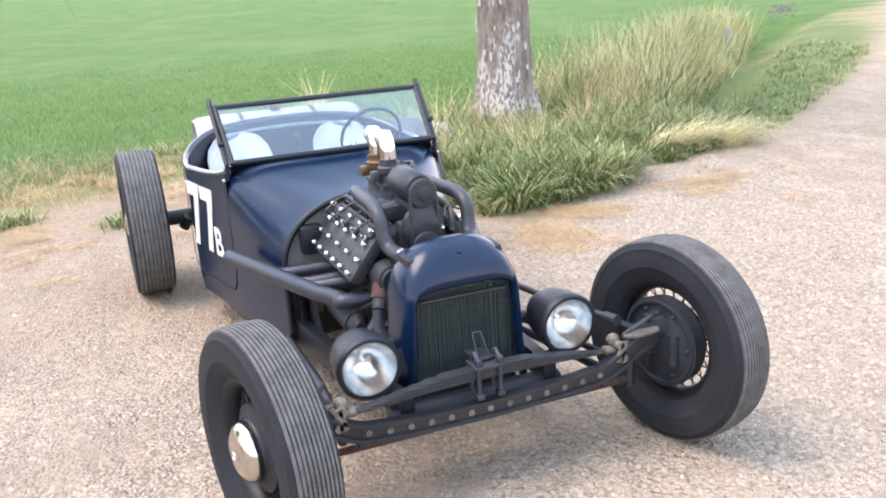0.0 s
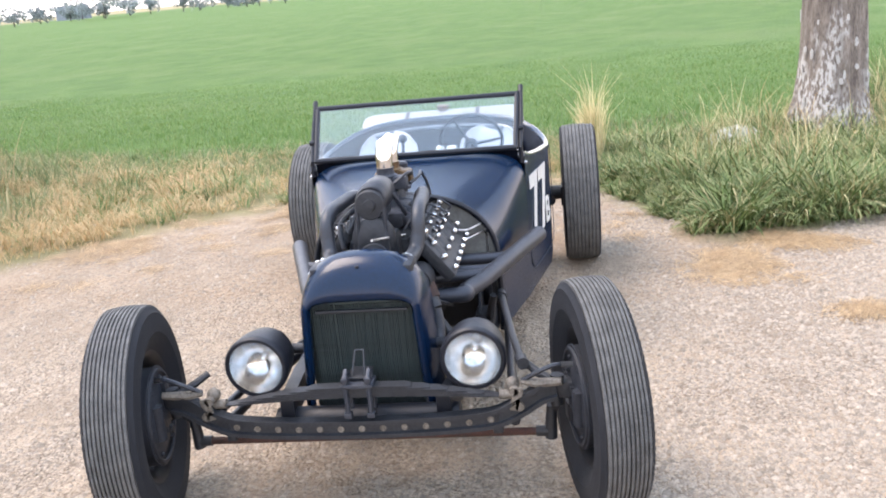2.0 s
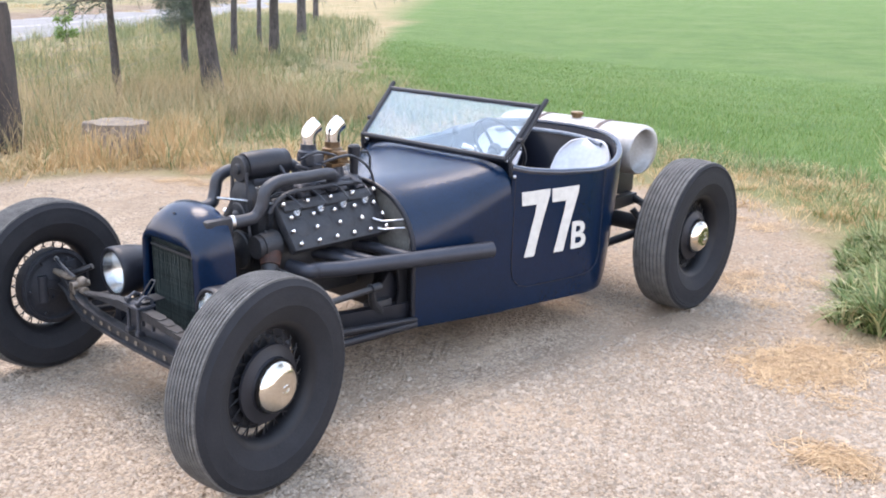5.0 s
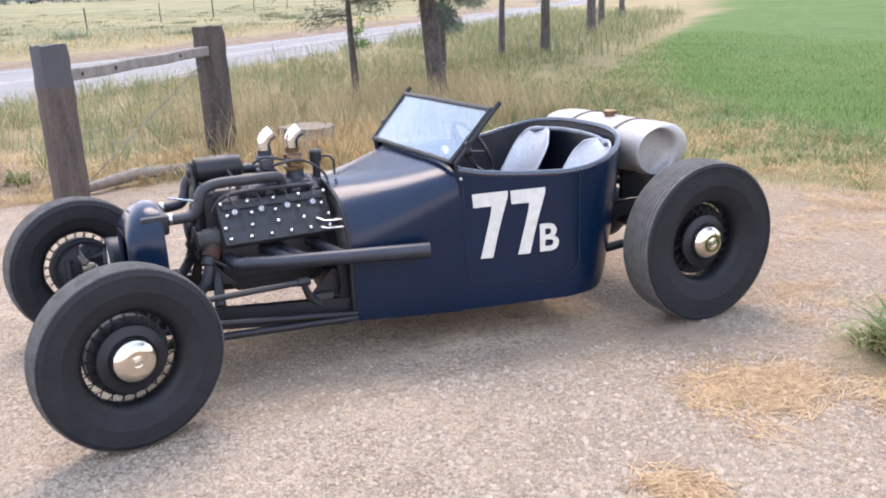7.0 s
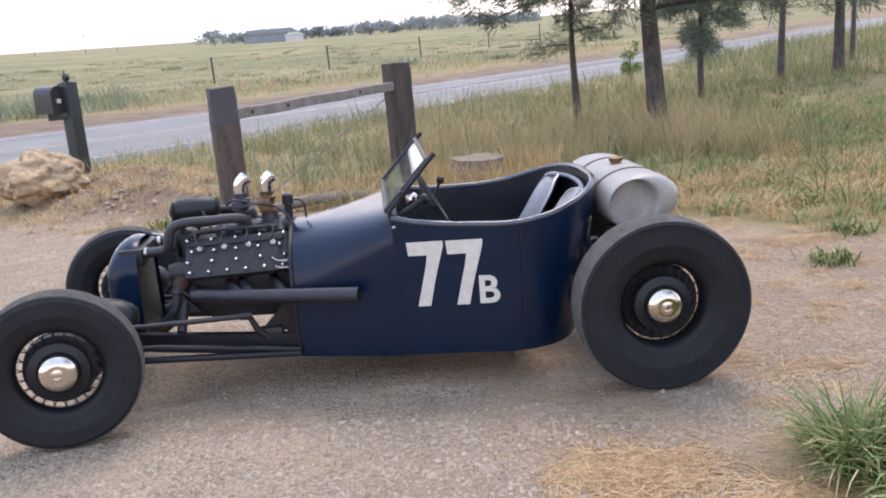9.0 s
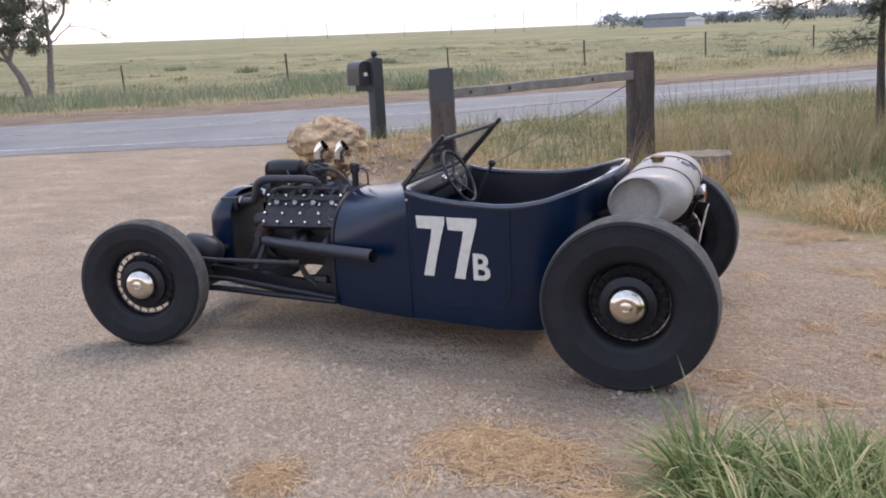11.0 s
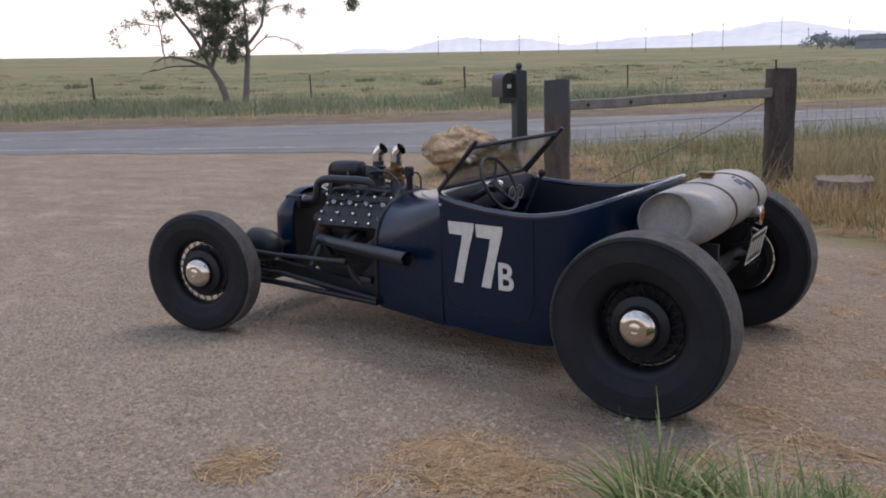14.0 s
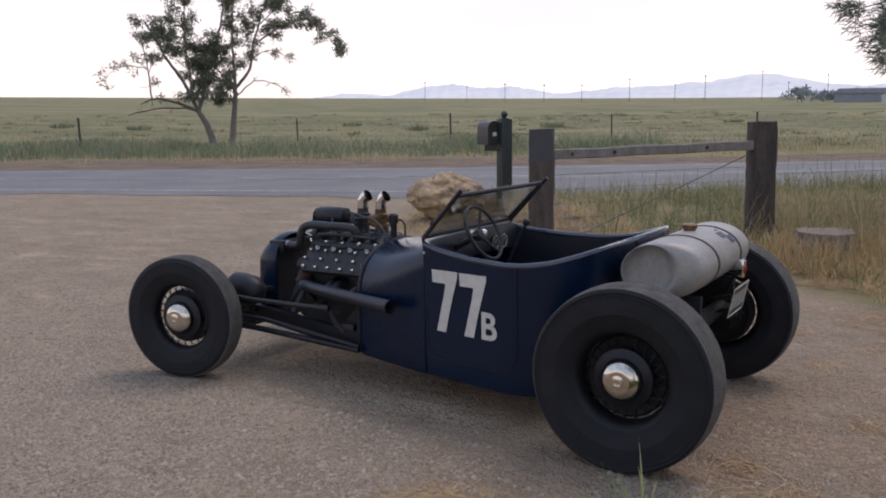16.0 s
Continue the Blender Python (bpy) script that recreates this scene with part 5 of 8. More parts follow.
nut_me = mesh_of("head_nut", Shape().lathe([(0.0098, 0.0), (0.0108, 0.003), (0.0108, 0.012), (0.0092, 0.018), (0.0052, 0.0225), (0.0005, 0.024)], seg=10), CHROME, 60)
plug = Shape().lathe([(0.013, 0), (0.013, 0.006), (0.0075, 0.008), (0.0075, 0.02), (0.004, 0.022), (0.004, 0.032), (0.0005, 0.033)], seg=8)
plug_me = mesh_of("spark_plug", plug, STEEL)
hole_me = mesh_of("plug_well", Shape().lathe([(0.022, 0.0), (0.026, 0.004), (0.018, 0.005), (0.016, 0.0)], seg=14), GREASE)
for s in (1, -1):
    m = head_frame(s)
    hd = Shape()
    base = Matrix(m)
    hd.box((0, 0, 0), (0.505, 0.215, 0.045), None, 0.012)
    hd.box((0, -0.075, 0.014), (0.47, 0.04, 0.045), None, 0.014)
    for k in range(4):
        hd.ball((-0.18 + 0.12 * k, 0.01, 0.012), 0.05, 14, 8, (1, 1.2, 0.35))
    head = part("cylinder_head", hd, GREASE, car, "dark cast iron cylinder head studded with bright nuts")
    head.matrix_parent_inverse = car_inv
    head.matrix_basis = m
    pos = []
    for k in range(6):
        pos.append((-0.225 + 0.09 * k, 0.086))
    for k in range(5):
        pos.append((-0.235 + 0.118 * k, 0.030))
    for k in range(5):
        pos.append((-0.215 + 0.108 * k, -0.028))
    for k in range(5):
        pos.append((-0.235 + 0.118 * k, -0.082))
    for px, py in pos:
        o = new("head_nut", nut_me)
        o.parent = head
        o.matrix_basis = Matrix.Translation((px, py, 0.022 if py > -0.06 else 0.034))
        tagged(o, "bright chrome acorn nut")
    for k in range(4):
        for me_, z in ((hole_me, 0.026), (plug_me, 0.026)):
            o = new(me_.name.split(".")[0], me_)
            o.parent = head
            o.matrix_basis = Matrix.Translation((-0.18 + 0.12 * k, -0.045, z))
    # plug leads gathered into a loom along the head
    for k in range(4):
        a = m @ Vector((-0.18 + 0.12 * k, -0.045, 0.056))
        b = Vector((a.x + 0.03, s * 0.13, 0.80))
        ld = Shape().tube(curve_pts([a, a + Vector((0.005, s * 0.012, 0.02)), b, Vector((-0.47, s * 0.10, 0.775))], 5), 0.004, 6)
        cpart("plug_lead", ld, HOSE)
    lm = Shape().tube(curve_pts([(-0.93, s * 0.125, 0.79), (-0.7, s * 0.135, 0.80), (-0.52, s * 0.14, 0.79), (-0.46, s * 0.12, 0.72)], 6), 0.010, 8)
    cpart("lead_conduit", lm, HOSE, label="black conduit for the plug leads")
    # exhaust: three ports into one straight pipe
    ex = Shape()
    ex.tube(curve_pts([(-0.50, s * 0.19, 0.515), (-0.515, s * 0.285, 0.512), (-0.56, s * 0.285, 0.508), (-0.66, s * 0.33, 0.506)], 6) + [Vector((-1.0, s * 0.442, 0.508)), Vector((-1.315, s * 0.546, 0.510))], [0.03] * 8 + [0.032] * 11 + [0.034, 0.036], 14, cap=False)
    for x0, x1 in ((-0.66, -0.80), (-0.72, -0.88), (-0.88, -1.0)):
        yy = 0.33 + (x1 + 0.66) * -0.33
        cpart("exhaust_branch", Shape().tube(curve_pts([(x0, s * 0.14, 0.53), (x0 - 0.02, s * 0.21, 0.53), (x0 - 0.07, s * (yy - 0.05), 0.515), (x1, s * yy, 0.508)], 5), 0.024, 10), EXH)
    ex.tube([(-1.25, s * 0.5246, 0.5096), (-1.3148, s * 0.546, 0.51)], 0.031, 14, cap=False)
    cpart("exhaust_header", ex, EXH, label="dark coated exhaust header with a straight side pipe")
    # water pump and belt pulleys low at the front
    wp = Shape().tube([(-0.47, s * 0.135, 0.60), (-0.40, s * 0.135, 0.60)], [0.06, 0.05], 16)
    wp.tube([(-0.40, s * 0.135, 0.60), (-0.375, s * 0.135, 0.60)], [0.045, 0.045], 16)
    wp.tube([(-0.44, s * 0.15, 0.57), (-0.40, s * 0.19, 0.50)], [0.04, 0.03], 12)
    cpart("water_pump", wp, GREASE, label="greasy cast water pump")
    cpart("pump_neck", Shape().tube([(-0.438, s * 0.152, 0.572), (-0.415, s * 0.177, 0.53)], [0.044, 0.038], 12), RUST, label="rusty pump neck")
    lh = Shape().tube(curve_pts([(-0.41, s * 0.19, 0.50), (-0.38, s * 0.20, 0.42), (-0.32, s * 0.18, 0.36), (-0.25, s * 0.16, 0.34)], 5), 0.024, 10)
    cpart("lower_hose", lh, HOSE)
    # top radiator hoses
    th = Shape().tube(curve_pts([(-0.785, s * 0.105, 0.775), (-0.78, s * 0.118, 0.825), (-0.745, s * 0.135, 0.848), (-0.62, s * 0.15, 0.852), (-0.48, s * 0.158, 0.852), (-0.415, s * 0.160, 0.825), (-0.395, s * 0.158, 0.765), (-0.36, s * 0.145, 0.722), (-0.23, s * 0.125, 0.716)], 6), 0.0245, 12)
    hs = cpart("radiator_hose", th, HOSE, label="black rubber radiator hose")
    cpart("hose_clip", Shape().tube([(-0.285, s * 0.132, 0.7175), (-0.272, s * 0.130, 0.717)], 0.0275, 12), STEEL, hs)

# front pulleys, belt and fan hub
pu = Shape()
for z, r in ((0.70, 0.05), (0.56, 0.075)):
    pu.lathe([(0.01, 0.0), (r, 0.0), (r + 0.004, 0.006), (r - 0.008, 0.012), (r + 0.004, 0.02), (r, 0.026), (r * 0.5, 0.03), (0.012, 0.045)], pose(-0.415, 0, z, 0, 90, 0), 24)
cpart("drive_pulley", pu, GREASE, label="black belt pulleys")
tc_ = Shape().box((-0.47, 0, 0.70), (0.08, 0.17, 0.17), None, 0.03)
tc_.lathe([(0.075, 0), (0.075, 0.03), (0.04, 0.045), (0.005, 0.045)], pose(-0.44, 0.0, 0.765, 0, 90, 0), 24)
cpart("timing_cover", tc_, GREASE, label="black timing cover")
gen = Shape().lathe([(0.015, 0.0), (0.050, 0.002), (0.055, 0.012), (0.055, 0.045), (0.057, 0.05), (0.057, 0.165), (0.055, 0.17), (0.053, 0.20), (0.03, 0.212), (0.005, 0.213)], pose(-0.425, 0, 0.893, 0, -90, 0), 32)
gen_ob = cpart("generator", gen, BLACK, label="black cylindrical generator on top of the engine")
gp = Shape().lathe([(0.01, 0.0), (0.048, 0.0), (0.052, 0.005), (0.040, 0.012), (0.052, 0.019), (0.048, 0.024), (0.022, 0.026), (0.02, 0.036), (0.005, 0.038)], pose(-0.425, 0, 0.885, 0, 90, 0), 28)
cpart("generator_pulley", gp, GREASE, gen_ob)
bl = Shape()
for s in (1, -1):
    bl.tube([(-0.408, s * 0.047, 0.875), (-0.405, s * 0.05, 0.72), (-0.403, s * 0.075, 0.57)], 0.0075, 6)
cpart("fan_belt", bl, HOSE, label="black drive belt")
gb = Shape().box((-0.53, 0, 0.83), (0.16, 0.07, 0.03), None, 0.01)
gb.tube([(-0.56, 0.055, 0.89), (-0.60, 0.09, 0.80)], 0.008, 6)
cpart("generator_bracket", gb, IRON)
rodl = Shape().tube([(-0.29, 0.02, 0.79), (-0.52, 0.09, 0.745)], 0.005, 6)
cpart("radiator_stay", rodl, STEEL, label="thin bright radiator stay rod")

im = Shape().box((-0.80, 0, 0.775), (0.38, 0.15, 0.06), None, 0.02)
im.tube([(-0.745, 0, 0.78), (-0.745, 0, 0.845)], [0.05, 0.04], 14)
im.tube([(-0.885, 0, 0.78), (-0.885, 0, 0.845)], [0.05, 0.04], 14)
for x in (-0.66, -0.74, -0.86, -0.95):
    for s in (1, -1):
        cpart("intake_runner", Shape().tube([(x, 0, 0.79), (x + 0.01, s * 0.07, 0.78), (x + 0.01, s * 0.11, 0.75)], [0.03, 0.026, 0.026], 10), IRON)
cpart("intake_manifold", im, IRON, label="cast intake manifold")
for x, mt in ((-0.750, IRON), (-0.880, BRASSY)):
    cb = Shape()
    cb.box((x, 0, 0.855), (0.08, 0.085, 0.018), None, 0.005)
    cb.lathe([(0.03, 0.0), (0.034, 0.01), (0.03, 0.03), (0.042, 0.04), (0.044, 0.06), (0.034, 0.066), (0.032, 0.085), (0.034, 0.09)], pose(x, 0, 0.862, 0, 0, 0), 20)
    cb.box((x + 0.01, 0.055, 0.895), (0.06, 0.055, 0.05), None, 0.012)
    cb.box((x - 0.01, -0.05, 0.89), (0.04, 0.04, 0.04), None, 0.01)
    cb.tube([(x + 0.03, 0.08, 0.88), (x - 0.02, 0.085, 0.87)], 0.006, 6)
    cbo = cpart("carburettor", cb, mt, label="small tarnished downdraught carburettor")
    stk = Shape()
    ang = [radians(a) for a in (0, 12, 24, 36, 48, 58)]
    rr = []
    pts = [Vector((x, 0, 0.945)), Vector((x, 0, 0.975))]
    for a in ang[1:]:
        pts.append(Vector((x - 0.052 * (1 - math.cos(a)), 0, 0.975 + 0.052 * math.sin(a))))
    pts.append(pts[-1] + Vector((-0.016, 0, 0.010)))
    stk.tube(pts, [0.031, 0.031, 0.0315, 0.032, 0.0325, 0.033, 0.0335, 0.0345], 18, cap=False)
    stk.tube(pts, [0.029, 0.029, 0.0295, 0.030, 0.0305, 0.031, 0.0315, 0.0335], 18, cap=False)
    cpart("intake_trumpet", stk, CHROME, cbo, "polished bent air intake stack", 70)
fl_ = Shape().tube(curve_pts([(-0.75, 0.09, 0.885), (-0.80, 0.12, 0.905), (-0.90, 0.11, 0.90), (-0.99, 0.12, 0.83), (-1.01, 0.13, 0.72)], 6), 0.006, 8)
cpart("fuel_line", fl_, HOSE, label="black fuel line")
flb = Shape().tube(curve_pts([(-0.68, 0.04, 0.90), (-0.72, 0.085, 0.93), (-0.80, 0.09, 0.915), (-0.86, 0.06, 0.89)], 6), 0.006, 8)
cpart("fuel_line", flb, HOSE)
of = Shape().tube([(-0.985, 0.02, 0.72), (-0.985, 0.02, 0.88)], 0.019, 12)
of.lathe([(0.02, 0.0), (0.028, 0.005), (0.028, 0.05), (0.02, 0.058), (0.003, 0.06)], pose(-0.985, 0.02, 0.872, 0, 0, 0), 18)
cpart("oil_filler", of, BLACK, label="black oil filler tube with cap")
ds = Shape().tube([(-0.985, 0.02, 0.90), (-1.05, 0.03, 0.895), (-1.07, 0.03, 0.87), (-1.07, 0.03, 0.80)], 0.0055, 8)
cpart("breather_pipe", ds, GREASE)
for k, dz in enumerate((0.0, -0.035)):
    bl_ = Shape().tube(curve_pts([(-0.90, 0.235, 0.655 + dz), (-0.93, 0.27, 0.645 + dz), (-0.98, 0.31, 0.65 + dz), (-1.015, 0.335, 0.648 + dz * 1.1), (-1.018, 0.34, 0.56), (-1.018, 0.34, 0.44)], 5), 0.0045, 8)
    cpart("brake_line", bl_, STEEL, label="bright steel line on the firewall")
bb = Shape().box((-0.985, -0.268, 0.628), (0.06, 0.085, 0.11), None, 0.008)
bb.box((-0.955, -0.268, 0.64), (0.01, 0.06, 0.05), None, 0.003)
bb.tube([(-0.97, -0.25, 0.58), (-0.93, -0.21, 0.60)], 0.006, 6)
cpart("regulator_box", bb, BLACK, label="black regulator box on the firewall")
st_ = Shape().tube([(-0.92, -0.20, 0.36), (-0.66, -0.20, 0.36)], 0.052, 16)
st_.tube([(-0.66, -0.20, 0.36), (-0.62, -0.20, 0.36)], [0.045, 0.02], 16)
cpart("starter_motor", st_, IRON, label="greasy starter motor")
fp = Shape().tube([(-0.98, -0.31, 0.42), (-0.98, -0.25, 0.42)], 0.035, 12)
fp.box((-0.97, -0.28, 0.37), (0.05, 0.05, 0.09), None, 0.01)
cpart("fuel_pump", fp, TANSTEEL, label="weathered small fuel pump")
for s in (1, -1):
    mt_ = Shape().prism([(-0.43, 0.50), (-0.37, 0.45), (-0.40, 0.42), (-0.52, 0.40)], Matrix(((1, 0, 0, 0), (0, 0, s, s * 0.17), (0, 1, 0, 0), (0, 0, 0, 1))), 0.03)
    mt_.tube([(-0.44, s * 0.18, 0.47), (-0.42, s * 0.27, 0.33)], [0.02, 0.025], 8)
    mt_.tube([(-0.43, s * 0.13, 0.66), (-0.43, s * 0.20, 0.52), (-0.50, s * 0.24, 0.48)], 0.007, 6)
    cpart("engine_mount", mt_, GREASE)
    sb = Shape().prism([(-0.80, 0.30), (-1.0, 0.30), (-1.0, 0.40), (-0.93, 0.43)], Matrix(((1, 0, 0, 0), (0, 0, s, s * 0.30), (0, 1, 0, 0), (0, 0, 0, 1))), 0.01)
    cpart("frame_gusset", sb, BLACK)
    sp_ = Shape().prism([(-0.93, 0.24), (-0.955, 0.36), (-0.94, 0.45), (-1.0, 0.47), (-1.0, 0.23)], Matrix(((1, 0, 0, 0), (0, 0, s, s * 0.335), (0, 1, 0, 0), (0, 0, 0, 1))), 0.012)
    cpart("side_plate", sp_, SPOKE, label="greasy black frame side plate")

# --- cockpit ---
for s in (1, -1):
    seat = Shape()
    rr = []
    for i in range(13):
        f = i / 12
        z = 0.30 + 0.555 * f
        x = -2.150 - 0.29 * f
        hw = 0.166 * (1 if f < 0.8 else math.sqrt(max(0.0, 1 - ((f - 0.8) / 0.21) ** 2)) * 0.45 + 0.55)
        row = []
        for j in range(15):
            a = -1 + 2 * j / 14
            row.append((x + 0.10 * abs(a) ** 2.4 * (1 - 0.6 * f), s * 0.285 + hw * a, z - 0.02 * abs(a) ** 3))
        rr.append(row)
    back_rr = [[(x - 0.012, y, z + 0.003) for x, y, z in row] for row in rr]
    seat.rings([r + b[::-1] for r, b in zip(rr, back_rr)])
    cover = Shape().rings([[(x - 0.016, y, z - 0.004) for x, y, z in row] for row in rr], closed=False)
    so = cpart("bucket_seat", seat, ALU, label="dull aluminium bomber bucket seat", angle=50)
    cush = Shape().box((-1.96, s * 0.285, 0.33), (0.36, 0.33, 0.10), None, 0.035)
    cpart("seat_base", cush, ALU, so)
    edge = Shape().tube([(x - 0.006, y, z) for x, y, z in [r[0] for r in rr] + rr[-1][1:-1] + [r[-1] for r in rr[::-1]]], 0.007, 6)
    cpart("seat_edge", edge, ALU, so)
    cpart("seat_back_cover", cover, INSIDE, so, "dark back of the seat")
sw_m = pose(-1.705, 0.245, 0.888, 0, -62, 0)
sw = Shape().tube([sw_m @ Vector((0.147 * math.cos(q), 0.147 * math.sin(q), 0)) for q in np.linspace(0, 2 * math.pi, 41)[:-1]], 0.0088, 8, loop=True)
for a in (90, 210, 330):
    q = radians(a)
    sw.tube([sw_m @ Vector((0.02 * math.cos(q), 0.02 * math.sin(q), -0.03)), sw_m @ Vector((0.145 * math.cos(q), 0.145 * math.sin(q), 0))], [0.008, 0.006], 8)
sw.lathe([(0.03, -0.05), (0.034, -0.03), (0.026, -0.015), (0.004, -0.012)], sw_m, 16)
cpart("steering_wheel", sw, BLACK, label="large black steering wheel")
col_ = Shape().tube([sw_m @ Vector((0, 0, -0.03)), sw_m @ Vector((0, 0, -0.75))], 0.018, 10)
cpart("steering_column", col_, BLACK)
dash = Shape()
dr = []
for x, dz in ((-1.505, 0), (-1.52, -0.004), (-1.535, -0.03), (-1.54, -0.14), (-1.525, -0.15)):
    dr.append([(x, y, 0.858 + dz + 0.015 * (1 - (y / 0.48) ** 2)) for y in np.linspace(-0.478, 0.478, 19)])
dash.rings(dr, closed=False)
dsh = cpart("dashboard", dash, INSIDE, label="dark blue dashboard")
for y in (-0.176, -0.272):
    gz_ = Shape().lathe([(0.043, 0.0), (0.046, 0.01), (0.042, 0.014), (0.040, 0.008), (0.003, 0.008)], pose(-1.541, y, 0.775, 0, -90, 0), 24)
    go = cpart("gauge", gz_, BLACK, dsh, "round gauge with a black rim")
    go.matrix_parent_inverse = Matrix()
    cpart("dial", Shape().lathe([(0.039, 0.0105), (0.001, 0.011)], pose(-1.541, y, 0.775, 0, -90, 0), 24, cap=False), PLATE, go, "dark dial face")
    cpart("dial_ring", Shape().lathe([(0.0395, 0.0112), (0.0395, 0.0124), (0.035, 0.0124), (0.035, 0.0112)], pose(-1.541, y, 0.775, 0, -90, 0), 24, cap=False, loop=True), WHITEPAINT, go, "thin pale ring of marks")
    cpart("needle", Shape().box((-1.5528, y, 0.783), (0.0012, 0.003, 0.026), pose(0, 0, 0, 35, 0, 0)), WHITEPAINT, go, "thin pale needle")
lv = Shape().tube([(-1.60, -0.08, 0.50), (-1.70, -0.09, 0.74), (-1.775, -0.10, 0.895)], 0.008, 8)
lv.ball((-1.78, -0.10, 0.908), 0.022, 12, 8)
cpart("gear_lever", lv, BLACK, label="black gear lever with round knob")
pm = Shape().box((-1.60, 0.16, 0.86), (0.04, 0.05, 0.05), None, 0.012)
pm.ball((-1.625, 0.10, 0.865), 0.022, 10, 8)
cpart("column_switch", pm, CHROME, label="chrome switch on the column")

# --- fuel tank, lamp and plate at the back ---
tk = Shape()
TC, TA, TB = Vector((-2.705, 0, 0.795)), 0.192, 0.133
rr = []
tank_half = [(0.37, 1.0), (0.405, 0.985), (0.432, 0.93), (0.452, 0.83), (0.463, 0.72), (0.465, 0.655), (0.460, 0.62), (0.440, 0.57), (0.415, 0.48), (0.403, 0.3), (0.400, 0.02)]
for y, f in [(-y, f) for y, f in tank_half[::-1]] + tank_half:
    e_ = min(1.0, (1 - f) / 0.4)
    rr.append([(TC.x + 0.055 * e_ + TA * f * math.cos(q), y, TC.z + TB * (1 - 0.13 * e_) * math.sin(q) - 0.05 * TA * f * math.cos(q)) for q in np.linspace(0, 2 * math.pi, 41)[:-1]])
tk.rings(rr)
tank = cpart("fuel_tank", tk, TANKM, label="dull grey oval fuel tank strapped across the back", angle=60)
for s in (1, -1):
    st = Shape()
    y0 = s * 0.205
    rr = []
    for q in np.linspace(0, 2 * math.pi, 41)[:-1]:
        rr.append([(TC.x + (TA + e) * math.cos(q), y0 + d, TC.z + (TB + e) * math.sin(q) - 0.05 * TA * math.cos(q)) for d, e in ((-0.012, 0.001), (-0.012, 0.0035), (0.012, 0.0035), (0.012, 0.001))])
    st.rings(rr, loop=True)
    cpart("tank_strap", st, STRAP, tank, "reddish-brown tank strap")
    br = Shape().box((-2.70, s * 0.30, 0.60), (0.30, 0.03, 0.14), None, 0.006)
    cpart("tank_bracket", br, BLACK)
cpf = Shape().lathe([(0.028, 0.0), (0.028, 0.012), (0.036, 0.014), (0.037, 0.030), (0.030, 0.034), (0.004, 0.035)], pose(-2.70, 0.0, 0.925, 0, 0, 0), 20)
cpart("tank_cap", cpf, BRASSY, tank, "tarnished brass filler cap")
for k, (dy, w_, dz) in enumerate(((-0.115, 0.012, 0.05), (-0.075, 0.045, 0.026), (-0.125, 0.03, -0.01))):
    bar = Shape().box((0, 0, 0), (0.012 if k == 0 else 0.045, w_ + 0.03, 0.0015))
    o = part("lettering_bar", bar, INK, tank, "plain dark lettering bar")
    qq = radians(116 + k * 14)
    nrm = Vector((math.cos(qq) / TA, 0, math.sin(qq) / TB)).normalized()
    o.matrix_parent_inverse = Matrix()
    o.matrix_basis = Matrix.Translation((TC.x + (TA + 0.0005) * math.cos(qq), dy - 0.02, TC.z + (TB + 0.0005) * math.sin(qq) - 0.05 * TA * math.cos(qq))) @ Matrix.Rotation(math.atan2(nrm.x, nrm.z), 4, 'Y')
pl_m = pose(-2.925, -0.06, 0.605, 0, 78, 0)
pl_ = Shape()
pl_.box((0, 0, 0), (0.15, 0.30, 0.003), pl_m.to_3x3().to_4x4(), 0.001)
pl_.v = [tuple(Vector(v) + pl_m.translation) for v in pl_.v]
plate = cpart("number_plate", pl_, PLATE, label="dark number plate with plain light bars")
for k in range(5):
    b_ = Shape().box((0, 0, 0), (0.078, 0.017, 0.002), pl_m.to_3x3().to_4x4())
    c = pl_m @ Vector((0.0, -0.108 + 0.054 * k, -0.0028))
    b_.v = [tuple(Vector(v) + c) for v in b_.v]
    cpart("plate_bar", b_, PLATEBAR, plate)
for a_, b2, w2, h2 in ((0.068, 0, 0.29, 0.006), (-0.068, 0, 0.29, 0.006), (0, 0.142, 0.006, 0.142), (0, -0.142, 0.006, 0.142)):
    b_ = Shape().box((0, 0, 0), (h2, w2, 0.002), pl_m.to_3x3().to_4x4())
    c = pl_m @ Vector((a_, b2, -0.0026))
    b_.v = [tuple(Vector(v) + c) for v in b_.v]
    cpart("plate_border", b_, PLATEBAR, plate)
pbk = Shape().tube([(-2.82, -0.03, 0.60), (-2.90, -0.03, 0.62)], 0.012, 8)
cpart("lamp_bracket", Shape().tube([(-2.84, -0.16, 0.60), (-2.88, -0.17, 0.70)], 0.010, 8), BLACK)
cpart("plate_bracket", pbk, BLACK)
tl = Shape().lathe([(0.004, -0.065), (0.024, -0.06), (0.042, -0.03), (0.049, 0.0), (0.050, 0.014), (0.043, 0.018)], pose(-2.91, -0.17, 0.735, 0, -90, 0), 24)
tlo = cpart("tail_lamp", tl, CHROME, label="chrome bullet tail lamp")
cpart("lamp_lens", Shape().lathe([(0.036, 0.014), (0.03, 0.02), (0.001, 0.024)], pose(-2.91, -0.17, 0.735, 0, -90, 0), 24, cap=False), REDGLASS, tlo, "small red lens")

# ---- fence, mailbox, rocks ----
rnd = random.Random(3)


def gz1(x, y):
    return float(ground_z(np.array([x]), np.array([y]))[0])


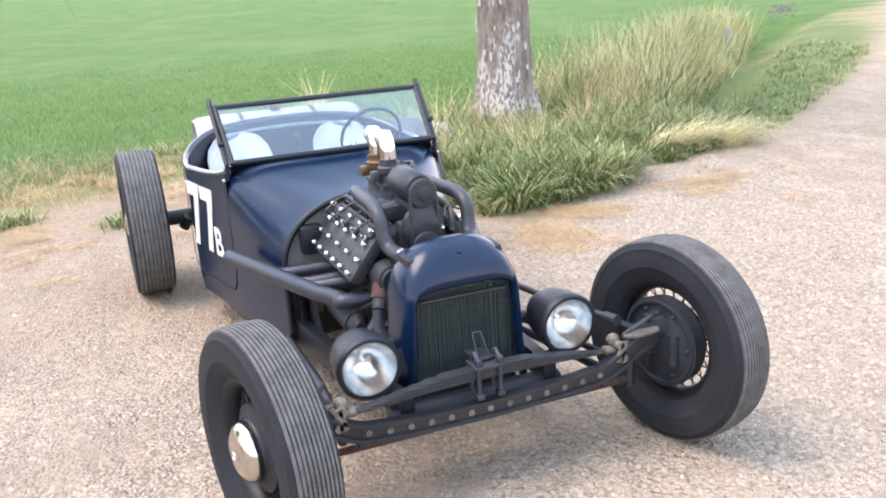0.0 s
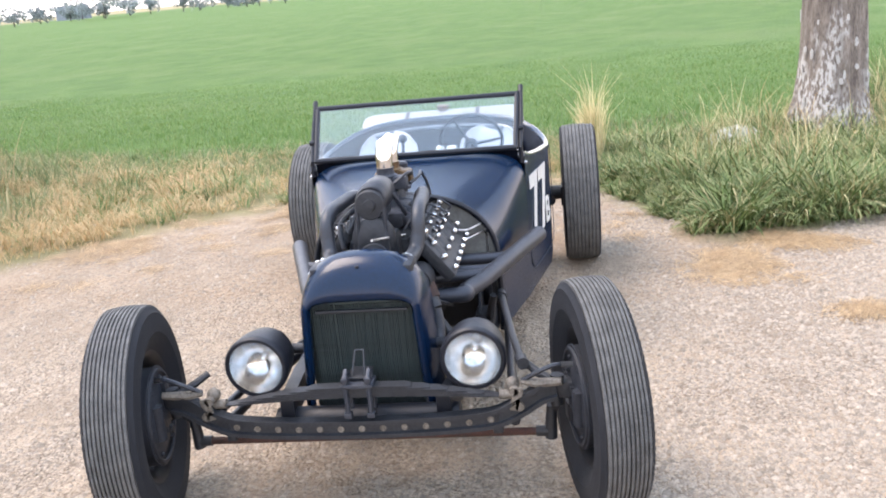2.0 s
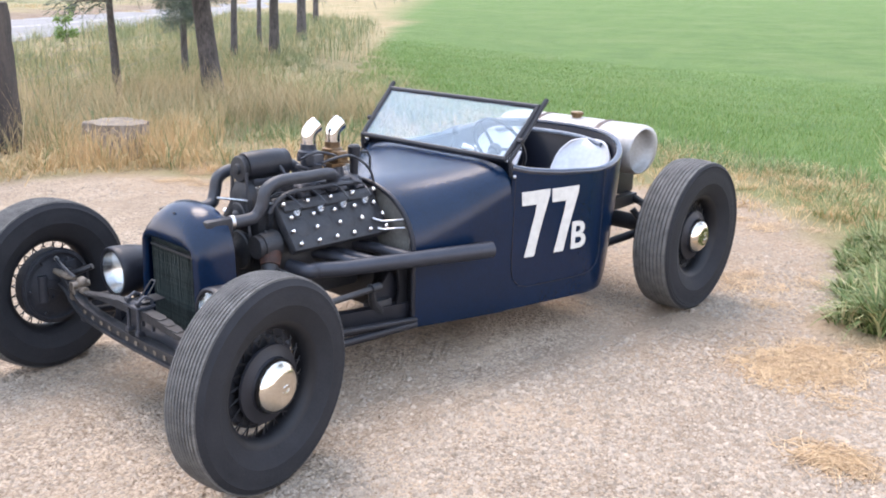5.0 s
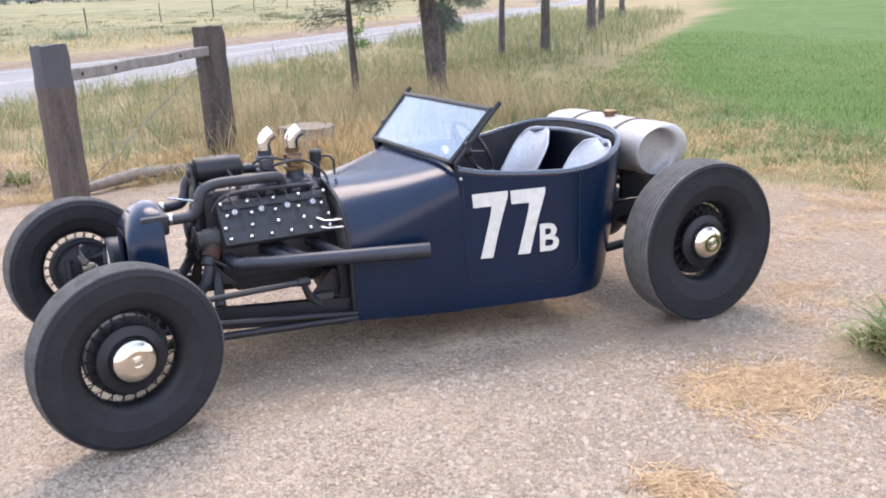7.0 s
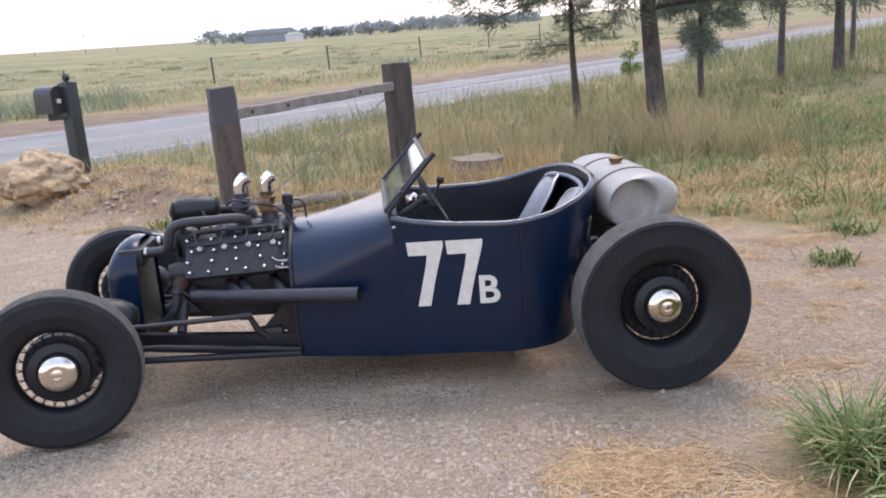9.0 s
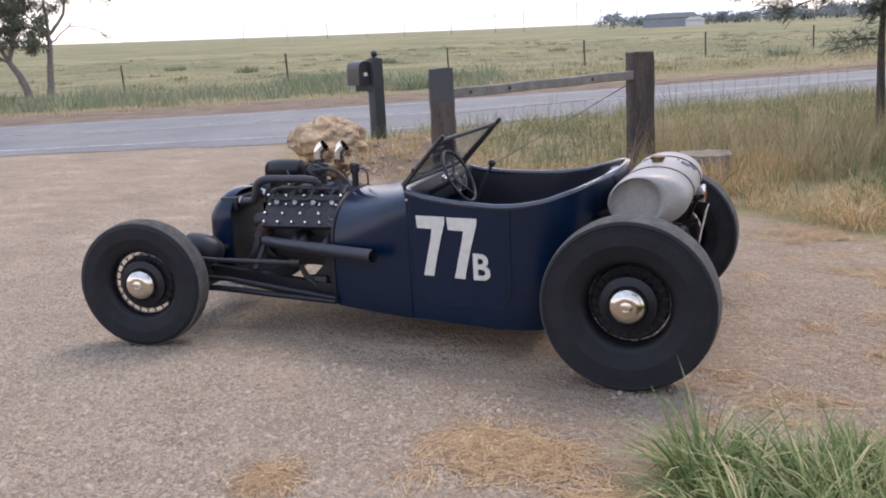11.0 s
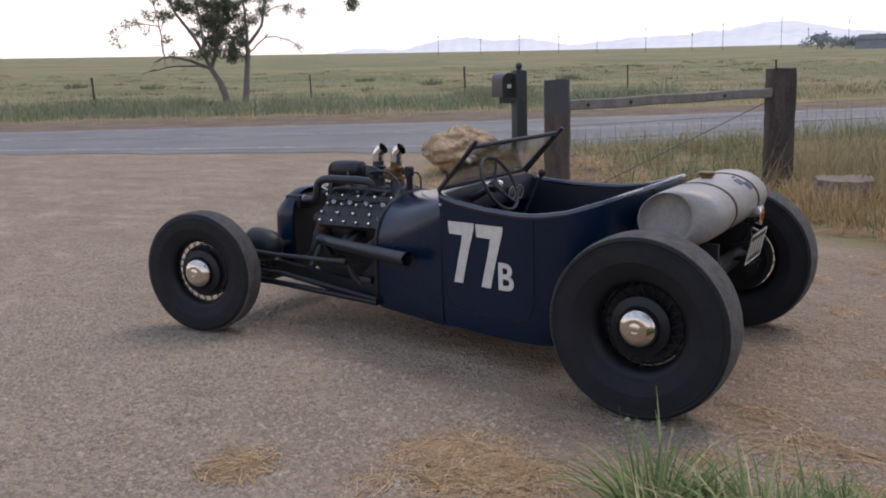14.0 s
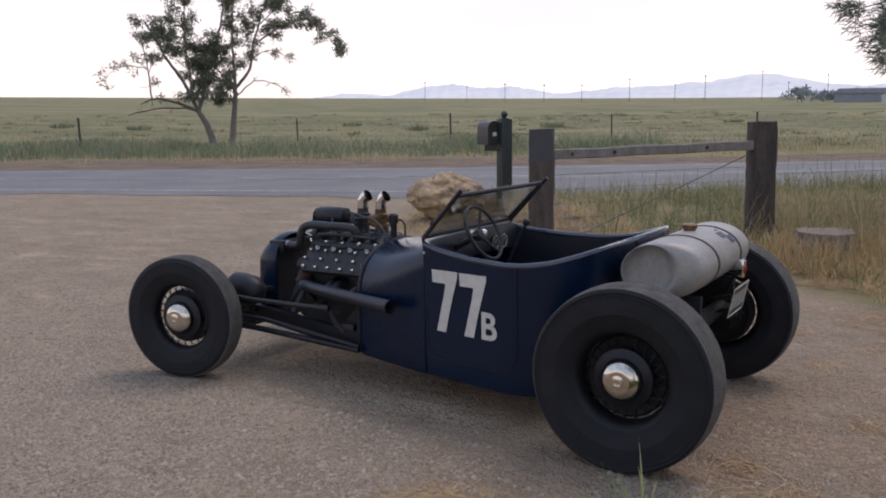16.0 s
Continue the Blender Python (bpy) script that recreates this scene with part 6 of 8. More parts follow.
def rough_post(sh, x, y, top, w, d, rz, seed, lean=(0, 0), bottom=-0.05, jag=0.012):
    """A hewn timber: a bevelled square section with uneven faces and a worn top."""
    r = random.Random(seed)
    rings = []
    n = 14
    for i in range(n):
        f = i / (n - 1)
        z = bottom + (top - bottom) * f
        sc = 1 - (0.05 if i == n - 1 else 0) + r.uniform(-0.02, 0.02)
        ring = []
        for k in range(16):
            a = 2 * math.pi * k / 16
            c, s = math.cos(a), math.sin(a)
            px = math.copysign(abs(c) ** 0.35, c) * w / 2 * sc + r.uniform(-jag, jag) * 0.6
            py = math.copysign(abs(s) ** 0.35, s) * d / 2 * sc + r.uniform(-jag, jag) * 0.6
            q = radians(rz)
            ring.append((x + px * math.cos(q) - py * math.sin(q) + lean[0] * f, y + px * math.sin(q) + py * math.cos(q) + lean[1] * f, z + (r.uniform(-0.012, 0.004) if i == n - 1 else 0)))
        rings.append(ring)
    sh.rings(rings)
    return sh


PA, PB = Vector((-0.085, -3.90, 0)), Vector((-1.80, -5.90, 0))
brace = thing("fence_brace", PA.x, PA.y, 0, "weathered timber brace of two thick posts and a rail", "fence")
binv = brace.matrix_world.inverted()


def bpart(name, sh, m_, label="", parent=None):
    o = part(name, sh, m_, parent or brace, label)
    o.matrix_parent_inverse = binv
    return o


bpart("post", rough_post(Shape(), PA.x, PA.y, 1.365, 0.25, 0.24, 20, 1, (0.0, 0.0)), POSTWOOD, "thick brown weathered gate post with a grey-coated top")
bpart("post", rough_post(Shape(), PB.x, PB.y, 1.41, 0.27, 0.26, 35, 2, (0.02, -0.02)), WOODDARK, "thick dark weathered gate post")
rail = Shape()
ra_, rb_ = PA + Vector((0, 0, 1.10)), PB + Vector((0, 0, 1.16))
d_ = (rb_ - ra_).normalized()
SQ = [(-1, -0.7), (-0.8, -1), (0.8, -1), (1, -0.8), (1, 0.8), (0.75, 1), (-0.75, 1), (-1, 0.75)]
rail.rings([[ra_ + d_ * t + Vector((0, 0, 0.05 * v + 0.004 * math.sin(t * 7))) + d_.cross(Vector((0, 0, 1))) * (0.042 * u + 0.003 * math.sin(t * 4)) for u, v in SQ] for t in np.linspace(0.1, (rb_ - ra_).length - 0.08, 14)])
bpart("rail", rail, RAILWOOD, "grey weathered square rail")
for t in (0.32, 0.80, 1.90):
    c = ra_ + d_ * t + d_.cross(Vector((0, 0, 1))) * 0.034
    kn = Shape().ball(tuple(c), 0.024, 10, 8)
    bpart("knot", kn, WOODDARK, "", None)
dw = Shape().tube([PB + Vector((0.08, 0.09, 1.08)), PA + Vector((-0.1, -0.1, 0.16))], 0.006, 5)
bpart("brace_wire", dw, WIRE, "twisted diagonal brace wire")


def wire_fence(name, pts, heights, posts, label, mesh_step=None):
    f = thing(name, pts[0][0], pts[0][1], 0, label, "fence", group="wire fences")
    inv = f.matrix_world.inverted()

    def fp(nm, sh, mt):
        o = part(nm, sh, mt, f)
        o.matrix_parent_inverse = inv
        if nm == "stay_wire":
            tagged(o, kind="stuff")
    for h in heights:
        fp("wire", Shape().tube([(x, y, gz1(x, y) + h) for x, y in pts], 0.002 if mesh_step else 0.0026, 4), WIRE)
    if mesh_step:
        a, b = Vector(pts[0]), Vector(pts[-1])
        n = int((b - a).length / mesh_step)
        sh = Shape()
        for i in range(1, n):
            p = a.lerp(b, i / n)
            g_ = gz1(p.x, p.y)
            sh.tube([(p.x, p.y, g_ + heights[0]), (p.x, p.y, g_ + heights[-1])], 0.0014, 4)
        fp("stay_wire", sh, WIRE)
    for (x, y, h, r) in posts:
        g_ = gz1(x, y)
        fp("post", Shape().tube([(x, y, g_ - 0.1), (x + 0.02, y, g_ + h * 0.5), (x + 0.03, y + 0.01, g_ + h)], r, 7), WOODDARK)
    return f


wire_fence("wire_fence", [(PA.x - 0.1, PA.y - 0.1), (PB.x + 0.1, PB.y + 0.1)], [0.15, 0.3, 0.45, 0.6, 0.75, 0.9], [], "sagging woven wire between the brace posts", 0.16)
wire_fence("wire_fence", [(PB.x - 0.1, PB.y - 0.1), (-4.3, -9.0)], [0.15, 0.3, 0.45, 0.6, 0.8, 1.0], [], "woven wire fence beneath the pines", 0.2)
wire_fence("wire_fence", [(-4.3, -9.0), (-7.6, -12.6), (-16, -21)], [0.2, 0.4, 0.6, 0.8, 1.0], [], "woven wire fence running off beside the road")

# far fence across the road
fposts = []
for x, y in [(51.0, -13.0), (43.7, -19.2), (36.4, -25.4), (26.8, -31.4), (20.3, -36.1), (13.8, -42.5), (7.6, -49.6), (1.1, -57.2), (-5.8, -67.3)] + [(-12.5 - 6.4 * k, -76 - 9 * k) for k in range(6)]:
    fposts.append((x, y, rnd.uniform(1.45, 1.7), rnd.choice((0.04, 0.05, 0.055))))
wire_fence("wire_fence", [(x, y) for x, y, _, _ in fposts], [0.5, 0.85, 1.2], fposts, "old wire fence with thin leaning posts across the road")


def mailbox(x, y):
    t = thing("mailbox", x, y, gz1(x, y), "black domed mailbox on a dark post with a ball finial", "mailbox")
    post = Shape().box((0, 0, 0.64), (0.19, 0.19, 1.46), None, 0.012)
    part("post", post, POSTPAINT, t, "dark painted square post")
    fn = Shape().lathe([(0.08, 0), (0.085, 0.02), (0.05, 0.03), (0.03, 0.05)], pose(0, 0, 1.36), 16)
    fn.ball((0, 0, 1.445), 0.055, 14, 10)
    part("finial", fn, POSTPAINT, t, "round ball finial")
    arm = Shape().box((0.08, -0.085, 0.91), (0.40, 0.15, 0.10), pose(0, 0, 0, 0, 0, -46), 0.01)
    part("arm", arm, POSTPAINT, t)
    bx = Shape()
    ring0 = [(-0.12, 0.0)] + [(-0.12 * math.cos(q), 0.26 + 0.12 * math.sin(q)) for q in np.linspace(0, math.pi, 15)] + [(0.12, 0.0)]
    bx.rings([[(0.175 + v0, u - 0.185, 0.96 + w0) for v0, w0 in ring0] for u in (-0.19, -0.17, 0.14, 0.16)])
    b = part("box", bx, MAILPAINT, t, "black domed box", 40)
    dr_ = Shape().prism([(y_ * 1.03, z_ * 1.02) for y_, z_ in ring0], Matrix(((1, 0, 0, 0.175), (0, 0, 1, -0.025), (0, 1, 0, 0.955), (0, 0, 0, 1))), 0.012)
    part("door", dr_, MAILPAINT, b)
    lb_ = Shape().box((0.175, -0.010, 1.13), (0.07, 0.004, 0.06))
    part("label_plate", lb_, PLATEBAR, b, "small pale plate")
    return t


mb = mailbox(2.80, -8.62)
mb.matrix_world = pose(2.80, -8.62, gz1(2.80, -8.62), 0, 0, 58)


def rock(name, x, y, r, squash, material, label, seed, facets=4):
    bm = bmesh.new()
    bmesh.ops.create_icosphere(bm, subdivisions=5, radius=1.0)
    rr_ = random.Random(seed)
    off = Vector((rr_.uniform(0, 50), rr_.uniform(0, 50), rr_.uniform(0, 50)))
    for v in bm.verts:
        p = v.co.normalized()
        d = 1 + 0.26 * noise.noise(p * 1.5 + off) + 0.16 * noise.noise(p * 3.4 + off) + 0.07 * noise.noise(p * 8 + off)
        cell = 0.035 * abs(noise.noise(p * 5 + off)) + 0.03 * noise.noise(p * 17 + off) + 0.018 * noise.noise(p * 34 + off)
        crag = 0.10 * abs(noise.noise(p * 2.6 + off * 2)) - 0.05 * abs(noise.noise(p * 6.5 - off))
        wide = 1.10 - 0.34 * max(-0.3, p.z)
        v.co = Vector((p.x * squash[0] * wide, p.y * squash[1] * wide, p.z * squash[2])) * (r * (d + cell + crag))
    me = bpy.data.meshes.new(name)
    bm.to_mesh(me)
    bm.free()
    me.materials.append(material)
    smooth_by_angle(me, 42)
    low = min(v.co.z for v in me.vertices)
    o = new(name, me)
    o.matrix_world = pose(x, y, gz1(x, y) - low * 0.62, 0, 0, seed * 40)
    return tagged(o, label, "rock")


rock("boulder", 2.60, -6.5, 0.385, (1.18, 1.0, 0.82), BOULDER, "large rough tan sandstone boulder beside the drive", 5)
rock("rock", -6.2, 2.35, 0.24, (1.3, 0.8, 0.34), PALEROCK, "pale flat rock half hidden in the grass", 8)


def stump(x, y, r, h, label, seed):
    t = thing("tree_stump", x, y, gz1(x, y), label, "stump")
    rr_ = random.Random(seed)
    ph = [rr_.uniform(0.88, 1.12) for _ in range(24)]
    sh = Shape()
    sh.rings([[(r * k * ph[j] * (1 + 0.04 * rr_.uniform(-1, 1)) * math.cos(2 * math.pi * j / 24), r * k * ph[j] * math.sin(2 * math.pi * j / 24), z) for j in range(24)] for z, k in ((-0.05, 1.3), (0.03, 1.18), (0.12, 1.05), (h * 0.6, 1.0), (h * 0.9, 0.98), (h, 0.97))])
    part("trunk", sh, BARK, t)
    tp = Shape().rings([[(r * k * ph[j] * math.cos(2 * math.pi * j / 24), r * k * ph[j] * math.sin(2 * math.pi * j / 24), h + z + 0.008 * rr_.uniform(-1, 1)) for j in range(24)] for k, z in ((0.96, 0.001), (0.7, 0.008), (0.35, 0.004), (0.02, 0.006))], cap=False)
    part("cut_face", tp, STUMPTOP, t, "pale dry sawn face")


stump(-2.58, -5.2, 0.30, 0.31, "low grey sawn tree stump in dry grass", 4)
lg = Shape().tube([(-1.35, -5.0, 0.06), (-0.7, -4.75, 0.10), (-0.25, -4.5, 0.07)], [0.05, 0.06, 0.045], 10)
log = part("fallen_log", lg, WOODGREY, None, "grey weathered fallen log by the fence")
tagged(log, category="log")
sp_ = Shape().box((0, 0, 0.22), (0.09, 0.09, 0.6), None, 0.01)
spo = part("marker_post", sp_, BLUEPOST, None, "short faded grey marker post in tall grass")
tagged(spo, category="post")
spo.matrix_world = pose(-11.3, 10.4, gz1(-11.3, 10.4), 2, 3, 20)

# ---- trees ----
def leaf_cloud(name, centres, dirs, n_each, spread, length, width, material, parent, label):
    """Small flat leaves or needles scattered round many twig ends."""
    c = np.repeat(np.asarray(centres, float), n_each, 0)
    d0 = np.repeat(np.asarray(dirs, float), n_each, 0)
    n = len(c)
    off = rng.normal(0, 1, (n, 3))
    off *= (spread * rng.uniform(0.1, 1, n) ** 0.6 / (np.linalg.norm(off, axis=1) + 1e-9))[:, None]
    p = c + off
    d = d0 * 0.8 + rng.normal(0, 0.65, (n, 3))
    d /= np.linalg.norm(d, axis=1)[:, None]
    s = np.cross(d, rng.normal(0, 1, (n, 3)))
    s /= np.linalg.norm(s, axis=1)[:, None] + 1e-9
    L = (length * rng.uniform(0.6, 1.2, n))[:, None]
    w = (width * rng.uniform(0.7, 1.2, n))[:, None] / 2
    co = np.stack([p, p + d * L * 0.5 + s * w, p + d * L, p + d * L * 0.5 - s * w], 1).reshape(-1, 3)
    k = np.arange(n)[:, None] * 4
    ob = new(name, mesh_arrays(name, co, (k + [0, 1, 2, 3]).ravel(), np.arange(n) * 4, material))
    ob.parent = parent
    return tagged(ob, label)


def pine(x, y, h, r, crown, reach, seed, limbs, extra=(), tuft=40, slant=(0.0, 0.0), label="dark pine tree with drooping lower branches"):
    """Long-needled pine: bare lower trunk, drooping limbs with tufts of needles."""
    q = random.Random(seed)
    t = thing("pine_tree", x, y, gz1(x, y), label, "tree", group="pines along the road")
    tr_ = Shape()
    lean = (q.uniform(-0.25, 0.25), q.uniform(-0.25, 0.25))
    pts = [(lean[0] * f * f + slant[0] * h * f + 0.03 * math.sin(5 * f + seed), lean[1] * f * f + slant[1] * h * f, -0.1 + (h + 0.1) * f) for f in np.linspace(0, 1, 12)]
    tr_.tube(pts, [r * (1.25 if i == 0 else 1) * (1 - 0.85 * i / 11) + 0.01 for i in range(12)], 12)
    part("trunk", tr_, PINEBARK, t)
    lm, cs, ds = Shape(), [], []
    spec = [(crown + (h - crown) * (k / limbs) ** 0.9, q.uniform(0, 2 * math.pi), reach * (1 - 0.75 * k / limbs) * q.uniform(0.7, 1.1)) for k in range(limbs)] + list(extra)
    for z, a, L in spec:
        f = min(1, z / h)
        o = Vector((lean[0] * f * f + slant[0] * z, lean[1] * f * f + slant[1] * z, z))
        rise = q.uniform(-0.12, 0.12) if z > 2.1 else 0.13
        path = []
        for k in range(7):
            u = k / 6
            path.append(o + Vector((math.cos(a) * L * u, math.sin(a) * L * u, L * (rise * u - 0.16 * u * u))) + Vector((q.uniform(-1, 1), q.uniform(-1, 1), q.uniform(-1, 1))) * 0.04 * u * L)
        lm.tube(path, [max(0.006, r * 0.28 * (1 - 0.85 * k / 6)) for k in range(7)], 6)
        for k in range(2, 7):
            for _ in range(2 + (L > 1.2)):
                e = path[k] + Vector((q.uniform(-1, 1), q.uniform(-1, 1), q.uniform(-0.5, 0.5))) * 0.22 * L ** 0.5
                lm.tube([path[k], path[k].lerp(e, 0.6) + Vector((0, 0, 0.02)), e], [0.009, 0.006, 0.004], 4)
                cs.append(tuple(e))
                ds.append(tuple((e - path[k - 1]).normalized()))
        cs.append(tuple(path[6]))
        ds.append((math.cos(a), math.sin(a), 0))
    tagged(part("branchwork", lm, PINEBARK, t), kind="stuff")
    leaf_cloud("needles", cs, ds, tuft, 0.16, 0.19, 0.013, NEEDLE, t, "dark green needle tufts")
    return t


pine(-4.62, -9.15, 2.7, 0.06, 1.35, 0.6, 11, 8, (), 30, label="young thin pine beside the fence")
pine(-5.62, -8.2, 7.0, 0.14, 2.35, 2.0, 12, 24, [(2.45, radians(20), 2.7), (2.7, radians(45), 2.4), (2.5, radians(170), 2.2), (2.35, radians(-10), 2.3), (2.9, radians(60), 2.6), (2.45, radians(-60), 2.2), (2.4, radians(120), 1.8), (2.75, radians(5), 2.5), (3.1, radians(30), 2.6), (3.0, radians(150), 2.4), (2.6, radians(195), 2.0), (3.2, radians(80), 2.4), (2.55, radians(35), 3.0), (2.6, radians(70), 2.8), (2.7, radians(100), 2.6), (2.5, radians(140), 2.5), (2.85, radians(20), 3.0), (2.65, radians(-25), 2.6), (1.8, radians(158), 2.8), (2.0, radians(140), 2.5), (1.95, radians(60), 1.8), (2.05, radians(165), 2.7), (3.3, radians(-8), 3.1), (3.2, radians(10), 3.05), (3.6, radians(0), 3.2)], 78, (0.0, -0.16), label="tall pine with long low branches over the fence")
pine(-8.1, -13.0, 4.6, 0.06, 1.0, 1.05, 13, 34, (), 64, label="bushy young pine with a low dense crown")
pine(-10.9, -15.4, 6.0, 0.075, 2.1, 1.7, 14, 20, (), 60)
pine(-12.8, -16.4, 8.0, 0.125, 2.5, 2.5, 15, 24, [(2.6, radians(40), 2.5), (2.6, radians(-150), 2.5), (2.5, radians(80), 2.2), (2.5, radians(0), 2.4), (2.8, radians(120), 2.4), (2.9, radians(20), 2.6), (1.98, radians(160), 2.3), (1.95, radians(-25), 2.3), (2.05, radians(10), 2.2), (2.05, radians(130), 2.2)])
pine(-15.9, -21.4, 6.5, 0.07, 2.3, 1.8, 16, 16)
pine(-19.5, -23.8, 8.0, 0.17, 2.4, 2.4, 17, 22)
pine(-24.2, -29.6, 7.5, 0.14, 2.4, 2.3, 18, 18)
pine(-31, -37, 8.0, 0.16, 2.4, 2.4, 19, 18)


def old_trunk(x, y):
    """The big light-barked tree behind the car; only its lower trunk is seen."""
    t = thing("tree", x, y, gz1(x, y), "large tree with thick pale flaking bark in tall grass", "tree")
    q = random.Random(21)
    ph = [q.uniform(0, 6.28) for _ in range(6)]
    rings = []
    for i in range(26):
        z = -0.1 + 5.4 * i / 25
        rad = 0.285 + 0.14 * math.exp(-max(z, 0) / 0.28) - 0.018 * z
        ring = []
        for k in range(72):
            a = 2 * math.pi * k / 72
            ridge = 0.010 * abs(math.sin(8 * a + ph[0] + 0.5 * math.sin(z * 1.3))) + 0.010 * math.sin(17 * a + ph[1] + 1.2 * math.sin(z * 2.1))
            cleft = -0.055 * math.exp(-((((a - 4.15 + math.pi) % (2 * math.pi)) - math.pi) / 0.16) ** 2)
            knob = 0.012 * noise.noise(Vector((math.cos(a) * 2.5, math.sin(a) * 2.5, z * 3)))
            rr_ = rad + ridge + cleft + knob + 0.05 * math.exp(-max(z, 0) / 0.25) * math.sin(5 * a + ph[2])
            ring.append((rr_ * math.cos(a) - 0.02 * z, rr_ * math.sin(a) + 0.015 * z, z))
        rings.append(ring)
    part("trunk", Shape().rings(rings), OLDBARK, t, angle=60)
    # flakes of pale bark
    fk = Shape()
    for _ in range(120):
        a, z = radians(q.choice((q.gauss(-68, 16), q.gauss(12, 18), q.gauss(75, 20), q.uniform(90, 260)))), q.uniform(0.25, 4.6)
        rad = 0.302 + 0.14 * math.exp(-z / 0.28) - 0.018 * z
        c = Vector((rad * math.cos(a) - 0.02 * z, rad * math.sin(a) + 0.015 * z, z))
        u, up = Vector((-math.sin(a), math.cos(a), 0)), Vector((0, 0, 1))
        w_, h_ = q.uniform(0.008, 0.026), q.uniform(0.012, 0.06)
        o_ = Vector((math.cos(a), math.sin(a), 0)) * 0.006
        pts = [c + u * w_ * q.uniform(0.5, 1) * sx + up * h_ * q.uniform(0.6, 1) * sz for sx, sz in ((-1, -0.7), (0, -1), (1, -0.6), (0.8, 0.8), (0, 1), (-0.9, 0.6))]
        fk.rings([[p - o_ for p in pts], [p + o_ for p in pts]])
    tagged(part("flaking_bark", fk, PALEBARK, t, "pale grey bark flakes"), kind="stuff")
    lm, cs, ds = Shape(), [], []
    for k in range(7):
        a, z = k * 0.9 + 0.4, 3.9 + 0.2 * k
        o = Vector((-0.02 * z, 0.015 * z, z))
        L = q.uniform(2.5, 3.8)
        path = [o + Vector((math.cos(a) * L * u, math.sin(a) * L * u, L * (0.75 * u - 0.15 * u * u))) for u in np.linspace(0, 1, 7)]
        lm.tube(path, [0.13 * (1 - 0.8 * i / 6) for i in range(7)], 8)
        for i in range(2, 7):
            for _ in range(4):
                e = path[i] + Vector((q.uniform(-1, 1), q.uniform(-1, 1), q.uniform(-0.3, 0.9)))
                lm.tube([path[i], e], [0.03, 0.008], 5)
                cs.append(tuple(e))
                ds.append(tuple((e - path[i]).normalized()))
    tagged(part("branchwork", lm, BARK, t), kind="stuff")
    leaf_cloud("leaves", cs, ds, 110, 0.5, 0.09, 0.05, LEAF, t, "green leaves")



old_trunk(-6.3, 3.25)


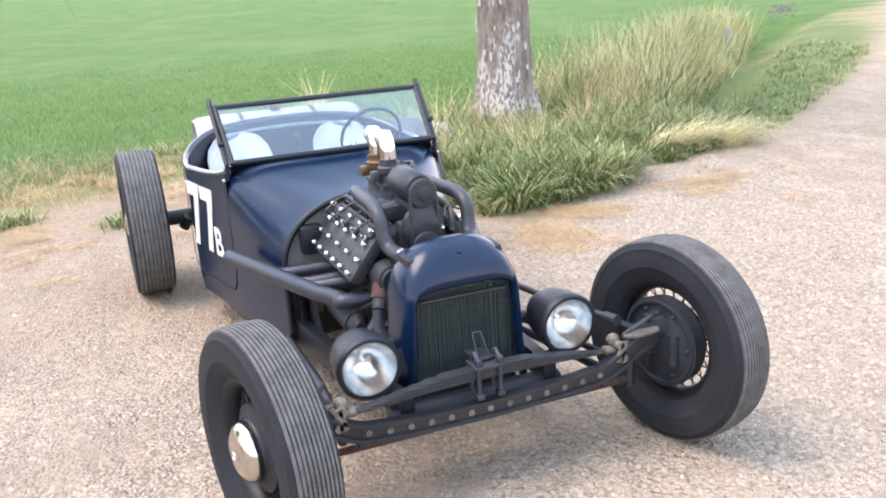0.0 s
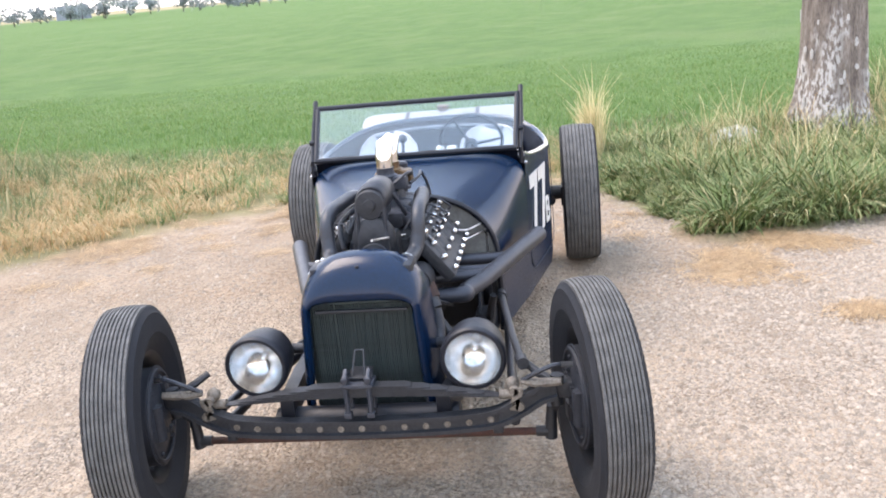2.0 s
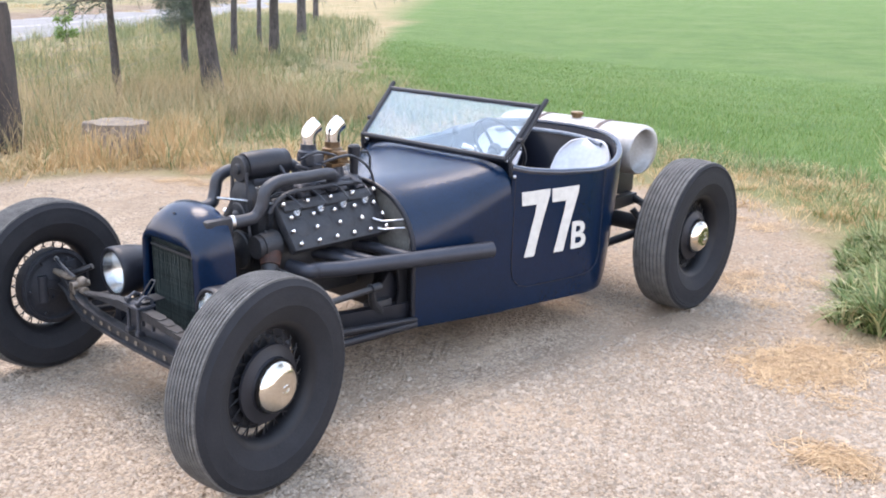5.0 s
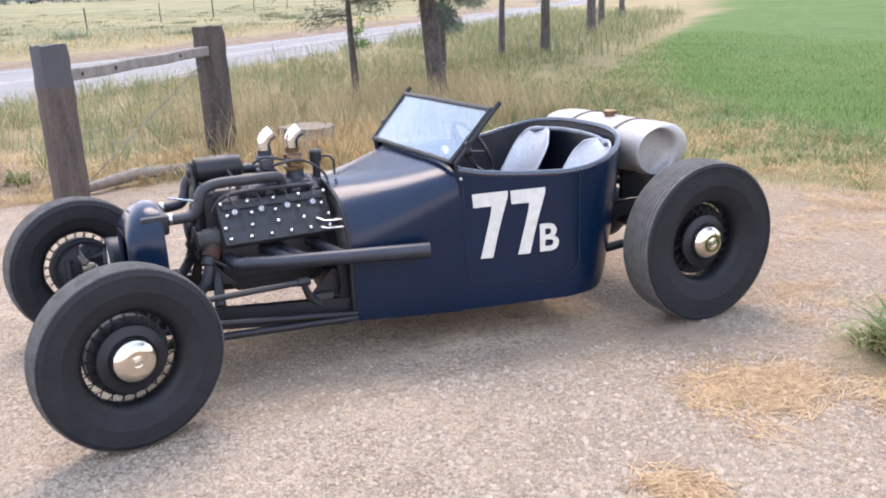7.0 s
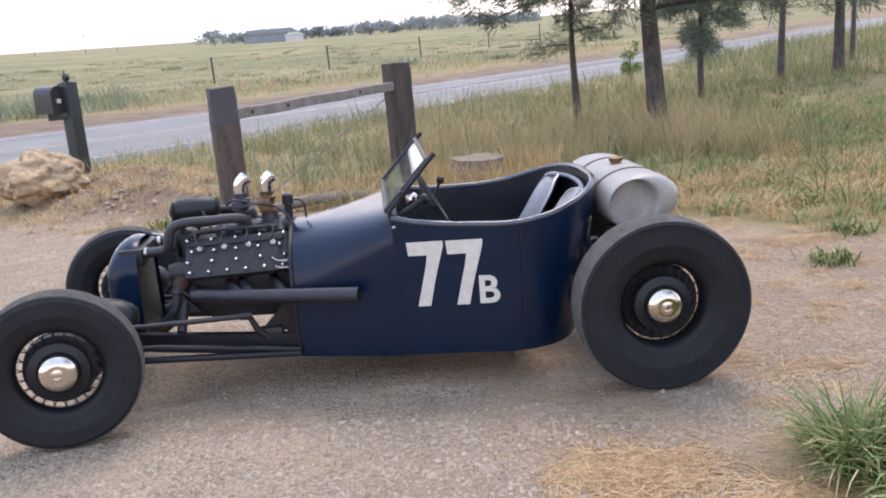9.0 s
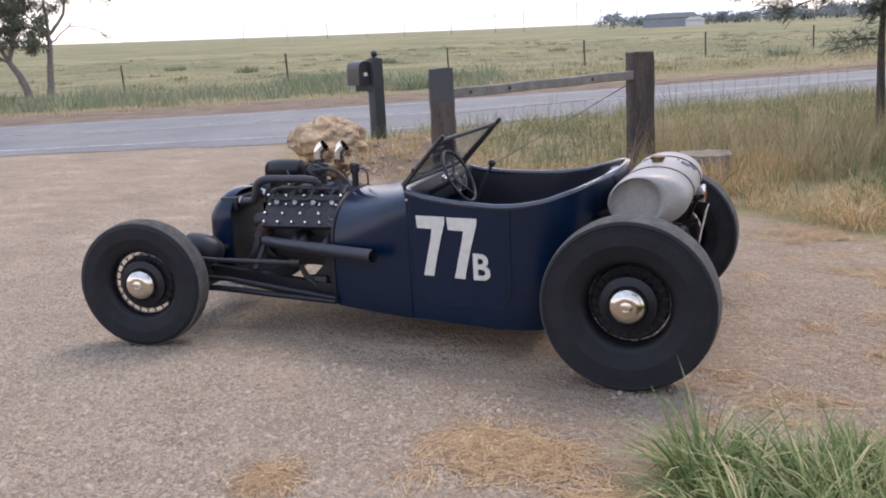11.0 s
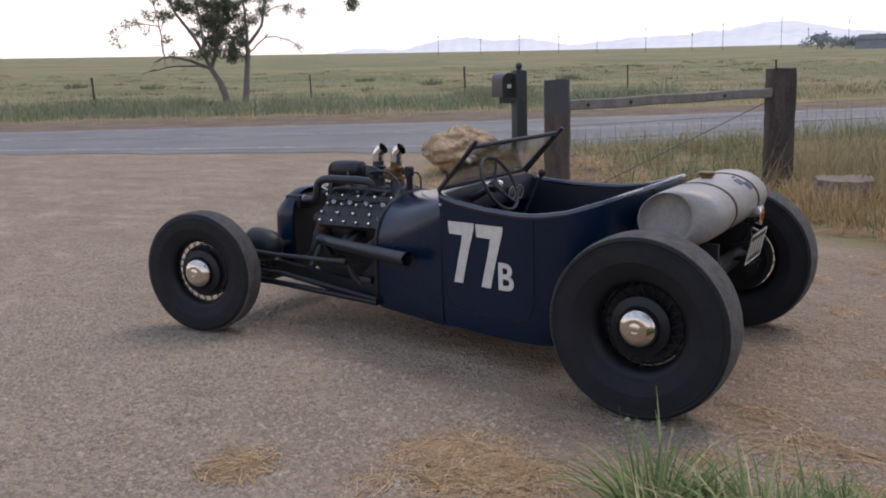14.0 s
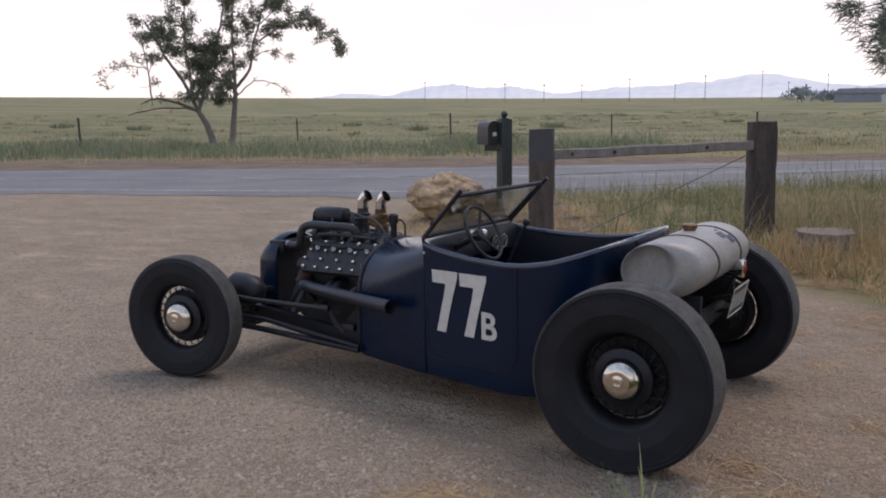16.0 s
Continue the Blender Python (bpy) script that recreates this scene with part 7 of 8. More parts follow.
def roadside_tree(x, y, name_label):
    """Two-stemmed, sparse tree across the road, with bare low boughs."""
    t = thing("tree", x, y, gz1(x, y), name_label, "tree")
    q = random.Random(31)
    wood, cs, ds = Shape(), [], []
    left, deep = Vector((0.702, 0.712, 0)), Vector((-0.712, 0.702, 0))     # along the road and across it

    def twig(p, d, L, r, leafy, depth=0):
        path = [p]
        for k in range(3):
            d = (d + Vector((q.uniform(-1, 1), q.uniform(-1, 1), q.uniform(-0.8, 0.5))) * 0.3).normalized()
            path.append(path[-1] + d * L / 3)
        wood.tube(path, [r, r * 0.8, r * 0.6, r * 0.35], 5)
        if depth < 1:
            for k in (1, 2, 3):
                twig(path[k], (d + Vector((q.uniform(-1, 1), q.uniform(-1, 1), q.uniform(-0.6, 0.6))) * 0.9).normalized(), L * q.uniform(0.4, 0.7), r * 0.55, leafy, depth + 1)
        for k in (2, 3):
            if q.random() < leafy:
                cs.append(tuple(path[k]))
                ds.append(tuple((d - Vector((0, 0, 0.6))).normalized()))

    def limb(pts, r, leafy, every=0.34, first=0.25, reach=0.75, swing=0.35):
        off = q.uniform(-swing, swing)
        n = len(pts)
        line = curve_pts([left * u + deep * (off * i / (n - 1) * 2) + Vector((0, 0, z)) for i, (u, z) in enumerate(pts)], 6)
        m = len(line)
        line = [p + Vector((q.uniform(-1, 1), q.uniform(-1, 1), q.uniform(-1, 1))) * 0.03 for p in line]
        wood.tube(line, [max(0.012, r * (1 - 0.75 * i / (m - 1))) for i in range(m)], 8)
        gone = 0.0
        for i in range(1, m):
            gone += (line[i] - line[i - 1]).length
            if i / m > first and gone > every:
                gone = 0.0
                d = (line[i] - line[i - 1]).normalized()
                for _ in range(2):
                    nd = (d * 0.5 + Vector((q.uniform(-1, 1), q.uniform(-1, 1), q.uniform(-0.5, 0.9)))).normalized()
                    twig(line[i], nd, reach * q.uniform(0.5, 1.2), 0.018, leafy)

    wood.tube([left * 0.41 + Vector((0, 0, -0.2)), left * 0.55 + Vector((0, 0, 0.6)), left * 0.75 + Vector((0, 0, 1.2)), left * 1.18 + Vector((0, 0, 1.95))], [0.21, 0.18, 0.155, 0.12], 10)
    wood.tube([left * -0.45 + Vector((0, 0, -0.2)), left * -0.6 + Vector((0, 0, 1.3)), left * -0.77 + Vector((0, 0, 2.85))], [0.18, 0.15, 0.115], 10)
    # bare low boughs
    limb([(1.18, 1.9), (2.0, 2.05), (3.3, 2.0), (4.65, 1.7)], 0.065, 0.0, 1.2, 0.4, 0.5)
    limb([(1.2, 1.95), (2.5, 2.4), (3.3, 2.5), (3.9, 2.25)], 0.09, 0.08, 0.6, 0.4, 0.6)
    limb([(3.4, 2.5), (3.45, 3.5), (3.6, 4.8), (3.85, 5.8)], 0.045, 0.22, 0.5, 0.2, 0.7)
    limb([(3.5, 4.0), (4.3, 4.15), (5.1, 3.95), (5.6, 3.4)], 0.025, 0.15, 0.5, 0.2, 0.6)
    limb([(-0.8, 2.6), (-1.7, 3.4), (-2.6, 3.3), (-3.6, 2.8)], 0.04, 0.03, 0.7, 0.3, 0.5)
    limb([(-1.75, 4.6), (-2.6, 5.0), (-3.7, 4.6)], 0.03, 0.15, 0.6, 0.3, 0.5)
    # leafy limbs
    limb([(1.15, 1.9), (1.9, 3.5), (2.7, 4.7), (3.0, 5.4), (3.5, 6.3)], 0.10, 0.85, 0.3, 0.42)
    limb([(2.7, 4.7), (2.3, 5.6), (2.4, 6.6)], 0.05, 0.85, 0.3, 0.2)
    limb([(1.1, 1.9), (0.7, 3.5), (0.1, 5.4), (-0.3, 7.0), (-0.1, 9.2)], 0.10, 0.75)
    limb([(1.4, 2.4), (1.5, 4.2), (1.65, 5.8), (1.5, 7.8)], 0.07, 0.6, 0.4)
    limb([(1.2, 2.0), (0.8, 2.8), (0.3, 3.3), (-0.1, 2.5)], 0.05, 0.9, 0.24, 0.15)
    limb([(1.3, 2.2), (1.4, 3.0), (1.0, 3.9), (0.7, 4.6)], 0.05, 0.9, 0.26, 0.15)
    limb([(-0.77, 2.8), (-0.75, 4.2), (-0.7, 6.0), (-1.0, 8.8)], 0.095, 0.65)
    limb([(-0.77, 2.9), (-0.2, 3.7), (0.5, 4.4), (0.9, 5.2)], 0.06, 0.9, 0.26, 0.2)
    limb([(-0.75, 3.0), (-1.5, 4.0), (-1.8, 5.4), (-2.4, 7.2), (-3.0, 8.8)], 0.09, 0.7, 0.34, 0.35)
    limb([(-1.8, 5.3), (-2.9, 6.0), (-4.2, 6.55), (-5.0, 6.3), (-6.1, 5.1)], 0.045, 0.8, 0.36, 0.15, 0.5, 0.2)
    limb([(-2.0, 6.2), (-2.8, 6.9), (-3.6, 7.6)], 0.04, 0.8, 0.34, 0.2)
    tagged(part("branchwork", wood, GREYBARK, t), kind="stuff")
    leaf_cloud("leaves", cs, ds, 30, 0.27, 0.17, 0.06, LEAF, t, "sparse narrow dark leaves")


def sapling(x, y):
    t = thing("sapling", x, y, gz1(x, y), "slender pale green leafy sapling beneath the pines", "sapling")
    q = random.Random(77)
    st, cs, ds = Shape(), [], []
    st.tube([(0, 0, -0.05), (0.02, 0.01, 0.5), (0.0, 0.03, 1.15)], [0.012, 0.009, 0.004], 6)
    for k in range(16):
        z, a = q.uniform(0.25, 1.15), q.uniform(0, 6.28)
        e = Vector((0.2 * math.cos(a), 0.2 * math.sin(a), z + 0.12))
        st.tube([(0.01, 0.01, z), e], [0.005, 0.002], 4)
        cs += [tuple(e), tuple(e * 0.6 + Vector((0, 0, z * 0.4)))]
        ds += [(math.cos(a), math.sin(a), 0.3)] * 2
    part("stem", st, PINEBARK, t)
    leaf_cloud("leaves", cs, ds, 26, 0.10, 0.09, 0.035, G_FIELD, t, "pale green leaves")


sapling(-8.36, -18.7)
roadside_tree(30.0, -29.2, "sparse two-stemmed tree with bare low boughs beside the far fence")

# ---- grass and gravel ----
def scatter(n, box, keep, clump=0.0):
    """Random points in a box where keep(x, y) is positive, gathered into clumps if wished."""
    p = np.column_stack([rng.uniform(box[0], box[1], n), rng.uniform(box[2], box[3], n)])
    if clump:
        w = wave(p[:, 0], p[:, 1], 3.1, 4.0) + 0.7 * wave(p[:, 0], p[:, 1], 8.7, 1.0)
        p = p[rng.uniform(-1, 1, n) * 1.2 < w * clump + (1 - clump) * 1.2]
    return p[keep(p[:, 0], p[:, 1]) > 0]


def tufts(n, box, keep, per, radius):
    """Blades grouped in tussocks."""
    c = scatter(n, box, keep)
    c = np.repeat(c, per, 0)
    return c + rng.normal(0, radius, c.shape)


p = scatter(26000, (-9.5, -4.3, -9, 1.6), lambda x, y: np.minimum(1.1 - np.abs(signed(FIELD_EDGE, x, y) + 0.7), -signed(GRAVEL_EDGE, x, y) + 0.25), 0.6)
blades("dry_margin_grass", p, rng.uniform(0.03, 0.11, len(p)), rng.uniform(0.004, 0.008, len(p)), rng.uniform(0.5, 1.3, len(p)), G_DRY, "short dry tan grass edging the drive")
isl = lambda x, y: signed(ISLAND_EDGE, x, y) + 0.12 * wave(x, y, 4)
p = scatter(3600, (-12, -2.7, 0.6, 12), lambda x, y: isl(x, y) - 0.08)
p = p[rng.uniform(0, 1, len(p)) < np.clip(1.35 - np.hypot(p[:, 0] + 3.5, p[:, 1] - 2.2) / 9, 0.35, 1)]
lawn = (p[:, 0] + p[:, 1] > 0.25) & (p[:, 1] > 4.2)
clumps("ditch_lawn", p[lawn], 30, 0.12, rng.uniform(0.09, 0.2, lawn.sum()), 0.010, (0.6, 2.2), G_MARGIN, "short rough grass between the ditch and the drive")
p = p[~lawn & ~((np.abs(p[:, 0] + p[:, 1] + 0.2) < 0.45) & (p[:, 1] > 7))]
clumps("island_grass", p, 30, 0.07, rng.uniform(0.24, 0.52, len(p)) * (1 + 0.3 * wave(p[:, 0], p[:, 1], 4.1, 2.0)) * np.clip(isl(p[:, 0], p[:, 1]) / 0.7, 0.4, 1), 0.011, (0.6, 2.3), G_LUSH, "lush long arching green grass round the big tree", (0.15, -0.2))
p = scatter(1950, (-4.8, -2.7, 0.9, 4.4), lambda x, y: isl(x, y) - 0.06)
clumps("island_grass", p, 34, 0.06, rng.uniform(0.20, 0.38, len(p)) * (1 + 0.25 * wave(p[:, 0], p[:, 1], 4.1, 2.0)) * np.where((p[:, 1] > 1.65) & (p[:, 1] < 3.1) & (p[:, 0] > -3.75), 1.22, np.clip(isl(p[:, 0], p[:, 1]) / 0.4, 0.5, 1)), 0.0135, (0.7, 2.6), G_LUSH, "lush long arching green grass at the edge of the drive", (0.1, -0.1))
p = scatter(420, (-12, -3.2, 0.8, 12), lambda x, y: np.minimum(np.minimum(isl(x, y) - 0.5, -0.7 - x - y), -3.9 - x))
clumps("island_dry_grass", p, 16, 0.10, rng.uniform(0.4, 0.8, len(p)), 0.006, (0.4, 1.7), G_PALE, "dry straw-coloured grass leaning among the green", (0.4, -0.2))
p = np.linspace((-4.0, 3.45), (-3.95, 4.35), 12) + rng.normal(0, 0.05, (12, 2))
clumps("flopped_tuft", p, 60, 0.07, rng.uniform(0.45, 0.75, len(p)), 0.006, (1.9, 2.9), G_PALE, "pale dry tuft flopped over the gravel edge", (0.4, 2.2))
p = tufts(230, (-12, -4.3, 0.8, 13), lambda x, y: np.minimum(isl(x, y) - 0.6, -0.6 - x - y), 14, 0.16)
blades("island_seed_heads", p, rng.uniform(0.3, 0.8, len(p)), rng.uniform(0.004, 0.008, len(p)), rng.uniform(0.1, 0.9, len(p)), G_DRY, "tall dry straw-coloured grass stems")
f = rng.uniform(0, 1, 420)
p = np.column_stack([-6.6 - 8.0 * f, 4.6 + 8.6 * f]) + rng.normal(0, 0.55, (420, 2))
p = p[p[:, 0] + p[:, 1] < -0.6]
pale = rng.uniform(0, 1, len(p)) < 0.45
clumps("tall_ditch_grass", p[~pale], 26, 0.12, rng.uniform(0.6, 1.05, (~pale).sum()), 0.010, (0.15, 1.2), G_LUSH, "tall green grass standing along the ditch")
clumps("tall_dry_grass", p[pale], 26, 0.12, rng.uniform(0.55, 1.0, pale.sum()), 0.008, (0.15, 1.3), G_PALE, "tall golden dry grass standing along the ditch")
p = np.repeat(rng.normal(0, 0.09, (9, 2)) + np.array([-5.75, 0.98]), 26, 0) + rng.normal(0, 0.022, (234, 2))
blades("tall_tuft", p, np.repeat(rng.uniform(0.5, 1.05, 9), 26) * rng.uniform(0.75, 1.05, 234), 0.010, rng.uniform(0.04, 0.42, 234), G_PALE, "one tall pale yellow tuft of dry grass")
p = tufts(700, (-18, -7, 8, 22), lambda x, y: np.minimum(signed(ISLAND_EDGE, x, y) + 0.4, -0.9 - x - y), 26, 0.13)
blades("ditch_grass", p, rng.uniform(0.4, 0.95, len(p)), rng.uniform(0.007, 0.013, len(p)), rng.uniform(0.1, 0.6, len(p)), G_MIX, "tall mixed grass along the ditch")

fld = lambda x, y: signed(FIELD_EDGE, x, y) + 0.3 * wave(x, y, 2.4)
p = scatter(230000, (-24, -6.2, -22, 12), fld, 0.3)
p = p[rng.uniform(0, 1, len(p)) < np.clip(1.25 - (-p[:, 0] - 6) / 16, 0.12, 1)]
blades("field_grass", p, rng.uniform(0.05, 0.12, len(p)) * (1 + 0.3 * wave(p[:, 0], p[:, 1], 0.9)), rng.uniform(0.006, 0.012, len(p)), rng.uniform(0.3, 0.9, len(p)), G_FIELD, "short bright green field grass")
edge = lambda x, y: 0.9 - np.abs(signed(FIELD_EDGE, x, y) - 0.15)
p = scatter(30000, (-11, -5.4, -12, 2.2), lambda x, y: np.minimum(edge(x, y), -signed(GRAVEL_EDGE, x, y)), 0.5)
blades("field_margin_grass", p, rng.uniform(0.05, 0.17, len(p)), rng.uniform(0.005, 0.010, len(p)), rng.uniform(0.3, 1.0, len(p)), G_MIX, "uneven grass margin between the drive and the field")

vrg = lambda x, y: signed(VERGE_EDGE, x, y) + 0.15 * wave(x, y, 3)
p = tufts(1500, (-14, 4.5, -20, -2), lambda x, y: np.minimum(vrg(x, y) - 0.1, np.where((x < -6.2) & (x - y > -2.4) & (signed(FIELD_EDGE, x, y) > -1.5), -1, 1)), 26, 0.10)
c = scatter(3400, (-34, 4.5, -44, -3.5), lambda x, y: np.minimum(np.minimum(vrg(x, y) - 0.15, -signed(BANK, x, y)), np.minimum(-signed(FIELD_EDGE, x, y) - 0.7, lane_away(x, y) - 0.9)))
clumps("verge_tussocks", c, 17, 0.14, rng.uniform(0.3, 0.75, len(c)) * (1 + 0.35 * wave(c[:, 0], c[:, 1], 1.1, 1.0)), 0.010, (0.2, 1.9), G_MIX, "tall grey-green tussocks beneath the pines")
c = scatter(900, (-6.6, 0.4, -7.6, -2.6), lambda x, y: np.minimum(np.minimum(vrg(x, y) - 0.1, -signed(BANK, x, y)), 1.6 + 0.8 * wave(x, y, 1.4, 2.0) - vrg(x, y)))
clumps("dry_tussocks", c, 26, 0.12, rng.uniform(0.18, 0.40, len(c)), 0.007, (1.2, 3.0), G_DRY, "orange-tan dry tussocks by the fence and stump")
c = scatter(620, (-0.4, 4.2, -9.6, -4.2), lambda x, y: np.minimum(signed(BANK, x, y) + 0.25, wave(x, y, 2.2, 1.0) + 0.5))
clumps("bank_grass", c, 22, 0.10, rng.uniform(0.10, 0.26, len(c)), 0.006, (1.0, 2.8), G_DRY, "dry tan grass matted over the earth bank")
c = scatter(800, (-16, -5.2, -17, -2.0), lambda x, y: np.minimum(np.minimum(vrg(x, y) - 0.9, wave(x, y, 0.9, 4.0) + 0.25), lane_away(x, y) - 0.8))
clumps("green_tussocks", c, 24, 0.13, rng.uniform(0.18, 0.42, len(c)), 0.010, (0.5, 2.2), G_LUSH, "green grass tussocks between the pines and the field")
c = scatter(420, (-6.6, -1.6, -9.2, -5.2), lambda x, y: np.minimum(vrg(x, y) - 0.5, wave(x, y, 1.3, 6.0) + 0.7))
clumps("golden_stalks", c, 20, 0.13, rng.uniform(0.35, 0.85, len(c)), 0.006, (0.1, 1.1), G_TAN, "tall golden-brown dry grass stalks behind the fence")
yy = p[:, 1] + 0.25 * p[:, 0]
near = np.clip((yy + 6.5) / 2.5, 0, 1)
keep = rng.uniform(0, 1, len(p)) > 0.25 * near
p, near = p[keep], near[keep]
dry = rng.uniform(0, 1, len(p)) < 0.18 + 0.62 * near
edge_f = np.clip(-signed(FIELD_EDGE, p[:, 0], p[:, 1]) / 3.0, 0.25, 1)
hh = rng.uniform(0.14, 0.5, len(p)) * (1 - 0.45 * near) * edge_f
in_bank = (signed(BANK, p[:, 0], p[:, 1]) > 0.1) & (rng.uniform(0, 1, len(p)) < 0.86)
p, dry, hh = p[~in_bank], dry[~in_bank], hh[~in_bank]
blades("verge_grass", p[~dry], hh[~dry], rng.uniform(0.004, 0.009, (~dry).sum()), rng.uniform(0.2, 1.1, (~dry).sum()), G_MIX, "tall mixed verge grass under the pines")
blades("dry_verge_grass", p[dry], hh[dry], rng.uniform(0.004, 0.009, dry.sum()), rng.uniform(0.4, 1.4, dry.sum()), G_DRY, "matted dry tan grass by the fence")
p = tufts(1300, (-40, -12, -55, -14), vrg, 12, 0.25)
blades("far_verge_grass", p, rng.uniform(0.3, 0.7, len(p)), rng.uniform(0.015, 0.03, len(p)), rng.uniform(0.1, 0.6, len(p)), G_MIX, "tall grass under the farther pines")
p = tufts(90, (-3.6, -1.9, -6.2, -4.5), lambda x, y: 0.75 - np.hypot(x + 2.7, y + 5.1), 26, 0.08)
blades("stump_grass", p, rng.uniform(0.2, 0.5, len(p)), rng.uniform(0.005, 0.009, len(p)), rng.uniform(0.1, 0.9, len(p)), G_DRY, "dry tan tussocks round the stump")

beyond = lambda x, y: signed(ROAD_FAR + [(-900, -900), (900, -900), (900, 600)], x, y)
p = tufts(17000, (-30, 60, -60, 20), lambda x, y: np.minimum(np.minimum(beyond(x, y) - 7.0 + 1.6 * wave(x, y, 0.7), 20 - beyond(x, y) + 6 * wave(x, y, 0.25)), wave(x, y, 0.45, 2.0) + 0.5 * wave(x, y, 1.3, 5.0) + 1.0), 16, 0.4)
bearing = np.degrees(np.arctan2(p[:, 1] - 4.5, p[:, 0] + 2)) + 2.5 * wave(p[:, 0], p[:, 1], 0.3, 1.0)
weedy = rng.uniform(0, 1, len(p)) < np.clip((bearing + 77) / 5, 0.06, 1)
pale_p = p[~weedy][::2]
blades("far_tan_grass", pale_p, rng.uniform(0.08, 0.30, len(pale_p)), rng.uniform(0.014, 0.03, len(pale_p)), rng.uniform(0.3, 1.1, len(pale_p)), G_TAN, "pale tan grass between the far shoulder and the fence")
p = p[weedy]
blades("far_roadside_grass", p, rng.uniform(0.12, 0.85, len(p)) * (1 + 0.55 * wave(p[:, 0], p[:, 1], 0.45, 2.0)), rng.uniform(0.014, 0.03, len(p)), rng.uniform(0.2, 1.0, len(p)), G_DARK, "dark green weeds along the far fence")
p = tufts(2200, (-30, 55, -60, 14), lambda x, y: np.minimum(beyond(x, y) - 3.4 + 1.5 * wave(x, y, 0.8), 8.5 - beyond(x, y)), 14, 0.25)
blades("far_dry_grass", p, rng.uniform(0.1, 0.42, len(p)), rng.uniform(0.014, 0.03, len(p)), rng.uniform(0.2, 1.0, len(p)), G_TAN, "dry grass along the far shoulder")
c = scatter(700, (-70, 140, -140, 60), lambda x, y: np.minimum(beyond(x, y) - 9, 110 - beyond(x, y)))
p = np.repeat(c, 40, 0) + rng.normal(0, 0.42, (len(c) * 40, 2))
blades("sage_tufts", p, rng.uniform(0.08, 0.32, len(p)), rng.uniform(0.03, 0.06, len(p)), rng.uniform(0.1, 0.9, len(p)), G_SAGE, "low grey-green sagebrush on the plain", "bushes")
c = scatter(24000, (-60, 120, -120, 50), lambda x, y: np.minimum(beyond(x, y) - 13 + 3 * wave(x, y, 0.3), 95 - beyond(x, y)))
p = np.repeat(c, 5, 0) + rng.normal(0, 0.18, (len(c) * 5, 2))
blades("plain_grass", p, rng.uniform(0.04, 0.13, len(p)), rng.uniform(0.02, 0.05, len(p)), rng.uniform(0.1, 0.8, len(p)), G_KHAKI, "dry khaki bunch grass on the open plain")
c = scatter(70, (-40, 90, -90, 40), lambda x, y: np.minimum(beyond(x, y) - 8, 60 - beyond(x, y)))
clumps("weed_bushes", c, 190, 1.0, rng.uniform(0.35, 0.85, len(c)), 0.05, (0.4, 1.6), G_DARK, "dark green weedy bushes beyond the road", category="bushes")

mrg = lambda x, y: np.minimum(np.minimum(-signed(GRAVEL_EDGE, x, y) + 0.35 * wave(x, y, 2.6, 1.0) - 0.25, 3.4 + signed(FIELD_EDGE, x, y) + 0.5 * wave(x, y, 1.7)), 0.6 - signed(FIELD_EDGE, x, y))
p = scatter(2500, (-10.5, -3.6, -9.5, 0.9), mrg)
rim_d = -signed(GRAVEL_EDGE, p[:, 0], p[:, 1]) + 0.35 * wave(p[:, 0], p[:, 1], 1.9, 2.0)
tan_ = rng.uniform(0, 1, len(p)) < np.clip(0.85 - 0.4 * rim_d, 0.22, 0.85)
ln_ = rng.uniform(0.10, 0.26, len(p)) * (1 + 0.45 * wave(p[:, 0], p[:, 1], 2.3, 3.0))
clumps("margin_tufts", p[~tan_], 22, 0.07, ln_[~tan_], 0.008, (0.6, 2.2), G_MARGIN, "tufted green grass between the drive and the field")
clumps("margin_dry_tufts", p[tan_], 20, 0.08, ln_[tan_], 0.007, (1.0, 2.6), G_DRY, "matted dry tan grass at the edge of the drive")
p = np.concatenate([rng.normal(0, 0.07, (120, 2)) + np.array(c) for c in ((-5.1, -2.65), (-4.36, -0.86), (-4.9, -1.6), (0.75, -4.45), (0.3, -5.0))])
blades("low_weeds", p, rng.uniform(0.05, 0.17, len(p)), rng.uniform(0.008, 0.016, len(p)), rng.uniform(0.5, 1.5, len(p)), G_LUSH, "small dark green weeds on the gravel edge", "weeds")

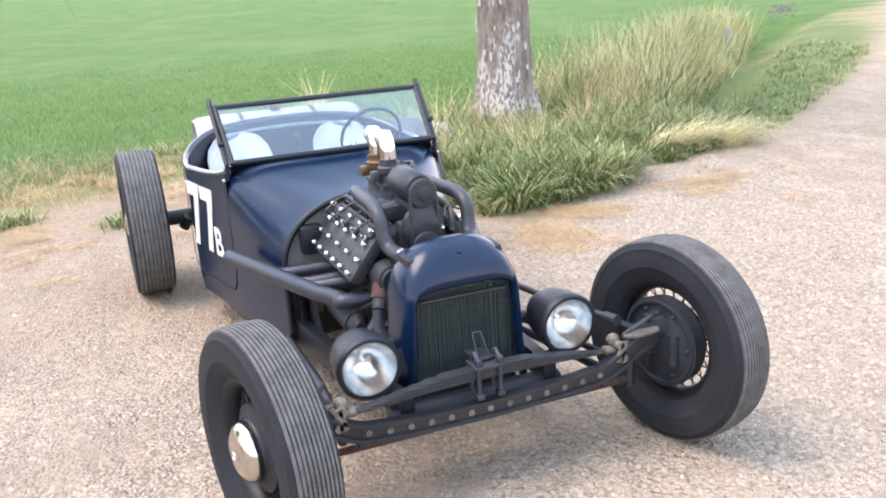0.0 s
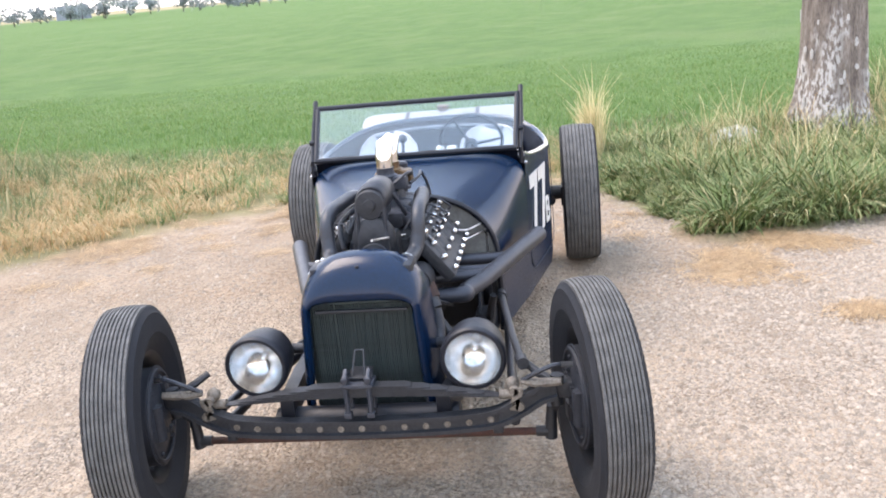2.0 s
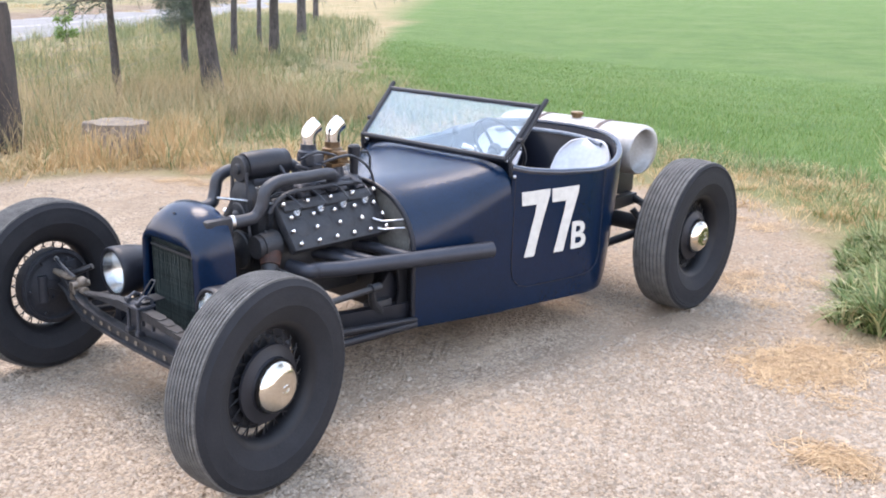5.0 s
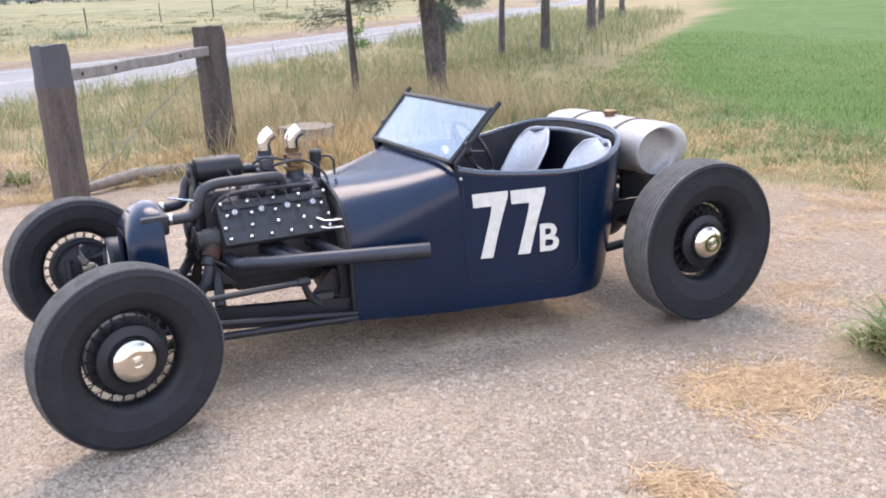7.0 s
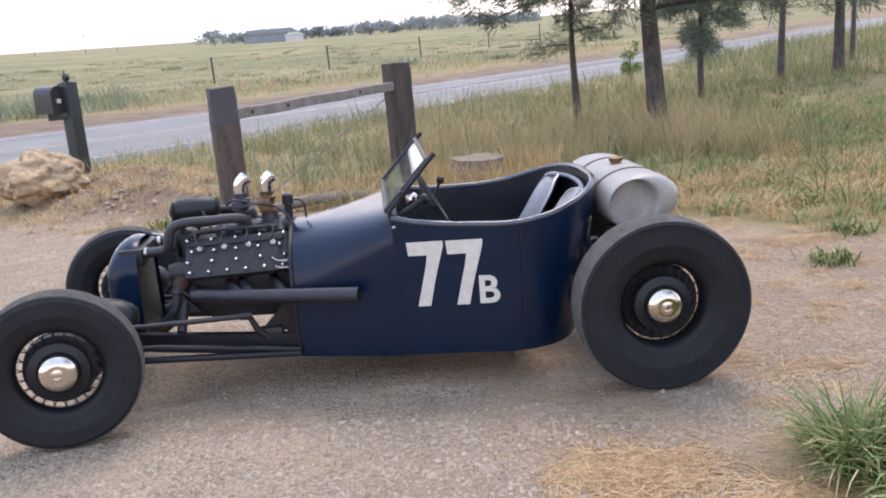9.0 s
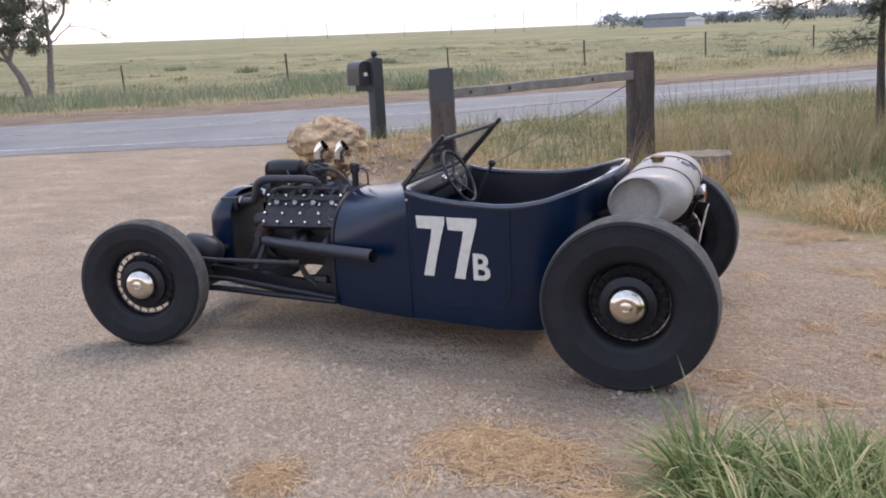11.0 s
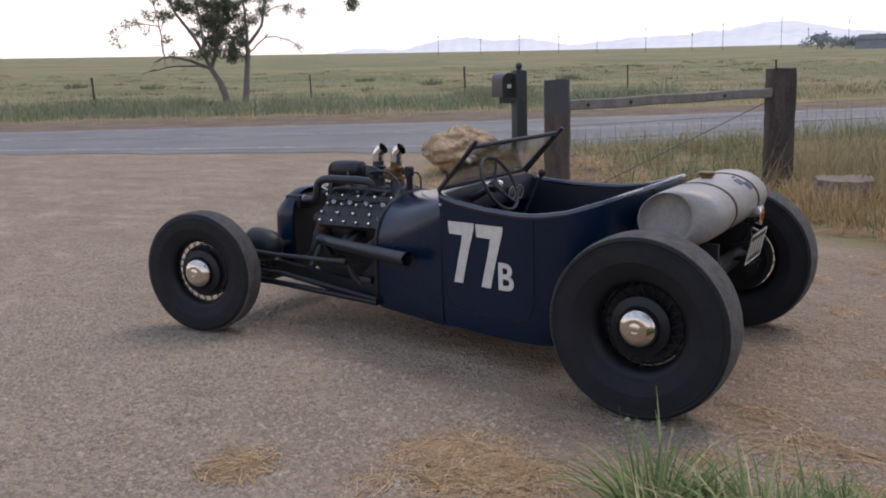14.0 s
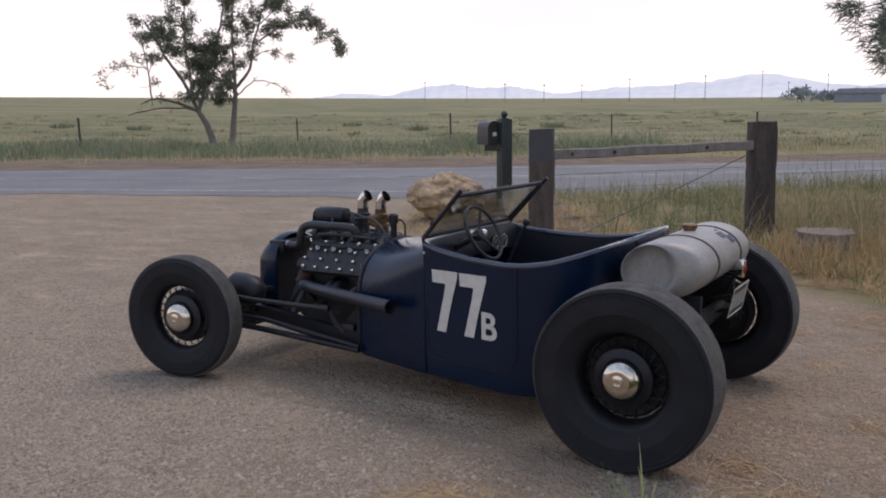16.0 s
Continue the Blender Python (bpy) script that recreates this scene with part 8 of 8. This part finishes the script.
# straw lying on the gravel
def straw(name, cx, cy, rx, ry, n, label):
    """Loose hay: many small wisps, each of strands lying roughly one way."""
    k = max(5, n // 55)
    a, r = rng.uniform(0, 2 * np.pi, k), np.abs(rng.normal(0, 0.55, k))
    tx, ty, tt = cx + rx * r * np.cos(a), cy + ry * r * np.sin(a), rng.uniform(0, 2 * np.pi, k)
    w = rng.integers(0, k, n)
    x, y, r = tx[w] + rng.normal(0, 0.045, n), ty[w] + rng.normal(0, 0.045, n), r[w]
    th, turn = tt[w] + rng.normal(0, 0.65, n), rng.normal(0, 0.32, n)
    L = rng.uniform(0.06, 0.27, n)
    x, y = x - np.cos(th) * L / 2, y - np.sin(th) * L / 2
    top = rng.uniform(0.001, 0.022, n) * np.clip(1.1 - r, 0.2, 1)
    rows, px, py = [], x, y
    for i, f in enumerate((0.15, 0.8, 1.0, 0.4)):
        q = th + turn * (i - 1.5)
        s = np.column_stack([-np.sin(q), np.cos(q), np.zeros(n)]) * (0.0013 * (1 - 0.3 * (i == 3)))
        c = np.column_stack([px, py, ground_z(px, py) + 0.003 + top * f])
        rows += [c - s, c + s]
        px, py = px + np.cos(q) * L / 3, py + np.sin(q) * L / 3
    co = np.stack(rows, 1).reshape(-1, 3)
    k = np.arange(n)[:, None] * 8
    loops = np.concatenate([k + [0, 1, 3, 2], k + [2, 3, 5, 4], k + [4, 5, 7, 6]], 1).ravel()
    ob = new(name, mesh_arrays(name, co, loops, np.arange(n * 3) * 4, G_STRAW))
    tagged(ob, label, "straw", kind="stuff")


straw("straw", -2.36, 1.60, 0.40, 0.25, 2600, "thin patch of tan straw on the gravel")
straw("straw", -2.72, 1.98, 0.30, 0.42, 1300, "thin patch of tan straw on the gravel")
straw("straw", -1.52, 2.02, 0.17, 0.11, 420, "small wisp of straw on the gravel")
straw("straw", -4.1, -0.1, 1.1, 1.0, 900, "thin scatter of straw behind the car")
straw("straw", -3.3, 0.9, 0.8, 0.5, 360, "thin scatter of straw behind the car")
straw("straw", -4.3, -1.5, 0.9, 0.7, 1500, "tan straw scattered behind the car")
straw("straw", -3.5, -2.6, 0.9, 0.6, 1485, "tan straw along the edge of the drive")
straw("straw", -5.2, -0.3, 0.6, 0.9, 1544, "tan straw along the edge of the drive")
straw("straw", -2.9, 3.3, 0.5, 0.8, 1404, "tan straw along the edge of the drive")
straw("straw", 0.6, -4.6, 1.4, 0.4, 1485, "tan straw along the edge of the drive")
straw("straw", -2.9, -4.0, 1.1, 0.45, 1485, "tan straw along the edge of the drive")

# loose stones
def stones(name, n, box, lo, hi, keep, label, material=None):
    p = np.column_stack([rng.uniform(box[0], box[1], n), rng.uniform(box[2], box[3], n)])
    p = p[keep(p[:, 0], p[:, 1]) > 0]
    n = len(p)
    base = np.array([(1, 0, -0.2), (-1, 0, -0.2), (0, 1, -0.2), (0, -1, -0.2), (0, 0, 1)], float)
    s = lo + (hi - lo) * rng.uniform(0, 1, n) ** 3.5
    co = base[None] * (s[:, None, None] * rng.uniform(0.6, 1.25, (n, 5, 1))) * np.array([1, 1, 0.6])
    a = rng.uniform(0, 2 * np.pi, n)
    ca, sa = np.cos(a)[:, None], np.sin(a)[:, None]
    x = co[:, :, 0] * ca - co[:, :, 1] * sa + p[:, :1]
    y = co[:, :, 0] * sa + co[:, :, 1] * ca + p[:, 1:]
    z = co[:, :, 2] + (ground_z(p[:, 0], p[:, 1]) + s * 0.12)[:, None]
    tri = np.array([(0, 2, 4), (2, 1, 4), (1, 3, 4), (3, 0, 4)])
    loops = (np.arange(n)[:, None, None] * 5 + tri[None]).ravel()
    ob = new(name, mesh_arrays(name, np.stack([x, y, z], -1).reshape(-1, 3), loops, np.arange(n * 4) * 3, material or GRAVEL_C))
    tagged(ob, label, "gravel", kind="stuff")


on_drive = lambda x, y: signed(GRAVEL_EDGE, x, y) - 0.05 + 0.3 * wave(x, y, 2.2) * (np.hypot(x + 1.3, y) > 1.5)
patchy = lambda x, y: np.minimum(on_drive(x, y), wave(x, y, 1.35, 3.0) + 0.45 + 0.6 * (rng.uniform(0, 1, x.shape) - 0.5))
thick = lambda x, y: np.minimum(on_drive(x, y), wave(x, y, 1.35, 3.0) + 0.9 * wave(x, y, 3.7, 1.0) + 0.5 + 0.8 * (rng.uniform(0, 1, x.shape) - 0.5))
stones("gravel_stones", 54000, (-6, 3.6, -4.6, 4.4), 0.0032, 0.0115, patchy, "loose pale gravel scattered over the drive")
stones("gravel_stones", 26000, (-4, 12, -9, 7), 0.005, 0.012, patchy, "loose pale gravel scattered over the drive")

stones("gravel_stones", 20000, (-0.6, 2.3, -2.2, 2.8), 0.0045, 0.016, thick, "loose pale gravel scattered over the drive")
stones("gravel_stones", 68000, (-3.8, 1.4, 0.8, 3.9), 0.005, 0.019, thick, "loose pale gravel scattered over the drive")
stones("gravel_stones", 24000, (-4.4, 3.4, -2.4, 4.2), 0.006, 0.015, patchy, "loose pale gravel scattered over the drive")
stones("gravel_stones", 11000, (-5.8, 3.6, -4.4, 4.3), 0.008, 0.023, patchy, "coarser pebbles scattered over the drive")
stones("ditch_rocks", 4000, (-24, -14.5, 14, 24), 0.03, 0.12, lambda x, y: 0.42 - np.abs(x + y + 0.2) / 1.414 - 0.2 * rng.uniform(0, 1, x.shape), "dark wet rocks lining the ditch", DITCHROCK)
stones("earth_clods", 5200, (-0.6, 3.8, -9.4, -4.2), 0.010, 0.055, lambda x, y: signed(BANK, x, y) + 0.25 * wave(x, y, 3.3) - 0.1 + 0.15 * rng.normal(0, 1, x.shape), "broken brown earth and rubble on the bank", EARTH)

# ---- distance ----
CREST = [(-44, 2), (-48, 8), (-50.7, 25), (-52.3, 44), (-55.2, 30), (-57.2, 63), (-58.8, 76), (-61.3, 57), (-63.4, 62), (-65.8, 30), (-69.3, 52), (-72.7, 57), (-75.6, 74), (-78.5, 98), (-80.6, 67), (-82.7, 43), (-85, 45), (-92, 15)]


def ridge(name, dist, label, seed):
    """A range of far hills: a long uneven ridge with sloping flanks."""
    n, rows = 320, 8
    rings = []
    for r in range(rows):
        f = r / (rows - 1)
        row = []
        for i in range(n):
            az = -44 - 48 * i / (n - 1)
            h = (lerp_table(CREST, az - 0.6) + 2 * lerp_table(CREST, az) + lerp_table(CREST, az + 0.6)) / 4
            h += 7 * noise.noise(Vector((az * 0.9, seed, 0))) + 4 * noise.noise(Vector((az * 3.1, seed, 3)))
            dd = dist + 900 * (f - 1)
            hz = (dist - 28) * 0.0185 - 14 + (h + 14) * f ** 1.3 + 22 * noise.noise(Vector((az * 1.6, f * 3, seed))) * f * (1 - f) * 2
            a = radians(az)
            row.append((dd * math.cos(a), dd * math.sin(a), hz))
        rings.append(row)
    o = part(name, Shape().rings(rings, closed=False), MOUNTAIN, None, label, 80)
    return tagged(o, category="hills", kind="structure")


ridge("backdrop_hills", 3600, "far hills coloured pale for haze", 2)


def far_pole(az, d, h):
    a = radians(az)
    x, y = d * math.cos(a), d * math.sin(a)
    t = thing("power_pole", x, y, gz1(x, y), "far thin power pole on the horizon", "pole", group="power poles on the horizon")
    part("pole", Shape().tube([(0, 0, -1), (0, 0, h)], 0.11, 6), PINEBARK, t)
    part("crossarm", Shape().box((0, 0, h * 0.93), (0.3, 2.6, 0.25)), PINEBARK, t)


for az, d, h in ((-62.7, 420, 9), (-65.2, 420, 8.5), (-67.6, 430, 8.5), (-70.6, 420, 11), (-73.4, 410, 8), (-75.2, 420, 12), (-78.5, 460, 15), (-80.0, 450, 9), (-82.2, 430, 12), (-57.5, 500, 11), (-60.2, 520, 9)):
    far_pole(az, d, h)


def far_clump(az, d, w, h, seed, per=26):
    a = radians(az)
    x, y = d * math.cos(a), d * math.sin(a)
    t = thing("tree", x, y, gz1(x, y), "far tree on the horizon, tinted blue-grey for haze", "tree", group="trees on the horizon")
    q = random.Random(seed)
    part("trunk", Shape().tube([(0, 0, -1), (0, 0, h * 0.6)], 0.2, 6), PINEBARK, t)
    cs = [(q.gauss(0, w * 0.36), q.gauss(0, w * 0.36), h * q.uniform(0.3, 0.95)) for _ in range(26)]
    leaf_cloud("crown", cs, [(0, 0, 1)] * len(cs), per, w * 0.22, 0.9, 0.6, FARLEAF, t, "crown in haze-tinted blue-grey")


# blue-grey leaf colour carries the distance haze over the horizon trees
FARLEAF = blade_mat("haze_tinted_far_leaves", [(0, (0.21, 0.245, 0.25)), (1, (0.29, 0.325, 0.325))])
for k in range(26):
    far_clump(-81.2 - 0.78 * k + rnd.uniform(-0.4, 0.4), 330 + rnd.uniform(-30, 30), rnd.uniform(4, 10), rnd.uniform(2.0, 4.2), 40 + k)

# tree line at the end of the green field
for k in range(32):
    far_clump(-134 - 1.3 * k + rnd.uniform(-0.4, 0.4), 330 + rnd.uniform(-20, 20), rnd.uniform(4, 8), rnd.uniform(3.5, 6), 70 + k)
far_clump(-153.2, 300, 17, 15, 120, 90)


def far_barn(az, d, L, h, wall, label):
    a = radians(az)
    x, y = d * math.cos(a), d * math.sin(a)
    t = thing("barn", x, y, gz1(x, y), label, "building", rz=az)
    part("wall", Shape().box((0, 0, h * 0.3), (8, L, h * 0.8)), wall, t)
    part("roof", Shape().prism([(-L / 2 - 0.4, h * 0.68), (L / 2 + 0.4, h * 0.68), (L / 2 - 1.2, h * 1.05), (-L / 2 + 1.2, h * 1.05)], Matrix(((0, 0, 1, -4.4), (1, 0, 0, 0), (0, 1, 0, 0), (0, 0, 0, 1))), 8.8), ROOF if wall is not PALEWALL else PALEWALL, t)


far_barn(-84.4, 300, 17, 4.0, ROOF, "long low grey barn on the horizon")
far_barn(-85.9, 285, 5.5, 2.6, PALEWALL, "small pale shed on the horizon")
far_barn(-151.5, 420, 14, 5.5, ROOF, "dark house beyond the green field")
